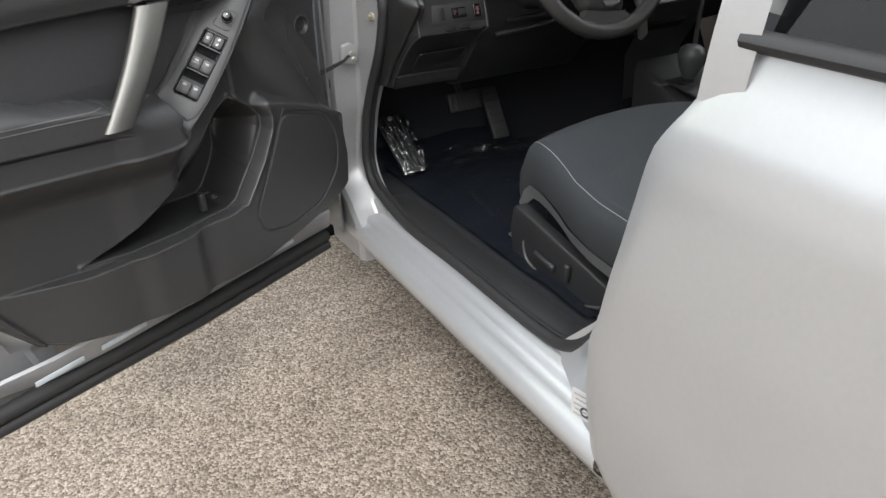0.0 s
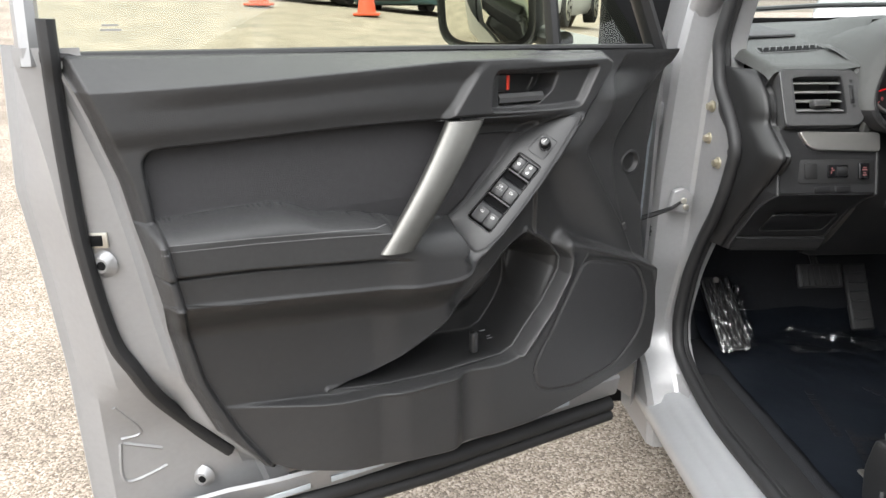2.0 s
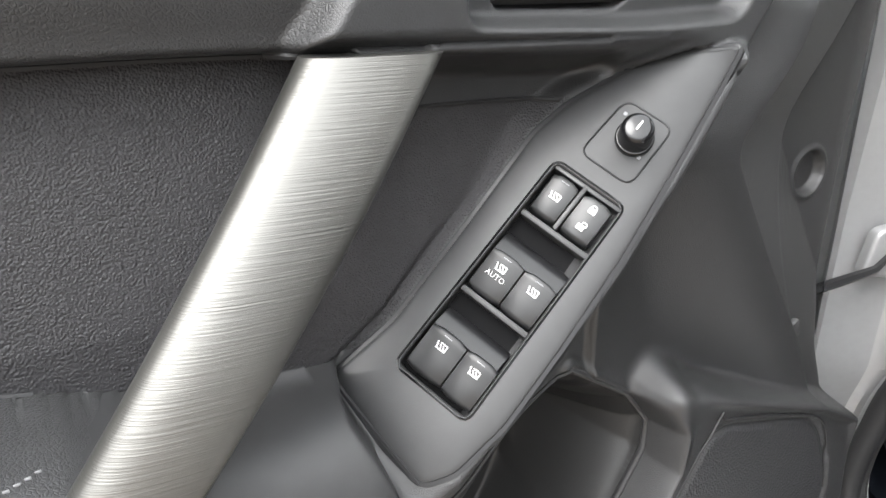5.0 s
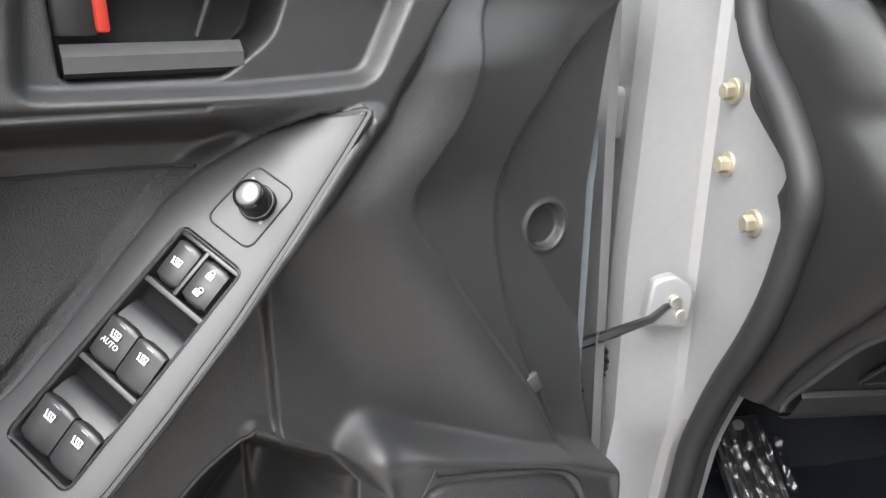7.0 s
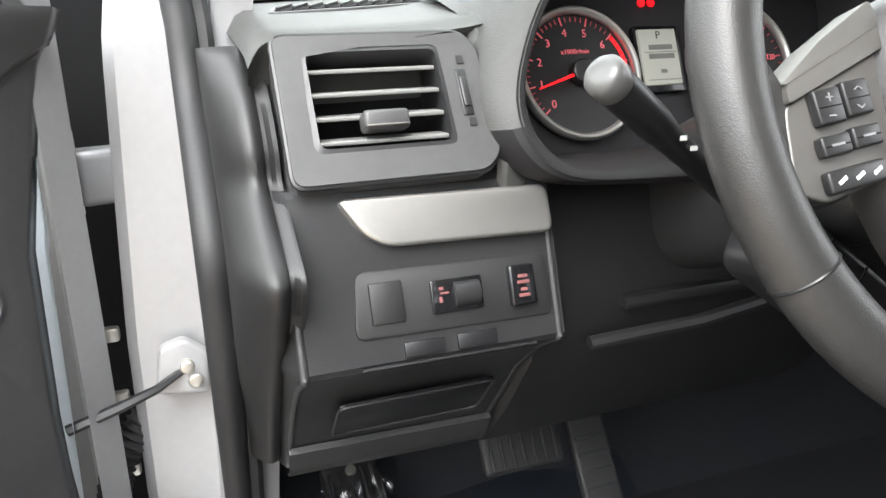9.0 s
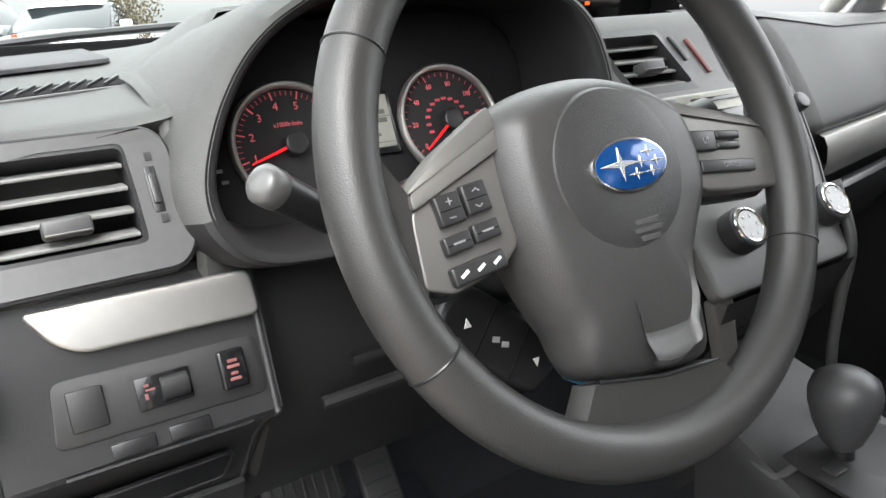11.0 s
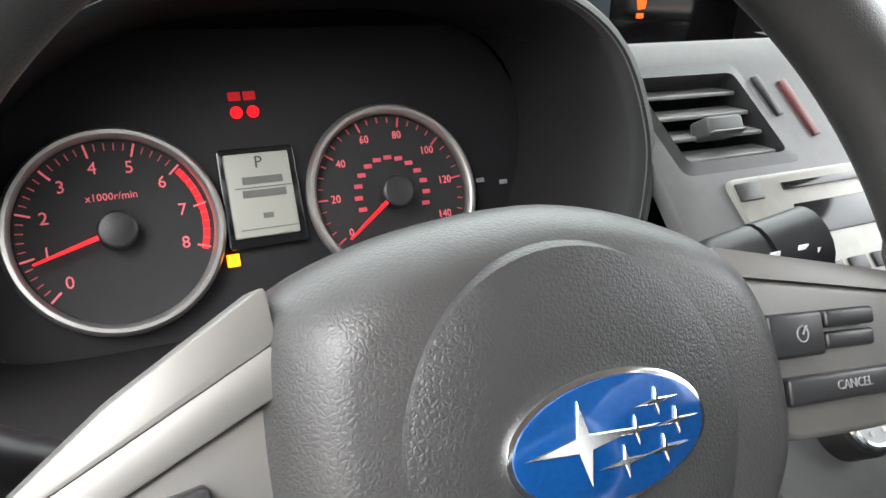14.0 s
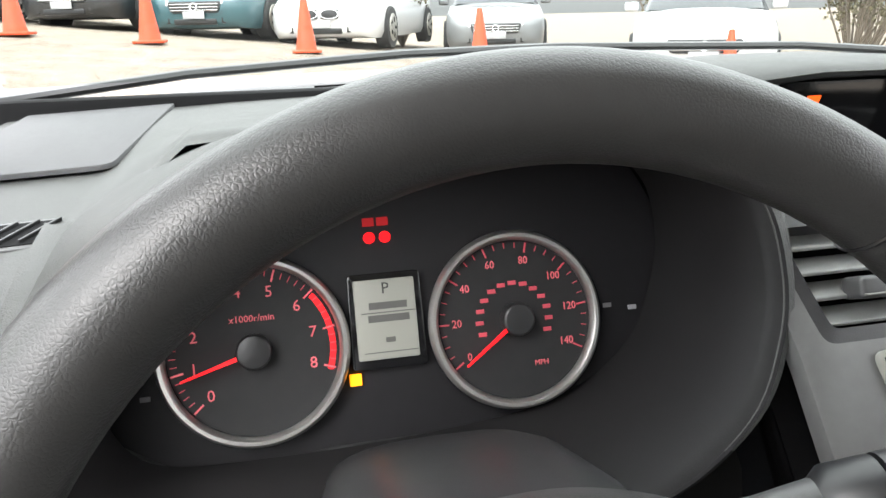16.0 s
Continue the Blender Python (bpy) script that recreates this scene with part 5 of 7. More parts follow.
part("panel_flange", D(loft([[(x, y, z - 0.02 * (x + 0.73)) for y, z in ((0.300, 0.730), (0.296, 0.726), (0.309, 0.705), (0.318, 0.694), (0.330, 0.690))] for x in (-0.736, -0.70, -0.62, -0.556)], closed=False)), PLASTIC, dash, "pale lower edge of the panel")
LM = slab(0.182, 0.90, 0.30)
kl = math.sqrt(1 + 0.09)


def lz(z):
    return (z - 0.90) * kl


b = prism(rounded([(-0.703, lz(0.953)), (-0.556, lz(0.950)), (-0.555, lz(0.918)), (-0.672, lz(0.921)), (-0.688, lz(0.930))], 0.008, 4), -0.012, 0.010, 0.009, 5, m=LM)
part("silver_strip", D(b), STRIP, dash, "satin silver trim strip")
part("strip_shadow", D(rbox(0.168, 0.010, 0.01, 0.002, m=LM @ pose(-0.642, lz(0.960), -0.004))), BLACK, dash)
pad = part("switch_recess", D(prism(rounded([(-0.695, lz(0.908)), (-0.560, lz(0.905)), (-0.560, lz(0.864)), (-0.700, lz(0.866))], 0.008), -0.002, 0.0012, 0.001, m=LM)), LOWER, dash)
part("blank_cover", D(rbox(0.022, 0.027, 0.004, 0.0012, m=LM @ pose(-0.677, lz(0.887), 0.002))), LOWER, pad, "blank switch cover")
dim = part("dimmer", D(rbox(0.036, 0.022, 0.004, 0.001, m=LM @ pose(-0.629, lz(0.886), 0.002))), GLOSS, pad, "instrument light dimmer")
part("dimmer_wheel", D(disc(0.0095, 0.018, 24, 0.001, m=LM @ pose(-0.622, lz(0.886), -0.0005, 0, 90, 0))), HARD, dim)
PINK = glowing("switch_backlight", (0.17, 0.06, 0.06), 0.05)
for dx, dy, w, h in ((-0.640, 0.891, 0.003, 0.002), (-0.638, 0.888, 0.006, 0.0014), (-0.641, 0.884, 0.002, 0.004)):
    part("dimmer_mark", D(rbox(w, h, 0.0006, 0, m=LM @ pose(dx, lz(dy), 0.0042))), PINK, dim)
tc = part("traction_button", D(rbox(0.019, 0.028, 0.007, 0.0022, 3, m=LM @ pose(-0.582, lz(0.886), 0.003))), GLOSS, pad, "black button with a pink skid symbol")
for dy, w in ((0.006, 0.007), (0.002, 0.009), (-0.003, 0.005), (-0.007, 0.008)):
    part("button_mark", D(rbox(w, 0.0022, 0.0006, 0.0002, 1, m=LM @ pose(-0.582, lz(0.886) + dy, 0.0067))), PINK, tc)
for x in (-0.655, -0.618):
    part("blank_slot", D(rbox(0.028, 0.010, 0.003, 0.001, m=LM @ pose(x, lz(0.856), 0.0005))), BLACK, pad)
part("panel_seam", D(tube([(-0.698, 0.1668, 0.8475), (-0.575, 0.1665, 0.8465)], 0.0016, 6)), BLACK, dash)
FM = pose(-0.640, 0.2575, 0.770, 45, 0, 0)
fuse = part("fuse_cover", D(rbox(0.125, 0.004, 0.062, 0.003, m=FM)), BLACK, dash, "recessed fuse box cover")
part("fuse_frame", D(tube([FM @ Vector((x, -0.002, z)) for x, z in rounded([(-0.063, -0.031), (0.063, -0.031), (0.063, 0.031), (-0.063, 0.031)], 0.008)], 0.0016, 8, closed=True)), HARD, fuse)
part("pull_label", D(rbox(0.05, 0.003, 0.012, 0.001, m=pose(-0.68, 0.3215, 0.706, 20, 0, 0))), HARD, dash)
# knee panel and column opening
knee = [(0.26, 0.955), (0.235, 0.93), (0.222, 0.87), (0.235, 0.80), (0.285, 0.735), (0.345, 0.672), (0.36, 0.665), (0.44, 0.68)]
part("knee_panel", D(loft([[(x, y + (0.02 if i == 0 else 0.0), z) for y, z in knee] for i, x in enumerate((-0.556, -0.545, -0.45, -0.33, -0.20, -0.17))], closed=False)), LOWER, dash, "knee panel under the column")
part("knee_slot", D(rbox(0.16, 0.03, 0.012, 0.004, m=pose(-0.39, 0.232, 0.842))), BLACK, dash)
part("knee_lip", D(tube([(-0.50, 0.222, 0.812), (-0.40, 0.214, 0.818), (-0.30, 0.214, 0.83)], 0.006, 8)), HARD, dash)
# instrument hood: from the dial face out over the rim
RIM = [(-0.566, 0.194, 1.012), (-0.553, 0.208, 1.045), (-0.532, 0.222, 1.076), (-0.505, 0.234, 1.103), (-0.470, 0.244, 1.124), (-0.423, 0.252, 1.140), (-0.336, 0.254, 1.146), (-0.272, 0.253, 1.145), (-0.219, 0.247, 1.132), (-0.190, 0.236, 1.106), (-0.184, 0.220, 1.068), (-0.192, 0.206, 1.035), (-0.215, 0.192, 1.0), (-0.27, 0.180, 0.972), (-0.36, 0.174, 0.962), (-0.47, 0.172, 0.960), (-0.535, 0.173, 0.964), (-0.562, 0.181, 0.984)]
rim = np.array(spline(RIM, 96, closed=True))
mid = np.array((-0.375, 0.215, 1.05))


def grown(dx, dz, dy, zup=0.0):
    v = rim - mid
    up = np.clip(v[:, 2] / 0.10, 0, 1)
    out = rim.copy()
    r = np.hypot(v[:, 0], v[:, 2])[:, None]
    out[:, 0] += v[:, 0] / r[:, 0] * dx
    out[:, 2] += v[:, 2] / r[:, 0] * dz + zup * up
    out[:, 1] += dy
    return [tuple(p) for p in out]


hood_rings = ([grown(0.004, 0.004, 0.004), grown(0.006, 0.006, -0.002), grown(0.010, 0.009, -0.006), grown(0.018, 0.014, -0.004), grown(0.030, 0.020, 0.012), grown(0.040, 0.018, 0.045), grown(0.055, 0.004, 0.12), grown(0.060, -0.02, 0.2)])
over, foot = list(range(93, 96)) + list(range(0, 67)), list(range(66, 94))
part("instrument_hood", D(loft([[r[k] for k in over] for r in hood_rings], False)), DECK, dash, "hooded cowl over the instruments")
part("hood_foot", D(loft([[r[k] for k in foot] for r in hood_rings], False)), LINING, dash, "black lower rim under the instruments")
face = [(x, 0.30 + 0.35 * (z - 1.02) + 0.004, z) for x, _, z in (tuple(mid + (p - mid) * np.array((0.94, 1, 0.90 if p[2] > mid[2] else 1.04))) for p in rim)]
part("hood_lining", D(loft([grown(0.0125, 0.0105, -0.0066), grown(0.0055, 0.0055, -0.004), grown(0.002, 0.002, 0.001), grown(-0.002, -0.002, 0.03), [tuple(0.35 * np.array(a) + 0.65 * np.array(b)) for a, b in zip(grown(-0.004, -0.004, 0.05), face)], face], True)), LINING, dash, "black inner lining of the hood")

# centre stack
SK = 0.74
CM = slab(0.236, 1.088, SK)
kc = math.sqrt(1 + SK * SK)


def cz(z):
    return (z - 1.088) * kc


FASCIA = [(-0.178, 1.112), (0.048, 1.113), (0.076, 1.107), (0.093, 1.094), (0.101, 1.070), (0.101, 1.045), (0.094, 1.015), (0.082, 0.980), (0.068, 0.948), (0.052, 0.920), (0.036, 0.892), (0.026, 0.862), (-0.184, 0.862), (-0.180, 0.92), (-0.172, 0.97), (-0.174, 1.03), (-0.1805, 1.07)]
VENTS = ((-0.158, 0.086, -0.016), (0.002, 0.083, 0.004))
VH = cz(1.0885) - cz(1.039)


def vent_hole(x0, w, skew):
    return rounded([(x0 + dx + skew * k, cz(1.039) + y) for dx, y, k in ((-0.003, -0.004, -0.5), (w + 0.003, -0.004, -0.5), (w + 0.003, VH + 0.004, 0.5), (-0.003, VH + 0.004, 0.5))], 0.005)


stack_line = rounded([(x, cz(z)) for x, z in FASCIA], 0.012)
part("centre_fascia", D(pierced(stack_line, [vent_hole(*v) for v in VENTS], -0.012, 0.0, 0.005, CM)), STACK, dash, "satin dark grey centre stack between driver and passenger")
part("vent_backing", D(prism(inset(stack_line, 0.012), -0.062, -0.056, 0, m=CM)), DARK, dash)
side_line = [(x, cz(z)) for x, z in spline(FASCIA[1:12], 40)]
part("stack_side", D(loft([[tuple(CM @ Vector((x, y, h))) for x, y in side_line] for h in (-0.16, -0.006)], False)), HARD, dash)
for x0, w, skew in VENTS:
    outlet(dash, CM @ pose(x0, cz(1.039), -0.0005), w, VH, 4, (0.48 * w, 0.022), skew, "centre air outlet with broad grey slats", -42)
part("fascia_edge", D(tube([CM @ Vector((x - 0.007, cz(z), 0.0)) for x, z in spline([(0.090, 1.092), (0.1005, 1.068), (0.100, 1.045), (0.093, 1.015), (0.081, 0.980), (0.067, 0.948), (0.051, 0.920), (0.036, 0.894)], 40)], 0.0016, 8)), HARD, dash, "fine joint along the centre stack's edge")
hz = part("hazard_strip", D(rbox(0.008, 0.045, 0.003, 0.001, m=CM @ pose(-0.034, cz(1.064), 0.001, 0, 0, 12))), mat("hazard_red", (0.10, 0.02, 0.02), 0.38), dash, "red hazard switch edge")
part("vent_wheel_slot", D(rbox(0.007, 0.032, 0.003, 0.001, m=CM @ pose(-0.058, cz(1.073), 0.0008, 0, 0, 14))), BLACK, dash)
rad = part("radio", D(prism(rounded([(-0.130, cz(1.027)), (0.050, cz(1.027)), (0.040, cz(0.962)), (-0.118, cz(0.962))], 0.008), -0.004, 0.004, 0.0015, m=CM)), mat("radio_grey", (0.30, 0.295, 0.27), 0.35, 0.3), dash, "satin grey car radio")
part("disc_slot", D(rbox(0.095, 0.005, 0.002, 0.0006, m=CM @ pose(-0.040, cz(1.019), 0.0045))), GLOSS, rad)
part("radio_display", D(rbox(0.10, 0.022, 0.002, 0.001, m=CM @ pose(-0.035, cz(1.000), 0.0042))), GLOSS, rad)
part("radio_badge", D(rbox(0.020, 0.012, 0.003, 0.001, m=CM @ pose(-0.116, cz(1.019), 0.004))), HARD, rad)
for i in range(5):
    part("radio_button", D(rbox(0.010, 0.007, 0.003, 0.001, m=CM @ pose(0.036 - 0.003 * i, cz(1.018 - 0.012 * i), 0.0045))), HARD, rad)
for i in range(6):
    part("preset_button", D(rbox(0.016, 0.010, 0.003, 0.001, m=CM @ pose(-0.098 + 0.022 * i, cz(0.972), 0.0045))), HARD, rad)
col = part("button_column", D(prism(rounded([(x, cz(z)) for x, z in ((0.052, 1.022), (0.088, 1.022), (0.062, 0.958), (0.032, 0.958))], 0.004), -0.002, 0.0015, 0.001, m=CM)), PANEL, dash, "column of small satin buttons")
for i in range(5):
    part("column_button", D(rbox(0.020, 0.0115, 0.004, 0.0015, m=CM @ pose(0.066 - 0.0052 * i, cz(1.014 - 0.012 * i), 0.002))), HARD, col)
    part("column_mark", D(rbox(0.006, 0.002, 0.0005, 0, m=CM @ pose(0.066 - 0.0052 * i, cz(1.014 - 0.012 * i), 0.0043))), GREYPRINT, col)
part("volume_knob", D(disc(0.010, 0.016, 28, 0.002, m=CM @ pose(0.070, cz(1.000), 0.008))), HARD, col)
for x in (-0.122, -0.054, 0.018):
    k = part("climate_knob", D(disc(0.0215, 0.022, 36, 0.003, m=CM @ pose(x, cz(0.905), 0.008))), HARD, dash, "black climate knob with a chrome ring")
    part("knob_ring", D(ring(0.0165, 0.0022, 40, 8, m=CM @ pose(x, cz(0.905), 0.019))), CHROME, k)
    part("knob_face", D(disc(0.0155, 0.002, 32, m=CM @ pose(x, cz(0.905), 0.0190))), mat("knob_grey", (0.22, 0.22, 0.22), 0.35, 0.4), k)
    for a in range(6):
        an = math.pi * 2 * a / 6
        part("knob_mark", D(rbox(0.0022, 0.0022, 0.0006, 0, m=CM @ pose(x + 0.010 * math.cos(an), cz(0.905) + 0.010 * math.sin(an), 0.0203))), WHITE, k)
part("lower_fascia", D(loft([[(-0.185 + dx, 0.06, 0.862), (-0.150 + dx, 0.10, 0.80), (-0.135 + dx, 0.16, 0.72), (-0.130 + dx, 0.16, 0.60)] for dx in (0, 0.04, 0.10, 0.16, 0.20)], closed=False)), LOWER, dash)
part("pocket", D(rbox(0.15, 0.04, 0.05, 0.008, m=pose(-0.075, 0.115, 0.815, -40, 0, 0))), DARK, dash)
part("stack_trim", D(prism(rounded([(-0.178, 0.855), (-0.150, 0.855), (-0.138, 0.79), (-0.158, 0.775)], 0.005), -0.006, 0.006, 0.002, m=pose(0, 0.085, 0, 90, 0, 0))), SATIN, dash, "small satin trim beside the centre stack")
part("stack_edge", D(tube(spline([(0.040, 0.10, 0.93), (0.034, 0.075, 0.87), (0.040, 0.085, 0.80), (0.052, 0.095, 0.72), (0.060, 0.08, 0.66)], 20), 0.006, 10)), PANEL, dash, "satin edge of the centre stack")
# hooded display bay on the deck
bay = part("display_bay", D(loft([[(x, y, z) for x, z in rounded([(-0.122, 1.080), (0.092, 1.080), (0.086, 1.160), (-0.118, 1.160)], 0.010)] for y in (0.345, 0.392)], True)), LINING, dash, "black hooded bay of the trip display")
disp = part("display", D(rbox(0.206, 0.006, 0.080, 0.002, m=pose(-0.016, 0.392, 1.121, 6, 0, 0))), GLOSS, dash, "dark glossy trip display")
ORANGE = glowing("orange_glow", (1.0, 0.10, 0.008), 0.45)
part("belt_light", D(prism([(-0.006, 0.005), (0.006, 0.005), (0.004, -0.004), (-0.003, -0.005)], 0, 0.001, 0, m=pose(-0.029, 0.3872, 1.140, 96, 0, 0))), ORANGE, disp, "orange seat belt warning light")
part("belt_light", D(rbox(0.007, 0.001, 0.004, 0, m=pose(-0.030, 0.3872, 1.130, 6, 0, 0))), ORANGE, disp, "orange seat belt warning light")
part("lcd_page", D(rbox(0.056, 0.001, 0.056, 0, m=pose(-0.091, 0.3880, 1.127, 6, 0, 0))), mat("lcd_blue_grey", (0.12, 0.15, 0.17), 0.3), disp, "blue-grey liquid crystal page")
for dz, w in ((0.012, 0.030), (0.000, 0.040), (-0.014, 0.034)):
    part("lcd_row", D(rbox(w, 0.001, 0.003, 0, m=pose(-0.091, 0.3872, 1.127 + dz, 6, 0, 0))), GREYPRINT, disp)
part("bay_roof", D(loft([[(x, y, z + dz) for x, dz in ((-0.165, -0.050), (-0.150, -0.030), (-0.135, -0.012), (-0.118, -0.002), (-0.06, 0.003), (0.03, 0.003), (0.088, -0.002), (0.105, -0.012), (0.122, -0.030), (0.138, -0.050))] for y, z in ((0.352, 1.158), (0.344, 1.160), (0.341, 1.164), (0.346, 1.168), (0.38, 1.172), (0.48, 1.170), (0.60, 1.158), (0.72, 1.140))], False)), DECK, dash, "grey hood over the trip display")
# passenger side
def pad_ring(x):
    """A section of the padded side: a full round fall from the deck to the trim strip."""
    xe = max(x, 0.118)
    y0, z0 = front_edge(xe)
    back = 0.25 * (xe - x)
    ys = 0.155 + 0.20 * (xe - 0.10)
    top = spline([(y0 + 0.05, z0 + 0.010), (y0 + 0.02, z0 + 0.003), (y0 - 0.006, z0 - 0.012), (y0 - 0.30 * (y0 - ys) - 0.006, z0 - 0.042), (ys + 0.022, 1.010), (ys + 0.006, 0.978), (ys + 0.006, 0.968)], 22)
    return [(x, y + back, z) for y, z in list(top) + [(ys + 0.012, 0.964), (ys + 0.012, 0.922), (ys + 0.03, 0.915), (ys + 0.09, 0.82), (ys + 0.16, 0.72), (ys + 0.22, 0.70)]]


part("passenger_pad", D(loft([pad_ring(x) for x in list(np.linspace(0.03, 0.118, 8)) + list(np.linspace(0.125, 0.76, 26))], closed=False)), DECK, dash, "padded passenger side of the dashboard", sharp=60)
part("passenger_strip", D(loft([[(x, 0.155 + 0.2 * (x - 0.1) + dy, z) for dy, z in ((0.010, 0.964), (0.001, 0.961), (-0.004, 0.950), (-0.004, 0.932), (-0.001, 0.922), (0.006, 0.912), (0.016, 0.905))] for x in np.linspace(0.118, 0.755, 16)], closed=False)), STRIP, dash, "satin silver trim strip")
PV = pose(0.655, 0.292, 0.985, 66, 0, 11)
outlet(dash, PV, 0.090, 0.072, 4, (0.044, 0.034), 0.0, "passenger air outlet")
part("glove_box", D(rbox(0.42, 0.02, 0.17, 0.01, m=pose(0.42, 0.285, 0.82, 38, 0, 11))), HARD, dash)

# ---- instrument cluster ----
cluster = thing("instrument_cluster", slab(0.30, 1.02, 0.35) @ pose(-0.385, 0, 0), "instrument cluster with two dials and red needles", "instrument cluster")
kk = math.sqrt(1 + 0.35**2)
# black raised a little: haze of the cluster lens put into the colour
part("face", prism(rounded([(-0.175, -0.075), (0.20, -0.075), (0.21, 0.03), (0.17, 0.115), (-0.10, 0.115), (-0.165, 0.05)], 0.03), -0.014, -0.006, 0.002), mat("hazed_cluster_black", (0.011, 0.0105, 0.012), 0.6, spec=0.3), cluster, "black instrument face, lifted for the glare on its lens")
DIAL = mat("dial_face", (0.018, 0.018, 0.019), 0.6, spec=0.3)
RED = glowing("red_needle", (0.9, 0.004, 0.008), 0.40)
ROSE = glowing("rose_numbers", (0.55, 0.10, 0.12), 0.16)
TICK = glowing("rose_ticks", (0.40, 0.05, 0.07), 0.12)


def dial(x, y, r, low, high, label):
    """Angles in degrees from the right, anticlockwise; low at the first mark."""
    g = part("dial", disc(r, 0.006, 64, m=pose(x, y, -0.004)), DIAL, cluster, label)
    part("dial_ring", ring(r, 0.0034, 80, 10, m=pose(x, y, 0.002), squash=1.4), STRIP, g, "satin silver dial ring")
    part("hub", disc(0.0105, 0.010, 32, 0.002, m=pose(x, y, 0.006)), HARD, g)
    return g


TA, SP = (-0.082, 0.0), (0.083, 0.002)
tach = dial(*TA, 0.0545, 215, -22, "rev counter dial")
speed = dial(*SP, 0.0545, 220, -30, "speedometer dial")


def at(c, r, deg, h=0.0):
    return pose(c[0] + r * math.cos(radians(deg)), c[1] + r * math.sin(radians(deg)), h)


for i in range(9):
    a = 222 - i * 30.0
    part("tick", rbox(0.0075, 0.0011, 0.0006, 0, m=at(TA, 0.0465, a, -0.0006) @ pose(0, 0, 0, 0, 0, a)), ROSE, tach)
    words("number", str(i), 0.0098, ROSE, tach, at(TA, 0.0365, a, -0.0007))
    for j in range(1, 5 if i < 8 else 0):
        aj = a - 6 * j
        part("tick", rbox(0.004, 0.0006, 0.0006, 0, m=at(TA, 0.0475, aj, -0.0006) @ pose(0, 0, 0, 0, 0, aj)), TICK, tach)
bm = field(lambda s, t: (TA[0] + (0.0455 + 0.0035 * t) * math.cos(radians(40 - 60 * s)), TA[1] + (0.0455 + 0.0035 * t) * math.sin(radians(40 - 60 * s)), -0.0005), 24, 1)
part("red_zone", bm, RED, tach, "red band at the high revs")
words("unit", "x1000r/min", 0.0058, ROSE, tach, pose(TA[0], TA[1] + 0.0195, -0.0007))
for i in range(8):
    a = 214 - i * 34.5
    part("tick", rbox(0.0065, 0.0010, 0.0006, 0, m=at(SP, 0.0470, a, -0.0006) @ pose(0, 0, 0, 0, 0, a)), TICK, speed)
    words("number", str(i * 20), 0.0072, ROSE, speed, at(SP, 0.0385, a, -0.0007), wide=0.9)
    for j in range(1, 4 if i < 7 else 0):
        aj = a - 8.6 * j
        part("tick", rbox(0.0035, 0.0006, 0.0006, 0, m=at(SP, 0.0480, aj, -0.0006) @ pose(0, 0, 0, 0, 0, aj)), TICK, speed)
for i in range(13):
    a = 200 - i * 18.5
    part("inner_mark", rbox(0.0052, 0.0026, 0.0006, 0, m=at(SP, 0.0235, a, -0.0007)), TICK, speed)
words("unit", "MPH", 0.0048, ROSE, speed, at(SP, 0.034, -62, -0.0007))
for c, a, g in ((TA, 197, tach), (SP, 216, speed)):
    n = prism([(0.004, -0.0014), (0.0445, -0.0006), (0.0445, 0.0006), (0.004, 0.0014)], 0, 0.0012, 0.0003, 1, m=pose(c[0], c[1], 0.0075, 0, 0, a))
    part("needle", n, RED, g, "red needle")
lcd = part("trip_display", rbox(0.0385, 0.050, 0.004, 0.001, m=pose(-0.0005, 0.011, 0.0)), glowing("pale_lcd", (0.24, 0.24, 0.215), 0.06), cluster, "pale grey trip display")
part("trip_bezel", prism(rounded([(-0.024, -0.020), (0.024, -0.020), (0.023, 0.040), (-0.023, 0.040)], 0.003), -0.006, -0.0008, 0.001), GLOSS, lcd)
INK = mat("lcd_ink", (0.03, 0.03, 0.03), 0.6)
words("gear_letter", "P", 0.010, INK, lcd, pose(0.0, 0.030, 0.0022))
for y, w, h in ((0.0195, 0.024, 0.0055), (0.0115, 0.026, 0.0055), (0.0152, 0.034, 0.0008), (-0.002, 0.006, 0.004), (-0.0095, 0.034, 0.0007)):
    part("lcd_line", rbox(w, h * 0.8, 0.0004, 0, m=pose(0.001, y, 0.0022)), mat("lcd_ink_soft", (0.09, 0.09, 0.085), 0.6), lcd)
WARN = glowing("red_warning", (1.0, 0.001, 0.004), 0.6)
AMBER = glowing("amber_warning", (1.0, 0.30, 0.005), 0.6)
for x in (-0.0062, 0.0038):
    part("warning_light", disc(0.0036, 0.001, 16, m=pose(x, 0.0625, -0.005)), WARN, cluster, "red warning light")
# glowing patches in place of the warning lights' blurred reflection
for x in (-0.007, 0.002):
    part("warning_glow", rbox(0.0075, 0.0055, 0.0008, 0.0003, 1, m=pose(x + 0.001, 0.0725, -0.0055)), glowing("red_light_reflection", (0.40, 0.002, 0.006), 0.10), cluster)
part("fuel_light", rbox(0.0075, 0.0075, 0.001, 0.0004, 1, m=pose(-0.0225, -0.0255, -0.004)), AMBER, cluster, "amber low fuel light")
for x, y in ((-0.150, -0.012), (-0.147, -0.022), (0.150, 0.004), (0.168, 0.001)):
    part("turn_mark", rbox(0.006, 0.003, 0.0006, 0, m=pose(x, y, -0.005)), GREYPRINT, cluster)
part("lower_bezel", tube([(-0.165, -0.052, -0.008), (-0.12, -0.080, -0.008), (-0.04, -0.070, -0.008), (0.03, -0.070, -0.008), (0.13, -0.080, -0.008), (0.19, -0.042, -0.008)], 0.006, 8), HARD, cluster)

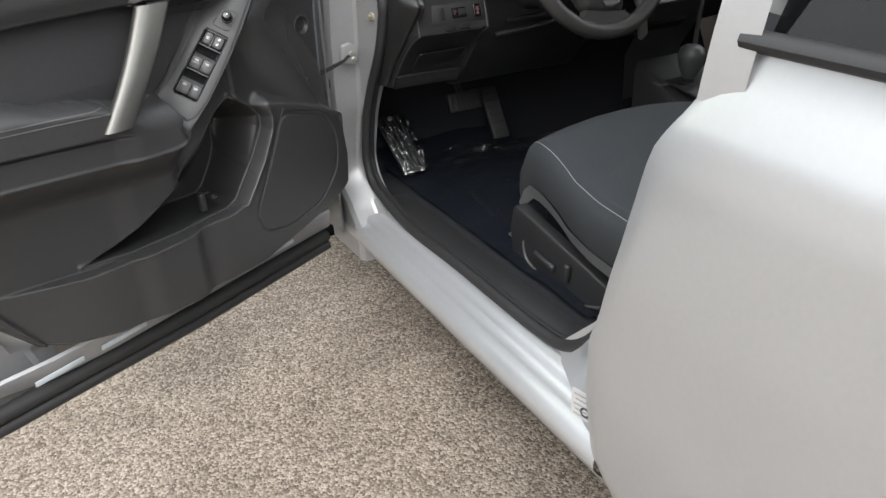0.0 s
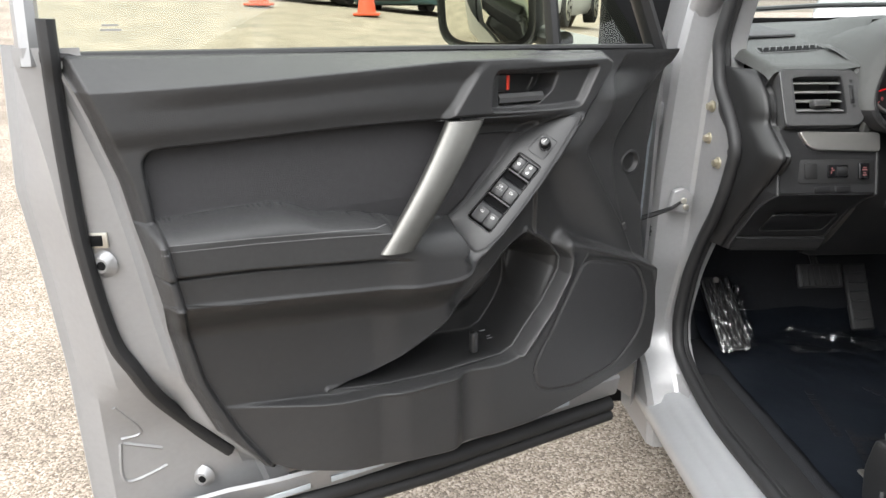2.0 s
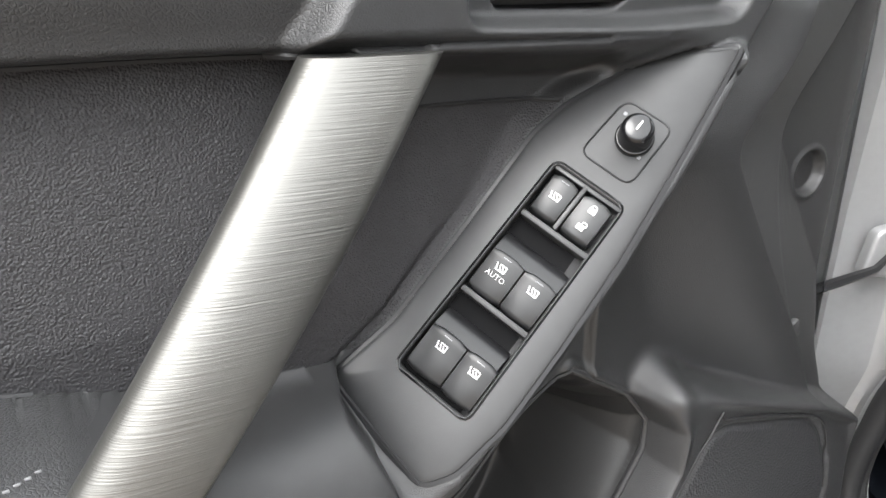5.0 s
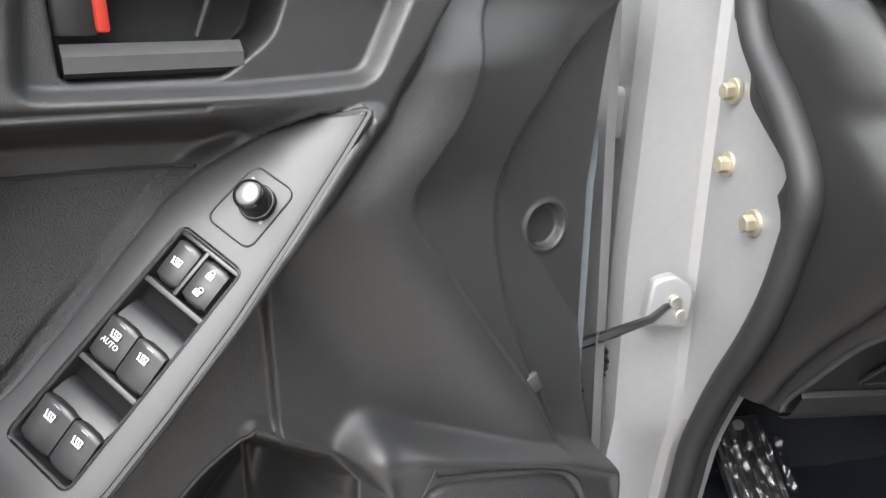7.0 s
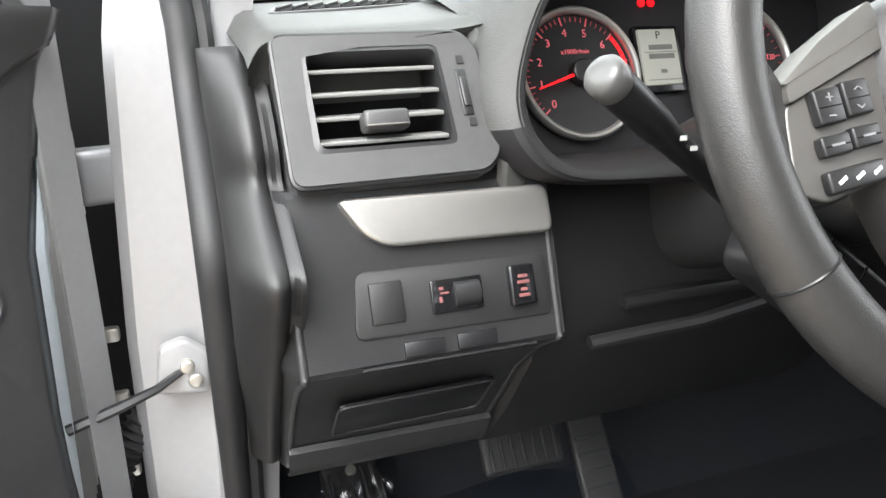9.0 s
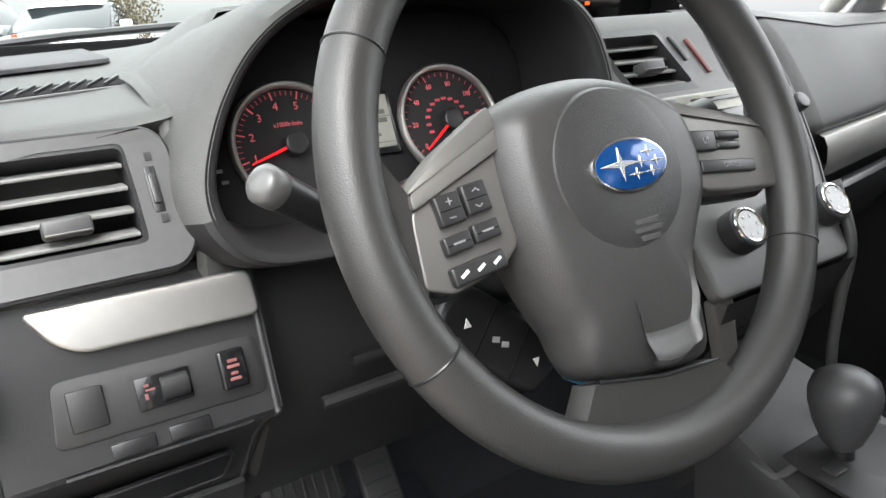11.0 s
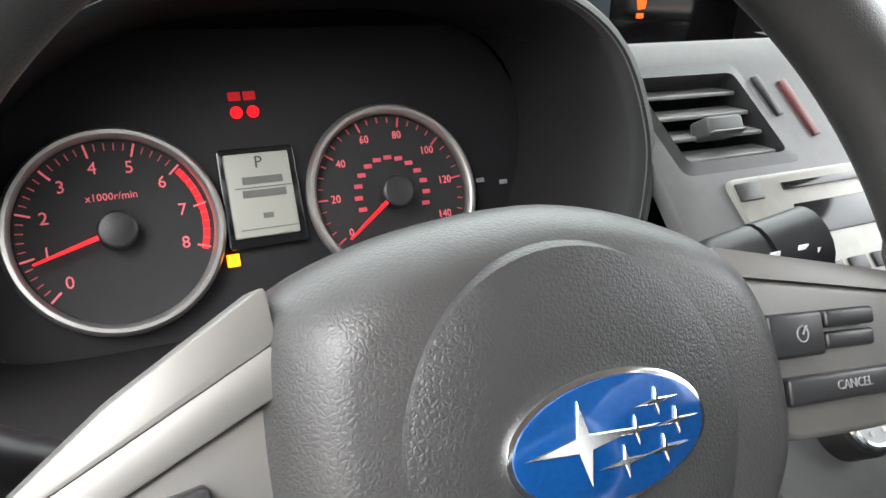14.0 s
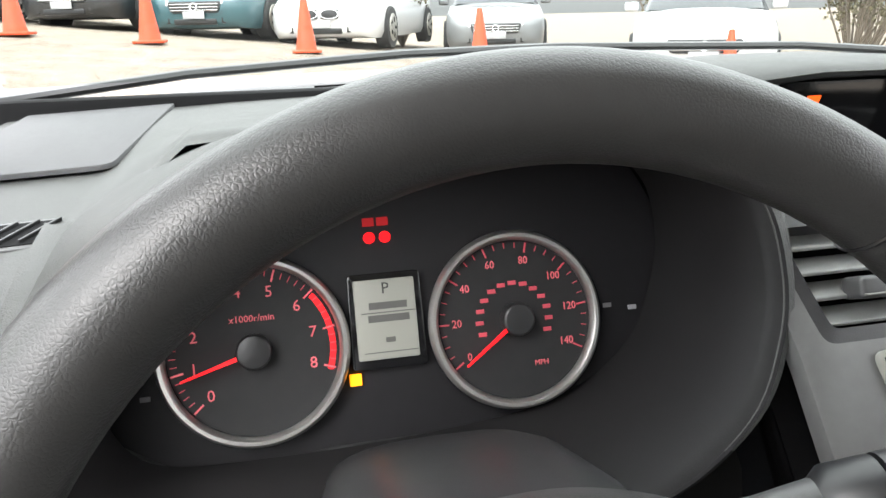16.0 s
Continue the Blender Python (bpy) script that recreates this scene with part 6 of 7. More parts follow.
# ---- steering wheel ----
wheel = thing("steering_wheel", pose(-0.364, 0.0233, 1.0157, 68.9, 0, 0), "black leather steering wheel with silver spokes", "steering wheel")
part("rim", ring(0.181, 0.0175, 120, 20), LEATHER, wheel, "black grained leather rim")
for a in (151, 52, -28, 208):
    part("rim_seam", ring(0.0174, 0.0009, 28, 6, m=pose(0.181 * math.cos(radians(a)), 0.181 * math.sin(radians(a)), 0, 90, 0, a)), BLACK, wheel)
HUB = np.array([(-0.088, 0.026), (-0.079, 0.045), (-0.054, 0.0555), (-0.023, 0.060), (0.006, 0.060), (0.036, 0.053), (0.064, 0.040), (0.079, 0.024), (0.084, -0.004), (0.080, -0.032), (0.064, -0.055), (0.050, -0.078), (0.044, -0.11), (0.041, -0.140), (-0.008, -0.138), (-0.056, -0.126), (-0.066, -0.10), (-0.076, -0.078), (-0.086, -0.045), (-0.090, -0.01)])
hub = np.array(spline(HUB, 80, closed=True))
cen = np.array((-0.006, -0.012))


def hub_ring(k, z, dip=0.0):
    q = cen + (hub - cen) * k
    low = np.clip((-q[:, 1] - 0.06) / 0.08, 0, 1)
    return [(x, y, z - dip * d) for (x, y), d in zip(q, low)]


part("airbag_cover", loft([hub_ring(0.93, -0.040), hub_ring(1.0, -0.030), hub_ring(1.0, -0.014), hub_ring(0.988, -0.0065), hub_ring(0.960, -0.0005), hub_ring(0.915, 0.0055, 0.003), hub_ring(0.865, 0.0105, 0.006), hub_ring(0.815, 0.0140, 0.008), hub_ring(0.75, 0.0158, 0.010), hub_ring(0.55, 0.0176, 0.008), hub_ring(0.30, 0.0186, 0.0), hub_ring(0.05, 0.0190)], True, False, True), AIRBAG, wheel, "grained black airbag cover")
bm = bmesh.new()
loft([[(-0.008 + r * math.cos(2 * math.pi * k / 64), -0.006 + r * 0.985 * math.sin(2 * math.pi * k / 64), z) for k in range(64)] for r, z in ((0.0545, 0.0100), (0.0535, 0.0150), (0.0515, 0.0180), (0.045, 0.0200), (0.030, 0.0213), (0.012, 0.0218))], True, False, True, bm)
part("cover_disc", bm, COVER, wheel, "raised round centre of the airbag cover")
# badge: blue oval with pale star shapes
BM = pose(-0.0050, -0.0060, 0.0216)
def oval(rx, ry, n=56):
    return [(rx * math.cos(2 * math.pi * k / n), ry * math.sin(2 * math.pi * k / n)) for k in range(n)]
badge = part("badge", prism(oval(0.0318, 0.0172), -0.001, 0.0022, 0.001, m=BM), CHROME, wheel, "blue oval badge with silver star shapes")
part("badge_blue", prism(oval(0.0300, 0.0154), 0, 0.0030, 0.0006, m=BM), mat("badge_blue", (0.004, 0.055, 0.21), 0.14, 0.3, coat=0.6, vary=0.25, vary_size=40), badge)
def star(x, y, r, turn, wide=1.6):
    pts = []
    for k in range(8):
        a = math.pi * k / 4
        rr = r * (wide if k % 4 == 0 else 1.0) if k % 2 == 0 else r * 0.27
        pts.append((x + rr * math.cos(a), y + rr * math.sin(a)))
    return prism(pts, 0, 0.0008, 0.0003, 1, m=BM @ pose(0, 0, 0.0029, 0, 0, turn))
part("badge_star", star(-0.0095, 0.0008, 0.0108, 0, 1.65), CHROME, badge)
for x, y, r in ((0.0150, 0.0060, 0.0038), (0.0070, 0.0002, 0.0040), (0.0205, -0.0004, 0.0038), (0.0020, -0.0066, 0.0044), (0.0150, -0.0066, 0.0040)):
    part("badge_star", star(x, y, r, 0, 2.0), CHROME, badge)
# embossed airbag mark, not legible
for y, w in ((-0.041, 0.020), (-0.046, 0.024), (-0.0515, 0.017)):
    part("embossed_mark", rbox(w, 0.0034, 0.0008, 0.0003, 1, m=pose(-0.002, y - 0.001, 0.0206, 5, 0, 0)), mat("emboss", (0.052, 0.051, 0.052), 0.4), wheel)
# spokes
LEFT = [(-0.149, 0.007), (-0.120, 0.0275), (-0.080, 0.0490), (-0.080, 0.030), (-0.080, 0.012), (-0.085, -0.036), (-0.098, -0.046), (-0.134, -0.054), (-0.153, -0.048), (-0.151, -0.015)]
RIGHT = [(0.066, 0.0365), (0.120, 0.0225), (0.152, 0.0140), (0.1655, -0.002), (0.178, -0.036), (0.166, -0.042), (0.120, -0.038), (0.082, -0.033), (0.070, -0.022)]
def facet(outline, p, q, fall, lift=0.0008):
    """A plate whose face falls away from the line p to q."""
    bm = prism(rounded(outline, 0.003), -0.022, 0.001 + lift, 0.0007, 2)
    d = Vector((q[0] - p[0], q[1] - p[1])).normalized()
    for v in bm.verts:
        if v.co.z > -0.02:
            off = (v.co.x - p[0]) * -d.y + (v.co.y - p[1]) * d.x
            v.co.z -= fall * max(0.0, off)
    return bm


LA, LB = (-0.1485, 0.0050), (-0.080, 0.0345)
LC, LD = (-0.1495, -0.0045), (-0.080, 0.0225)
part("spoke", prism(rounded([LC, LD] + LEFT[4:], 0.004), -0.022, -0.0012, 0.002, 3), SATIN, wheel, "satin silver spoke")
part("spoke_ridge", facet([LA, LB, LD, LC], LC, LD, 0.12, 0.0010), SATIN, wheel, "raised satin silver ridge of the spoke")
part("spoke_shoulder", facet([LEFT[0], LEFT[1], LEFT[2], LB, LA], LA, LB, 0.26, -0.0002), SATIN, wheel, "satin silver shoulder of the spoke")
RA, RB = (0.066, 0.0265), (0.160, 0.0045)
part("spoke", prism(rounded([RB] + RIGHT[4:] + [RA], 0.005), -0.022, 0.001, 0.003, 3), SATIN, wheel, "satin silver spoke")
part("spoke_shoulder", facet(RIGHT[:4] + [RB, RA], RA, RB, 0.42), SATIN, wheel, "satin silver shoulder of the spoke")
for outline in (LEFT, RIGHT):
    part("spoke_back", prism(rounded([(x, y - 0.004) for x, y in outline], 0.006), -0.034, -0.020, 0.003), HARD, wheel)
part("thumb_rest", loft([[(-0.172, 0.050, z), (-0.158, 0.026, z), (-0.148, 0.006, z), (-0.150, -0.046, z), (-0.158, -0.070, z), (-0.172, -0.085, z)] for z in (-0.014, -0.002)], True, True, True), LEATHER, wheel)
part("thumb_rest", loft([[(0.176, 0.040, z), (0.166, 0.020, z), (0.174, -0.036, z), (0.168, -0.066, z), (0.178, -0.075, z)] for z in (-0.014, -0.002)], True, True, True), LEATHER, wheel)
BTN = mat("button_black", (0.022, 0.022, 0.023), 0.34)
for x0, x1, y0, y1 in ((-0.1365, -0.1195, -0.0165, 0.0015), (-0.1175, -0.1005, -0.0130, 0.0050), (-0.1375, -0.1190, -0.0320, -0.0215), (-0.1170, -0.0985, -0.0290, -0.0180)):
    bt = part("wheel_button", rbox(x1 - x0, y1 - y0, 0.006, 0.0016, 3, m=pose((x0 + x1) / 2, (y0 + y1) / 2, 0.002, 0, 0, 6)), BTN, wheel, "black steering wheel button")
    mx_, my_ = (x0 + x1) / 2, (y0 + y1) / 2
    if y1 - y0 < 0.015:
        part("button_mark", rbox(0.008, 0.0012, 0.0004, 0, m=pose(mx_, my_, 0.0052, 0, 0, 6)), GREYPRINT, bt)
    elif x0 < -0.13:
        for dx, dy, w, h in ((0, 0.0042, 0.0042, 0.0007), (0, 0.0042, 0.0007, 0.0042), (0, -0.0050, 0.0042, 0.0007)):
            part("button_mark", rbox(w, h, 0.0004, 0, m=pose(mx_ + dx, my_ + dy, 0.0052)), GREYPRINT, bt)
    else:
        for dy, tn in ((0.0042, -35), (-0.0050, 35)):
            for sx in (-1, 1):
                part("button_mark", rbox(0.0030, 0.0007, 0.0004, 0, m=pose(mx_ + sx * 0.0012, my_ + dy, 0.0052, 0, 0, sx * tn)), GREYPRINT, bt)
    part("button_gap", rbox(x1 - x0 - 0.003, 0.0006, 0.0004, 0, m=pose(mx_, my_ - 0.0004, 0.0051, 0, 0, 6)), DARK, bt)
ph = part("phone_buttons", rbox(0.038, 0.0115, 0.006, 0.002, 3, m=pose(-0.1185, -0.0430, 0.0018, 0, 0, 7)), BTN, wheel, "row of black telephone buttons")
for x, y in ((-0.130, -0.0445), (-0.1185, -0.043), (-0.107, -0.0415)):
    part("button_mark", rbox(0.006, 0.0018, 0.0005, 0, m=pose(x, y, 0.005, 0, 0, 30)), WHITE, ph)
for cx, cy, w, h, t in ((0.0893, 0.0020, 0.0262, 0.0150, 0.006), (0.1165, 0.0033, 0.0248, 0.0062, 0.006), (0.1160, -0.0042, 0.0245, 0.0060, 0.004), (0.1090, -0.0190, 0.0575, 0.0095, 0.006)):
    bt = part("wheel_button", rbox(w, h, t, 0.0016, 3, m=pose(cx, cy, 0.002, 0, 0, -6.5)), BTN, wheel, "black steering wheel button")
    if w > 0.05:
        words("cancel_mark", "CANCEL", 0.0046, GREYPRINT, bt, pose(cx + 0.002, cy, 0.0052, 0, 0, -6.5))
    elif h > 0.01:
        part("cruise_mark", ring(0.0026, 0.00035, 20, 5, m=pose(cx + 0.002, cy, 0.0051)), GREYPRINT, bt)
        part("cruise_needle", rbox(0.0036, 0.0006, 0.0004, 0, m=pose(cx + 0.0032, cy + 0.0012, 0.0052, 0, 0, 45)), GREYPRINT, bt)
# lower spoke
def scoop(s, t):
    """The hollow of the lower spoke: shallow at its top, closed below by a lit lip."""
    y = -0.068 - 0.064 * t
    xl, xr = -0.0255 + 0.004 * t, 0.033 - 0.013 * t + 0.004 * math.sin(3.14 * t)
    x = xl + (xr - xl) * s
    y = y + 0.006 * t * t * (4 * (s - 0.45) ** 2) - 0.05 * (x - xl) * t * 0.5
    side = max(math.exp(-(s / 0.06) ** 2), math.exp(-((1 - s) / 0.07) ** 2)) * min(1, t * 2.2)
    lip = float(smooth(0.70, 0.93, np.array(t))) * (1 - float(smooth(0.95, 1.0, np.array(t))) * 0.6)
    return (x, y, 0.0165 - 0.0085 * t + 0.0030 * side + 0.0050 * lip - 0.0035 * math.sin(3.14 * min(1, t * 1.3)) * (1 - side))


part("lower_inlay", field(scoop, 40, 40), PANEL, wheel, "hollow grey inlay of the lower spoke")
part("lower_grip", loft([[(-0.062 - g, -0.128, z), (0.0, -0.139, z + 0.002), (0.044 + g, -0.143, z), (0.075 + g, -0.168, z - 0.004), (0.0, -0.182, z - 0.002), (-0.085 - g, -0.163, z - 0.004)] for z, g in ((-0.018, 0), (-0.008, 0.003), (0.004, 0.0))], True, True, True), LEATHER, wheel)
part("lower_seam", tube([(-0.060, -0.127, 0.005), (-0.01, -0.1375, 0.0075), (0.043, -0.1425, 0.005)], 0.0012, 6), BLACK, wheel)

# ---- column, stalks and pod ----
column = thing("steering_column", pose(-0.364, 0.15, 0.98), "black steering column cover with two stalks", "steering column")
def CO(bm):
    bm.transform(Matrix.Translation((0.364, -0.15, -0.98)))
    return bm
rings = []
for y, zc, w, h in ((0.050, 0.985, 0.055, 0.050), (0.075, 0.975, 0.066, 0.060), (0.14, 0.955, 0.072, 0.066), (0.22, 0.925, 0.076, 0.066), (0.26, 0.91, 0.076, 0.06)):
    rings.append([(-0.364 + w * (abs(math.cos(a)) ** 0.6) * math.copysign(1, math.cos(a)), y, zc + h * (abs(math.sin(a)) ** 0.6) * math.copysign(1, math.sin(a))) for a in (2 * math.pi * k / 32 for k in range(32))])
part("column_cover", CO(loft(rings, True, True, True)), HARD, column, "black column cover")
for sx, tip, root, nm in ((-1, (-0.562, 0.100, 1.023), (-0.425, 0.150, 0.930), "indicator"), (1, (-0.180, 0.090, 1.0205), (-0.318, 0.122, 0.990), "wiper")):
    a, b = np.array(root), np.array(tip)
    if sx < 0:
        st = part("stalk", CO(tube([a, a + 0.45 * (b - a), a + 0.66 * (b - a)], [0.008, 0.0085, 0.0100], 16)), BLACK, column, "black indicator stalk")
        part("stalk_grip", CO(tube([a + 0.64 * (b - a), a + 0.70 * (b - a), b - 0.03 * (b - a), b + 0.02 * (b - a), b + 0.05 * (b - a)], [0.0100, 0.0112, 0.0122, 0.0118, 0.0095], 20)), BLACK, st)
        # lighter than the stalk: the sky's sheen on its end, put into the colour
        part("stalk_tip", CO(tube([b - 0.03 * (b - a), b - 0.02 * (b - a), b + 0.045 * (b - a), b + 0.062 * (b - a), b + 0.070 * (b - a)], [0.0115, 0.0128, 0.0126, 0.0105, 0.0060], 24)), mat("stalk_sky_sheen", (0.075, 0.075, 0.074), 0.3), st, "end cap of the stalk, greyed for the sky it reflects")
        for k in (0.5, 0.58):
            p = a + k * (b - a)
            part("stalk_mark", CO(rbox(0.005, 0.0006, 0.003, 0, m=pose(p[0], p[1] - 0.0112, p[2] + 0.003))), WHITE, st)
    else:
        st = part("stalk", CO(tube([a, a + 0.45 * (b - a), a + 0.62 * (b - a)], [0.008, 0.009, 0.012], 16)), PANEL, column, "grey wiper stalk with black collars")
        part("stalk_grip", CO(tube([a + 0.62 * (b - a), a + 0.66 * (b - a), a + 0.80 * (b - a)], [0.012, 0.0165, 0.0170], 20)), BLACK, st)
        part("stalk_collar", CO(tube([a + 0.815 * (b - a), b, b + 0.02 * (b - a)], [0.0172, 0.0178, 0.012], 20)), BLACK, st)
        for k, dz in ((0.70, 0.006), (0.76, 0.009), (0.86, 0.008), (0.93, 0.004), (0.88, -0.003), (0.94, -0.006)):
            p = a + k * (b - a)
            part("stalk_mark", CO(rbox(0.006, 0.0006, 0.0022, 0, m=pose(p[0], p[1] - 0.0168, p[2] + dz))), WHITE, st)
podm = pose(-0.430, 0.066, 0.898, 82, 0, 0) @ pose(0, 0, 0, 0, 0, -38)
pod = part("control_pod", CO(prism(rounded([(-0.050, -0.022), (0.050, -0.022), (0.056, 0.004), (0.050, 0.024), (-0.040, 0.026), (-0.056, 0.008)], 0.012), -0.03, 0.006, 0.006, 3, m=podm)), BLACK, column, "black remote control pod with arrow keys")
for x in (-0.016, 0.018):
    part("pod_gap", CO(rbox(0.0012, 0.044, 0.001, 0, m=podm @ pose(x, 0.0, 0.0062))), DARK, pod)
for x, flip in ((-0.032, 1), (0.035, -1)):
    part("pod_arrow", CO(prism([(-0.003, -0.0025), (0.003, -0.0025), (0.0, 0.004)], 0, 0.0006, 0, m=podm @ pose(x, 0, 0.0062, 0, 0, 38 if flip > 0 else 218))), WHITE, pod)
for x in (-0.005, 0.004):
    part("pod_mark", CO(rbox(0.006, 0.004, 0.0006, 0, m=podm @ pose(x, 0, 0.0062, 0, 0, 20))), GREYPRINT, pod)
part("key_tag", CO(rbox(0.026, 0.003, 0.016, 0.002, m=pose(-0.366, 0.055, 0.858, 0, 32, 0))), mat("blue_tag", (0.05, 0.26, 0.50), 0.5), column, "small blue key tag")
part("key_card", CO(rbox(0.022, 0.003, 0.018, 0.002, m=pose(-0.349, 0.058, 0.848, 0, 32, 0))), mat("tan_tag", (0.30, 0.25, 0.18), 0.6), column, "small tan key tag")
part("key_fob", CO(rbox(0.028, 0.012, 0.042, 0.005, 3, m=pose(-0.342, 0.062, 0.828, 0, 32, 0))), BLACK, column, "black key fob")
part("key_ring", CO(ring(0.012, 0.0012, 24, 6, m=pose(-0.360, 0.062, 0.872, 80, 0, 0))), STEEL, column)

# ---- driver's seat ----
seat = thing("driver_seat", pose(-0.36, -0.3, 0.36), "dark grey cloth driver's seat with pale stitching", "car seat")
def ST(bm):
    bm.transform(Matrix.Translation((0.36, 0.3, -0.36)))
    return bm
SEATCLOTH = mat("seat_cloth", (0.019, 0.022, 0.026), 0.85, grain=0.5, grain_size=1200, vary=0.15)


def cushion(s):
    """A section of the cushion at s from front to back."""
    y = -0.045 - 0.50 * s
    top = 0.640 - 0.040 * s + 0.018 * math.sin(math.pi * min(1, s * 2.2)) * (s < 0.45)
    drop = 0.055 * (1 - min(1, s / 0.12)) ** 2
    half = 0.240 + 0.055 * min(1, s * 1.6)
    pts = []
    for x, z in ((-1.0, -0.095), (-1.03, -0.06), (-1.03, -0.020), (-0.985, 0.006), (-0.90, 0.012), (-0.74, 0.020), (-0.60, 0.026), (-0.3, 0.034), (0.0, 0.036), (0.3, 0.034), (0.6, 0.026), (0.74, 0.020), (0.90, 0.012), (0.985, 0.006), (1.03, -0.020), (1.03, -0.06), (1.0, -0.095)):
        pts.append((-0.36 + half * x, y, top + z - drop))
    return pts


part("cushion", ST(loft([[(x * 0.97 - 0.011, y + 0.006, z - 0.02) for x, y, z in cushion(0.0)]] + [cushion(k / 24) for k in range(25)], closed=False)), SEATCLOTH, seat, "dark cloth seat cushion", sharp=60)
for off in (0.0, 0.012):
    path = [(x, y, z) for x, y, z in (cushion(k / 20)[3] for k in range(1, 21))]
    part("seat_stitching", ST(tube([(x + 0.004 + off * 1.6, y, z + 0.0015 + off * 0.25) for x, y, z in path], 0.0011, 5)), STITCH, seat, "pale seat stitching")
front = [cushion(0.02)[k] for k in range(1, 16)]
part("front_seam", ST(tube([(x, y - 0.012, z - 0.004) for x, y, z in front[2:-2]], 0.0016, 5)), BLACK, seat)
def side_face(s, t):
    a = cushion(s)[0]
    b = (a[0] + 0.01, a[1], a[2] - 0.03)
    return (a[0] - 0.004 + 0.012 * t, a[1] + 0.005 * (1 - s), a[2] + 0.002 - 0.035 * t)
part("side_rail", ST(field(side_face, 20, 4)), mat("rail_grey", (0.11, 0.11, 0.115), 0.45), seat, "grey plastic rail under the cushion")
bm = bmesh.new()
shield = [(-0.055, 0.500), (-0.040, 0.43), (-0.055, 0.355), (-0.42, 0.345), (-0.52, 0.38), (-0.52, 0.425), (-0.40, 0.438)]
b = prism(rounded(shield, 0.02), -0.01, 0.018, 0.006, 3, m=Matrix(((0, 0, -1, -0.612), (1, 0, 0, 0), (0, 1, 0, 0), (0, 0, 0, 1))))
sh = part("side_shield", ST(b), HARD, seat, "dark plastic side shield")
part("seat_switch", ST(rbox(0.014, 0.075, 0.016, 0.006, 3, m=pose(-0.637, -0.185, 0.413, 6, 0, 0))), HARD, sh, "seat position switch")
part("seat_switch", ST(rbox(0.014, 0.018, 0.045, 0.006, 3, m=pose(-0.637, -0.265, 0.420, 6, 0, 0))), HARD, sh, "backrest switch")
part("shield_rim", ST(tube(spline([(-0.633, -0.10, 0.425), (-0.636, -0.12, 0.385), (-0.636, -0.20, 0.368), (-0.636, -0.30, 0.365), (-0.633, -0.37, 0.39)], 30), 0.0035, 8)), PANEL, sh)
for y in (-0.03, -0.33):
    rl = part("seat_rail", ST(rbox(0.03, 0.10, 0.03, 0.004, m=pose(-0.58, y, 0.368))), STEEL if y > -0.1 else BLACK, seat)
def back(s):
    y = -0.52 - 0.20 * s
    z = 0.56 + 0.62 * s
    w = 0.25 - 0.05 * s * s
    return [(-0.36 + w * c * (1.0 if abs(c) < 0.99 else 1.0), y + d, z) for c, d in ((-1, -0.08), (-1.05, 0.0), (-0.98, 0.055), (-0.8, 0.06), (-0.6, 0.02), (0, 0.01), (0.6, 0.02), (0.8, 0.06), (0.98, 0.055), (1.05, 0.0), (1, -0.08))]
part("backrest", ST(loft([back(k / 12) for k in range(13)], True, True, True)), SEATCLOTH, seat, "dark cloth backrest")
part("base", ST(rbox(0.40, 0.46, 0.12, 0.02, m=pose(-0.36, -0.30, 0.43))), BLACK, seat)

pseat = copy_thing(seat, pose(0.37, -0.3, 0.36))
tagged(pseat, "dark grey cloth passenger seat", "car seat")
pseat.name = "passenger_seat"

# ---- footwell: mat cover, foot rest, pedals ----
FILM = mat("mat_film", (0.008, 0.010, 0.014), 0.34, spec=0.3, vary=0.3, vary_size=6, grain=0.5, grain_size=30, kind="noise")
fbump = [n for n in FILM.node_tree.nodes if n.type == "BUMP"][0]
fbump.inputs["Distance"].default_value = 0.003
cover = thing("floor_mat_cover", pose(-0.43, 0.05, 0.37), "dark plastic protective sheet over the floor mat", "floor mat")
rng = np.random.RandomState(3)
def sheet(s, t):
    x, y = -0.23 + 0.46 * s, -0.42 + 1.06 * t
    lift = 0.10 * max(0, (t - 0.88) / 0.12) ** 1.3
    rough = 0.006 * noise.noise(Vector((x * 9, y * 9, 0))) + 0.012 * max(0, t - 0.55) * noise.noise(Vector((x * 24, y * 24, 3)))
    return (x, y, 0.008 + lift + rough)
part("sheet", field(sheet, 60, 100), FILM, cover, "dark glossy protective sheet")
PRINT = mat("film_print", (0.008, 0.008, 0.010), 0.5)
for i, (x, y, a, w) in enumerate(((-0.12, 0.16, 80, 0.16), (-0.13, 0.0, 75, 0.18), (0.0, 0.07, 5, 0.20), (0.0, 0.045, 5, 0.18), (0.07, 0.18, -60, 0.16), (0.10, -0.12, 5, 0.14), (0.10, -0.145, 5, 0.12), (-0.05, -0.14, 70, 0.18))):
    for k in range(9):
        dx = (k / 8 - 0.5) * w
        px, py = x + dx * math.cos(radians(a)), y + dx * math.sin(radians(a))
        z = sheet((px + 0.23) / 0.46, (py + 0.42) / 1.06)[2]
        part("printed_bar", rbox(w / 11, 0.013, 0.0008, 0, m=pose(px, py, z + 0.0016, 0, 0, a)), PRINT, cover)
WRAP = glass("clear_wrap", (0.95, 0.95, 0.95), 0.24, 0.09)
wrap = thing("plastic_wrap", pose(-0.37, 0.50, 0.385), "crumpled clear plastic wrap on the mat", "plastic wrap")
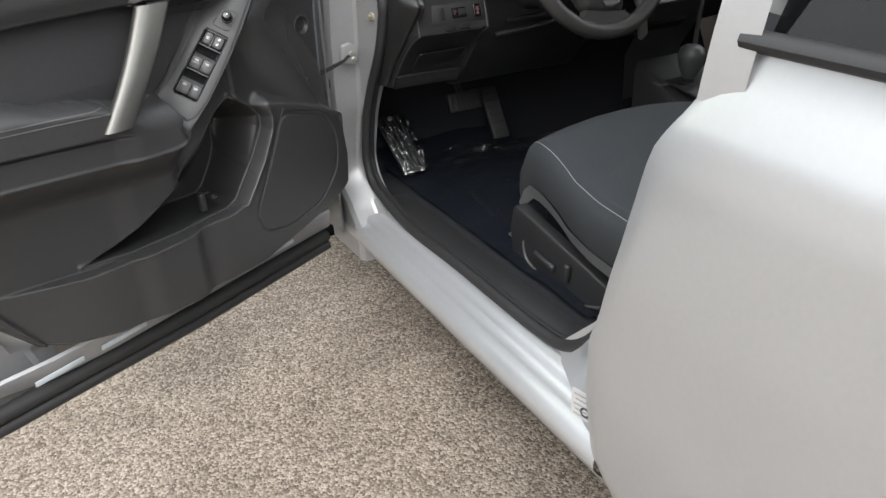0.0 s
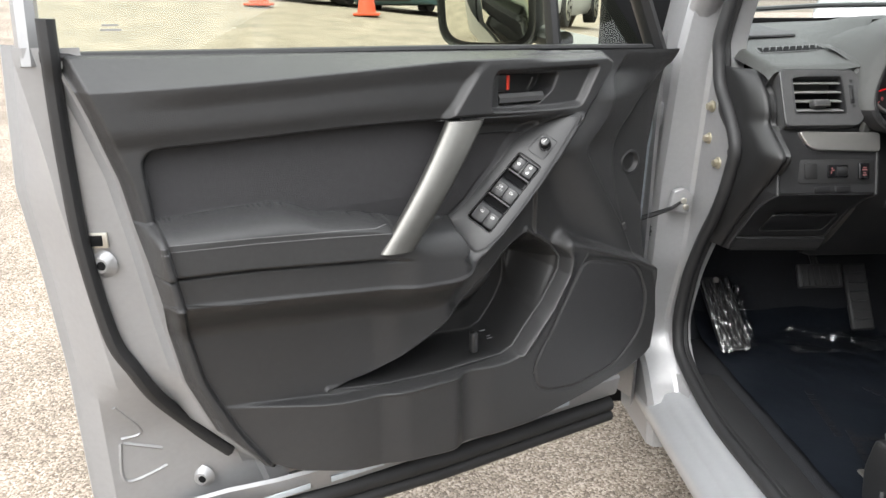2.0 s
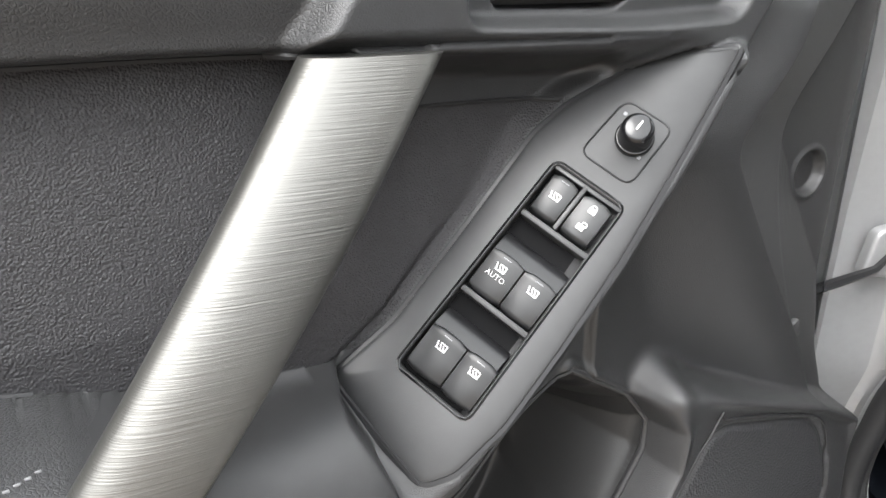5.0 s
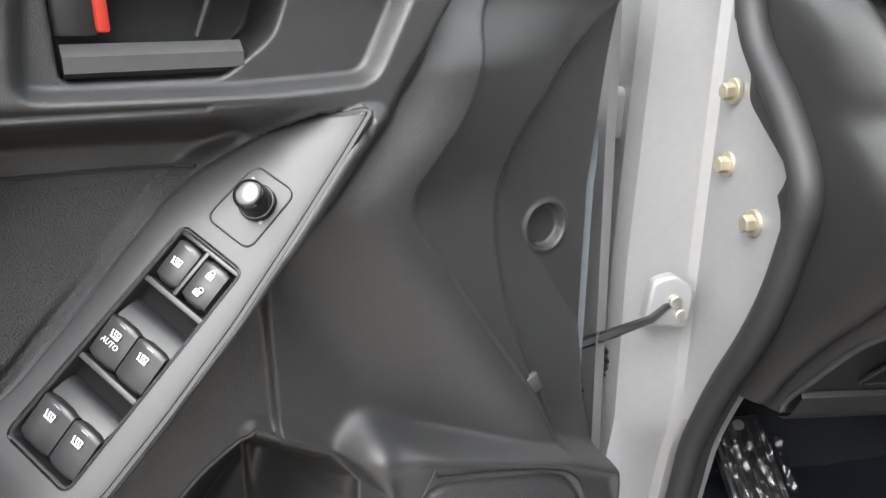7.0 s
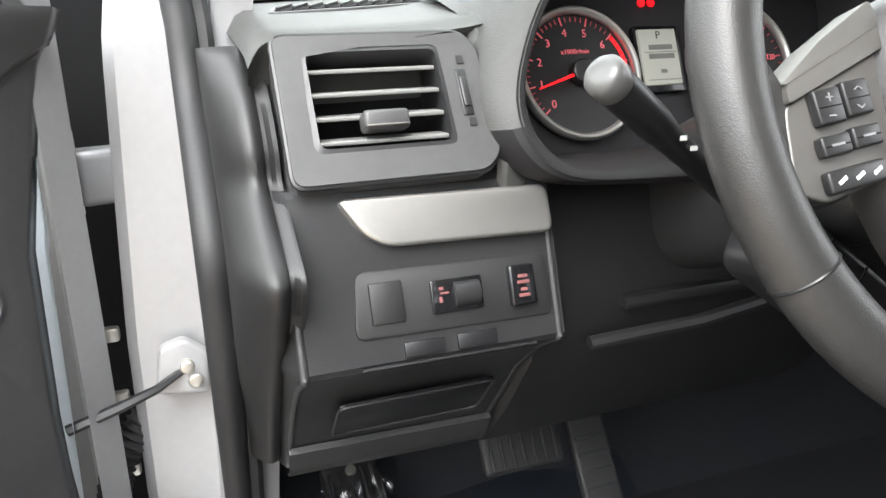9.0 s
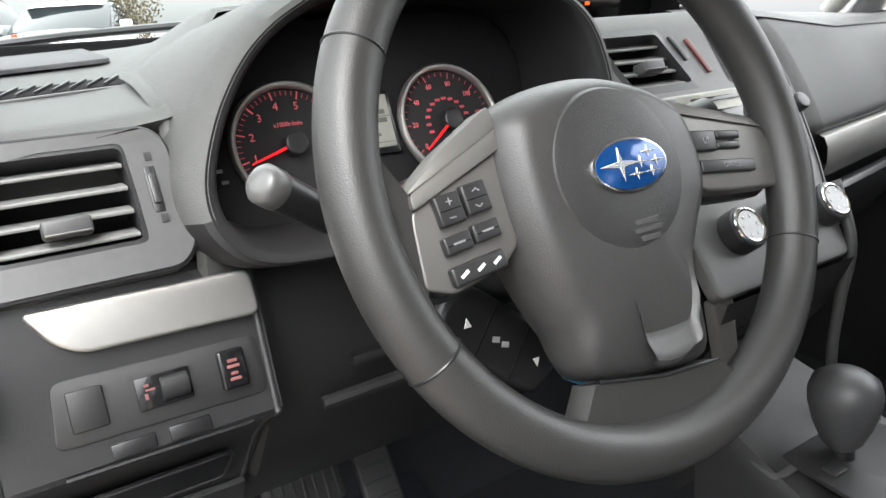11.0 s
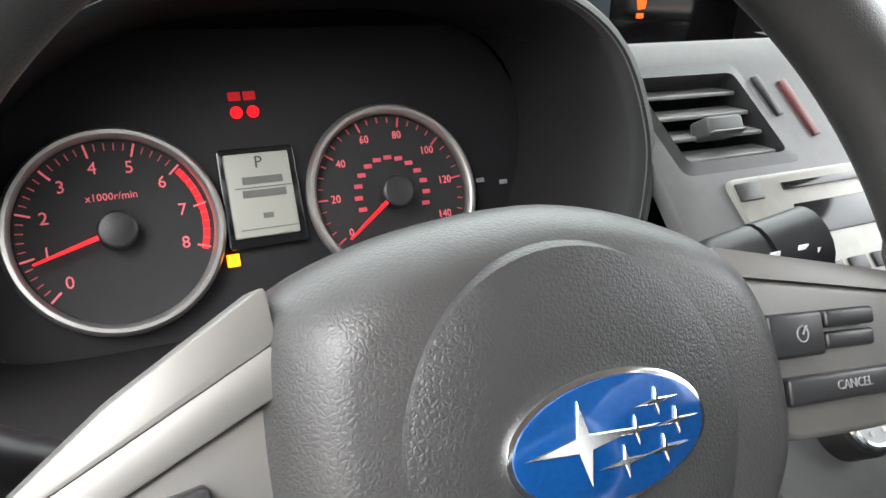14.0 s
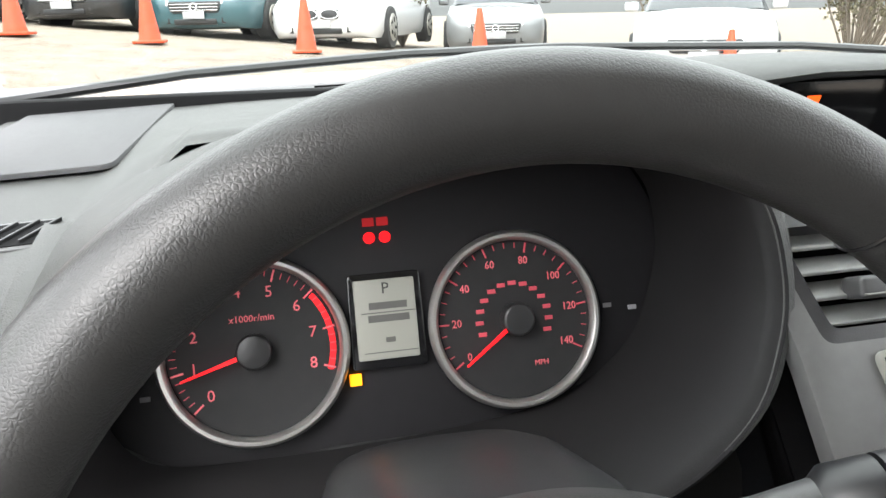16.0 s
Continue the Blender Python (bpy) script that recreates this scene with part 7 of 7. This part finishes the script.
def crumple(s, t):
    x, y = -0.12 + 0.25 * s, -0.07 + 0.14 * t
    return (x, y, 0.006 + 0.026 * abs(noise.noise(Vector((x * 9 - y * 6, y * 30 + x * 12, 1.7)))) + 0.010 * abs(noise.noise(Vector((x * 26, y * 60 + x * 20, 4)))))
part("wrap", field(crumple, 60, 36), WRAP, wrap, sharp=20)
rest = thing("foot_rest", pose(-0.628, 0.530, 0.462, 42, 0, 6), "foot rest wrapped in clear plastic", "foot rest")
part("plate", rbox(0.075, 0.19, 0.016, 0.006), HARD, rest)
for k in range(5):
    part("rib", rbox(0.006, 0.17, 0.006, 0.002, m=pose(-0.028 + 0.014 * k, 0, 0.009)), RUBBER, rest)
part("wrap", field(lambda s, t: (-0.045 + 0.09 * s, -0.105 + 0.17 * t, 0.016 + 0.007 * noise.noise(Vector((s * 7, t * 9, 0))) + 0.005 * abs(noise.noise(Vector((s * 16, t * 6, 2))))), 36, 50), WRAP, rest, "crumpled clear plastic", sharp=20)
part("screw", disc(0.007, 0.006, 16, 0.001, m=pose(0.0, 0.082, 0.012)), STEEL, rest)
brake = thing("brake_pedal", pose(-0.443, 0.475, 0.573, 62, 0, 0), "black ribbed brake pedal", "pedal")
part("pad", rbox(0.105, 0.055, 0.014, 0.006, 3), RUBBER, brake)
for k in range(7):
    part("rib", rbox(0.004, 0.044, 0.004, 0.001, m=pose(-0.042 + 0.014 * k, 0, 0.008)), RUBBER, brake)
part("lever", tube([(0.0, 0.01, -0.005), (0.0, 0.08, -0.03), (0.01, 0.2, -0.02)], 0.008, 8), BLACK, brake)
gas = thing("accelerator_pedal", pose(-0.325, 0.50, 0.51, 58, 0, 0), "black ribbed accelerator pedal", "pedal")
part("pad", rbox(0.055, 0.16, 0.014, 0.006, 3), RUBBER, gas)
for k in range(6):
    part("rib", rbox(0.044, 0.005, 0.004, 0.001, m=pose(0, -0.055 + 0.022 * k, 0.008)), RUBBER, gas)

# ---- console and gear lever ----
console = thing("centre_console", pose(0.0, 0.0, 0.45), "dark centre console with satin silver surround", "centre console")
rings = []
for y, top, w in ((0.16, 0.70, 0.095), (0.10, 0.675, 0.105), (0.0, 0.635, 0.112), (-0.12, 0.625, 0.115), (-0.30, 0.64, 0.115), (-0.60, 0.66, 0.11)):
    rings.append([(-w, y, -0.10), (-w, y, top - 0.47), (-w + 0.012, y, top - 0.452), (w - 0.012, y, top - 0.452), (w, y, top - 0.47), (w, y, -0.10)])
part("body", loft(rings, closed=False), LOWER, console)
part("surround", prism(rounded([(-0.10, 0.055), (0.10, 0.055), (0.10, 0.12), (-0.10, 0.12)], 0.012), -0.004, 0.006, 0.003, m=pose(0, 0.0, 0.193, 8, 0, 0)), PANEL, console, "satin silver console surround")
part("gate", prism(rounded([(-0.070, -0.15), (0.075, -0.15), (0.075, 0.09), (-0.070, 0.09)], 0.01), 0.004, 0.009, 0.001, m=pose(0, 0.0, 0.193, 8, 0, 0)), LOWER, console, "black gear gate")
for y in (0.06, 0.03):
    part("console_button", rbox(0.022, 0.016, 0.004, 0.0015, m=pose(-0.046, y, 0.208, 8, 0, 0)), HARD, console)
lever = thing("gear_lever", pose(-0.014, 0.035, 0.620), "black gear lever with a smooth round knob", "gear lever")
part("stick", tube([(0, 0, -0.01), (0, 0.008, 0.06)], 0.012, 14), BLACK, lever)
prof = [(0.012, 0.045), (0.020, 0.055), (0.028, 0.075), (0.033, 0.095), (0.034, 0.108), (0.030, 0.122), (0.020, 0.130), (0.008, 0.133)]
part("knob", loft([[(r * math.cos(2 * math.pi * k / 32), 0.008 + 1.05 * r * math.sin(2 * math.pi * k / 32), z) for k in range(32)] for r, z in prof], True, True, True), mat("knob_leather", (0.05, 0.05, 0.052), 0.42), lever, "smooth black knob")

# ---- sticker on the pillar foot ----
label = thing("tyre_label", pose(-0.8885, -0.59, 0.408, 90, 0, 90), "white tyre pressure label on the pillar foot", "label")
label.matrix_basis = pose(-0.8645, -0.600, 0.408, 90, 0, -75)
part("paper", rbox(0.040, 0.055, 0.0006, 0, m=pose(0, 0, 0)), mat("label_paper", (0.42, 0.42, 0.42), 0.5), label)
for k in range(5):
    part("print_bar", rbox(0.030 - 0.006 * (k % 2), 0.0025, 0.0004, 0, m=pose(0, 0.018 - 0.010 * k, 0.0006)), GREYPRINT, label)
part("tyre_mark", ring(0.008, 0.002, 20, 6, m=pose(0.008, -0.012, 0.0006), squash=0.2), BLACK, label)

# ---- car park ahead ----
ORANGE_CONE = mat("cone_orange", (0.50, 0.062, 0.016), 0.55, vary=0.15)
def cone(x, y):
    c = thing("traffic_cone", pose(x, y, ground_z(x, y)), "orange plastic traffic cone on the paving", "traffic cone", "cones before the parked cars")
    part("base", rbox(0.36, 0.36, 0.035, 0.010, m=pose(0, 0, 0.0175)), ORANGE_CONE, c)
    part("body", loft([[(r * math.cos(2 * math.pi * k / 24), r * math.sin(2 * math.pi * k / 24), z) for k in range(24)] for r, z in ((0.135, 0.033), (0.125, 0.07), (0.036, 0.68), (0.030, 0.70), (0.018, 0.70))], True, True, True), ORANGE_CONE, c)
    return c


def paint(name, rgb):
    return mat(name, rgb, 0.36, 0.15, coat=0.8, vary=0.02)


CARGLASS = mat("dark_window", (0.02, 0.025, 0.028), 0.08, wear=0.02)
LAMP = mat("headlamp", (0.55, 0.56, 0.58), 0.15, 0.4)
TYRE = mat("tyre", (0.02, 0.02, 0.02), 0.8)


def parked_car(x, y, turn, material, label, grille):
    """A saloon with its nose towards its own -y."""
    c = thing("parked_car", pose(x, y, ground_z(x, y), 0, 0, turn), label, "parked car", "cars parked ahead")
    # body sections from nose to tail: y, half width, sill height, shoulder height
    secs = []
    for yy, hw, z0, z1 in ((-2.28, 0.55, 0.30, 0.58), (-2.24, 0.70, 0.24, 0.66), (-2.14, 0.82, 0.20, 0.72), (-1.9, 0.88, 0.18, 0.80), (-1.4, 0.905, 0.18, 0.88), (-0.95, 0.91, 0.18, 0.94), (0.0, 0.91, 0.18, 0.97), (1.2, 0.90, 0.20, 0.99), (1.9, 0.86, 0.24, 0.98), (2.2, 0.78, 0.30, 0.90), (2.26, 0.66, 0.36, 0.80)):
        prof = [(-0.92, z0), (-0.985, z0 + 0.10), (-1.0, 0.5 * (z0 + z1)), (-0.985, z1 - 0.10), (-0.93, z1 - 0.03), (-0.78, z1), (-0.4, z1 + 0.025), (0, z1 + 0.032), (0.4, z1 + 0.025), (0.78, z1), (0.93, z1 - 0.03), (0.985, z1 - 0.10), (1.0, 0.5 * (z0 + z1)), (0.985, z0 + 0.10), (0.92, z0)]
        secs.append([(hw * px, yy, pz) for px, pz in prof])
    part("body", loft(secs, True, True, True), material, c)
    cab = []
    for yy, hw, z in ((-1.0, 0.80, 0.95), (-0.35, 0.70, 1.34), (0.0, 0.66, 1.42), (0.7, 0.66, 1.43), (1.2, 0.68, 1.33), (1.75, 0.76, 1.0)):
        cab.append([(-0.82, yy, 0.92), (-hw, yy, z - 0.06), (-hw + 0.08, yy, z), (hw - 0.08, yy, z), (hw, yy, z - 0.06), (0.82, yy, 0.92)])
    part("cabin", loft(cab, False), CARGLASS, c, "dark cabin glass")
    part("roof", loft([[(-0.60, yy, z), (-0.4, yy, z + 0.015), (0.4, yy, z + 0.015), (0.60, yy, z)] for yy, z in ((-0.40, 1.33), (0.0, 1.425), (0.7, 1.435), (1.2, 1.335))], False), material, c)
    for sx in (-1, 1):
        for yy in (-1.42, 1.38):
            w = part("wheel", disc(0.33, 0.22, 36, 0.03, m=pose(sx * 0.83, yy, 0.33, 0, sx * 90, 0)), TYRE, c, "black tyre")
            part("hub_rim", disc(0.22, 0.03, 28, 0.005, m=pose(sx * 0.935, yy, 0.33, 0, sx * 90, 0)), STEEL, w)
            for k in range(5):
                an = 2 * math.pi * k / 5
                part("rim_gap", rbox(0.012, 0.05, 0.09, 0.01, m=pose(sx * 0.952, yy + 0.13 * math.cos(an), 0.33 + 0.13 * math.sin(an), 0, 0, 0) @ pose(0, 0, 0, 90 - math.degrees(an), 0, 0)), DARK, w)
        part("headlamp", prism(rounded([(-0.20, -0.05), (0.20, -0.07), (0.17, 0.07), (-0.12, 0.06)], 0.04), -0.06, 0.02, 0.012, 3, m=pose(sx * 0.60, -2.19, 0.60, 72, 0, sx * 24)), LAMP, c, "clear headlamp")
        part("door_mirror", rbox(0.20, 0.10, 0.13, 0.04, 3, m=pose(sx * 0.98, -0.70, 1.0)), material, c)
        part("lower_intake", rbox(0.28, 0.06, 0.10, 0.02, m=pose(sx * 0.56, -2.225, 0.32, 0, 0, sx * 14)), BLACK, c)
    if grille == "double":
        for sx in (-1, 1):
            g = part("grille", prism(rounded([(-0.15, -0.07), (0.14, -0.07), (0.15, 0.07), (-0.13, 0.07)], 0.03), -0.04, 0.025, 0.008, 2, m=pose(sx * 0.17, -2.275, 0.55, 82, 0, 0)), BLACK, c, "black kidney grille")
            part("grille_frame", ring(0.10, 0.010, 32, 6, m=pose(sx * 0.17, -2.302, 0.55, 82, 0, 0) @ Matrix.Diagonal((1.45, 0.68, 1, 1))), CHROME, g)
    else:
        g = part("grille", prism(rounded([(-0.40, -0.09), (0.40, -0.09), (0.46, 0.08), (-0.46, 0.08)], 0.05), -0.05, 0.02, 0.008, 2, m=pose(0, -2.275, 0.52, 80, 0, 0)), BLACK, c, "wide dark grille")
        for k in range(3):
            part("grille_bar", rbox(0.80, 0.012, 0.014, 0.004, m=pose(0, -2.306 + 0.006 * k, 0.47 + 0.045 * k)), CHROME, g)
        part("grille_badge", ring(0.055, 0.010, 28, 6, m=pose(0, -2.312, 0.52, 80, 0, 0)), CHROME, g)
    part("bumper_intake", rbox(0.72, 0.06, 0.09, 0.02, m=pose(0, -2.265, 0.30)), BLACK, c)
    part("plate_bar", rbox(0.36, 0.012, 0.11, 0.004, m=pose(0, -2.325, 0.40)), mat("plate_grey", (0.35, 0.35, 0.36), 0.5), c)
    return c


for x, y in ((-3.28, 9.7), (-1.82, 9.7), (0.03, 9.7), (2.30, 9.7), (4.85, 7.9)):
    cone(x, y)
WHITE_CAR, DARK_CAR, TEAL_CAR, GREY_CAR = paint("white_car_paint", (0.58, 0.58, 0.58)), paint("black_car_paint", (0.015, 0.016, 0.018)), paint("teal_car_paint", (0.03, 0.085, 0.10)), paint("grey_car_paint", (0.16, 0.165, 0.17))
def nose_at(x, y, turn, *rest):
    """Places a car by the middle of its nose."""
    parked_car(x - 2.28 * math.sin(radians(turn)), y + 2.28 * math.cos(radians(turn)), turn, *rest)


nose_at(4.75, 8.3, -30, WHITE_CAR, "white saloon with a wide three-bar grille, parked on the paving", "wide")
nose_at(3.45, 12.8, -16, GREY_CAR, "dark grey saloon parked between two white cars", "wide")
nose_at(0.36, 11.9, -24, WHITE_CAR, "white saloon with a double grille, parked on the paving", "double")
nose_at(-1.50, 12.4, -24, TEAL_CAR, "dark teal car parked beside a white saloon", "wide")
nose_at(-3.45, 12.8, -24, DARK_CAR, "black car parked at the end of the row", "wide")
nose_at(-5.5, 13.2, -24, DARK_CAR, "black car parked at the end of the row", "wide")

# bushes at the end of the row
LEAF = mat("dry_leaves", (0.10, 0.085, 0.045), 0.8, vary=0.5, vary_size=3)
TWIG = mat("twigs", (0.16, 0.13, 0.10), 0.9)
rs = np.random.RandomState(7)
def bush(x, y, h):
    b = thing("bush", pose(x, y, ground_z(x, y)), "bare brownish bush behind the parked cars", "bush", "bushes behind the cars")
    bm = bmesh.new()
    tips = []
    for k in range(26):
        a, lean = rs.uniform(0, 6.28), rs.uniform(0.1, 0.55)
        top = Vector((math.cos(a) * lean * h * 0.8, math.sin(a) * lean * h * 0.8, h * rs.uniform(0.6, 1.0)))
        mid_ = top * 0.5 + Vector((rs.uniform(-0.08, 0.08), rs.uniform(-0.08, 0.08), 0.05))
        tube([(0, 0, 0), mid_, top], [0.022, 0.014, 0.005], 5, bm=bm)
        tips += [mid_.lerp(top, f) for f in (0.2, 0.45, 0.7, 0.9, 1.0)]
    part("branches", bm, TWIG, b)
    bm = bmesh.new()
    for p in tips:
        for _ in range(14):
            q = p + Vector(rs.normal(0, 0.11, 3))
            n = Vector(rs.normal(0, 1, 3)).normalized()
            u = n.orthogonal().normalized() * 0.035
            v = n.cross(u) * 0.6
            bm.faces.new([bm.verts.new(q + w) for w in (u, v, -u, -v)])
    part("leaves", bm, LEAF, b)
for x, y, h in ((8.0, 9.6, 1.9), (9.2, 10.6, 2.3), (2.1, 14.5, 1.9), (6.6, 12.6, 2.4), (-9.5, 15.5, 2.4), (10.6, 9.2, 2.1)):
    bush(x, y, h)
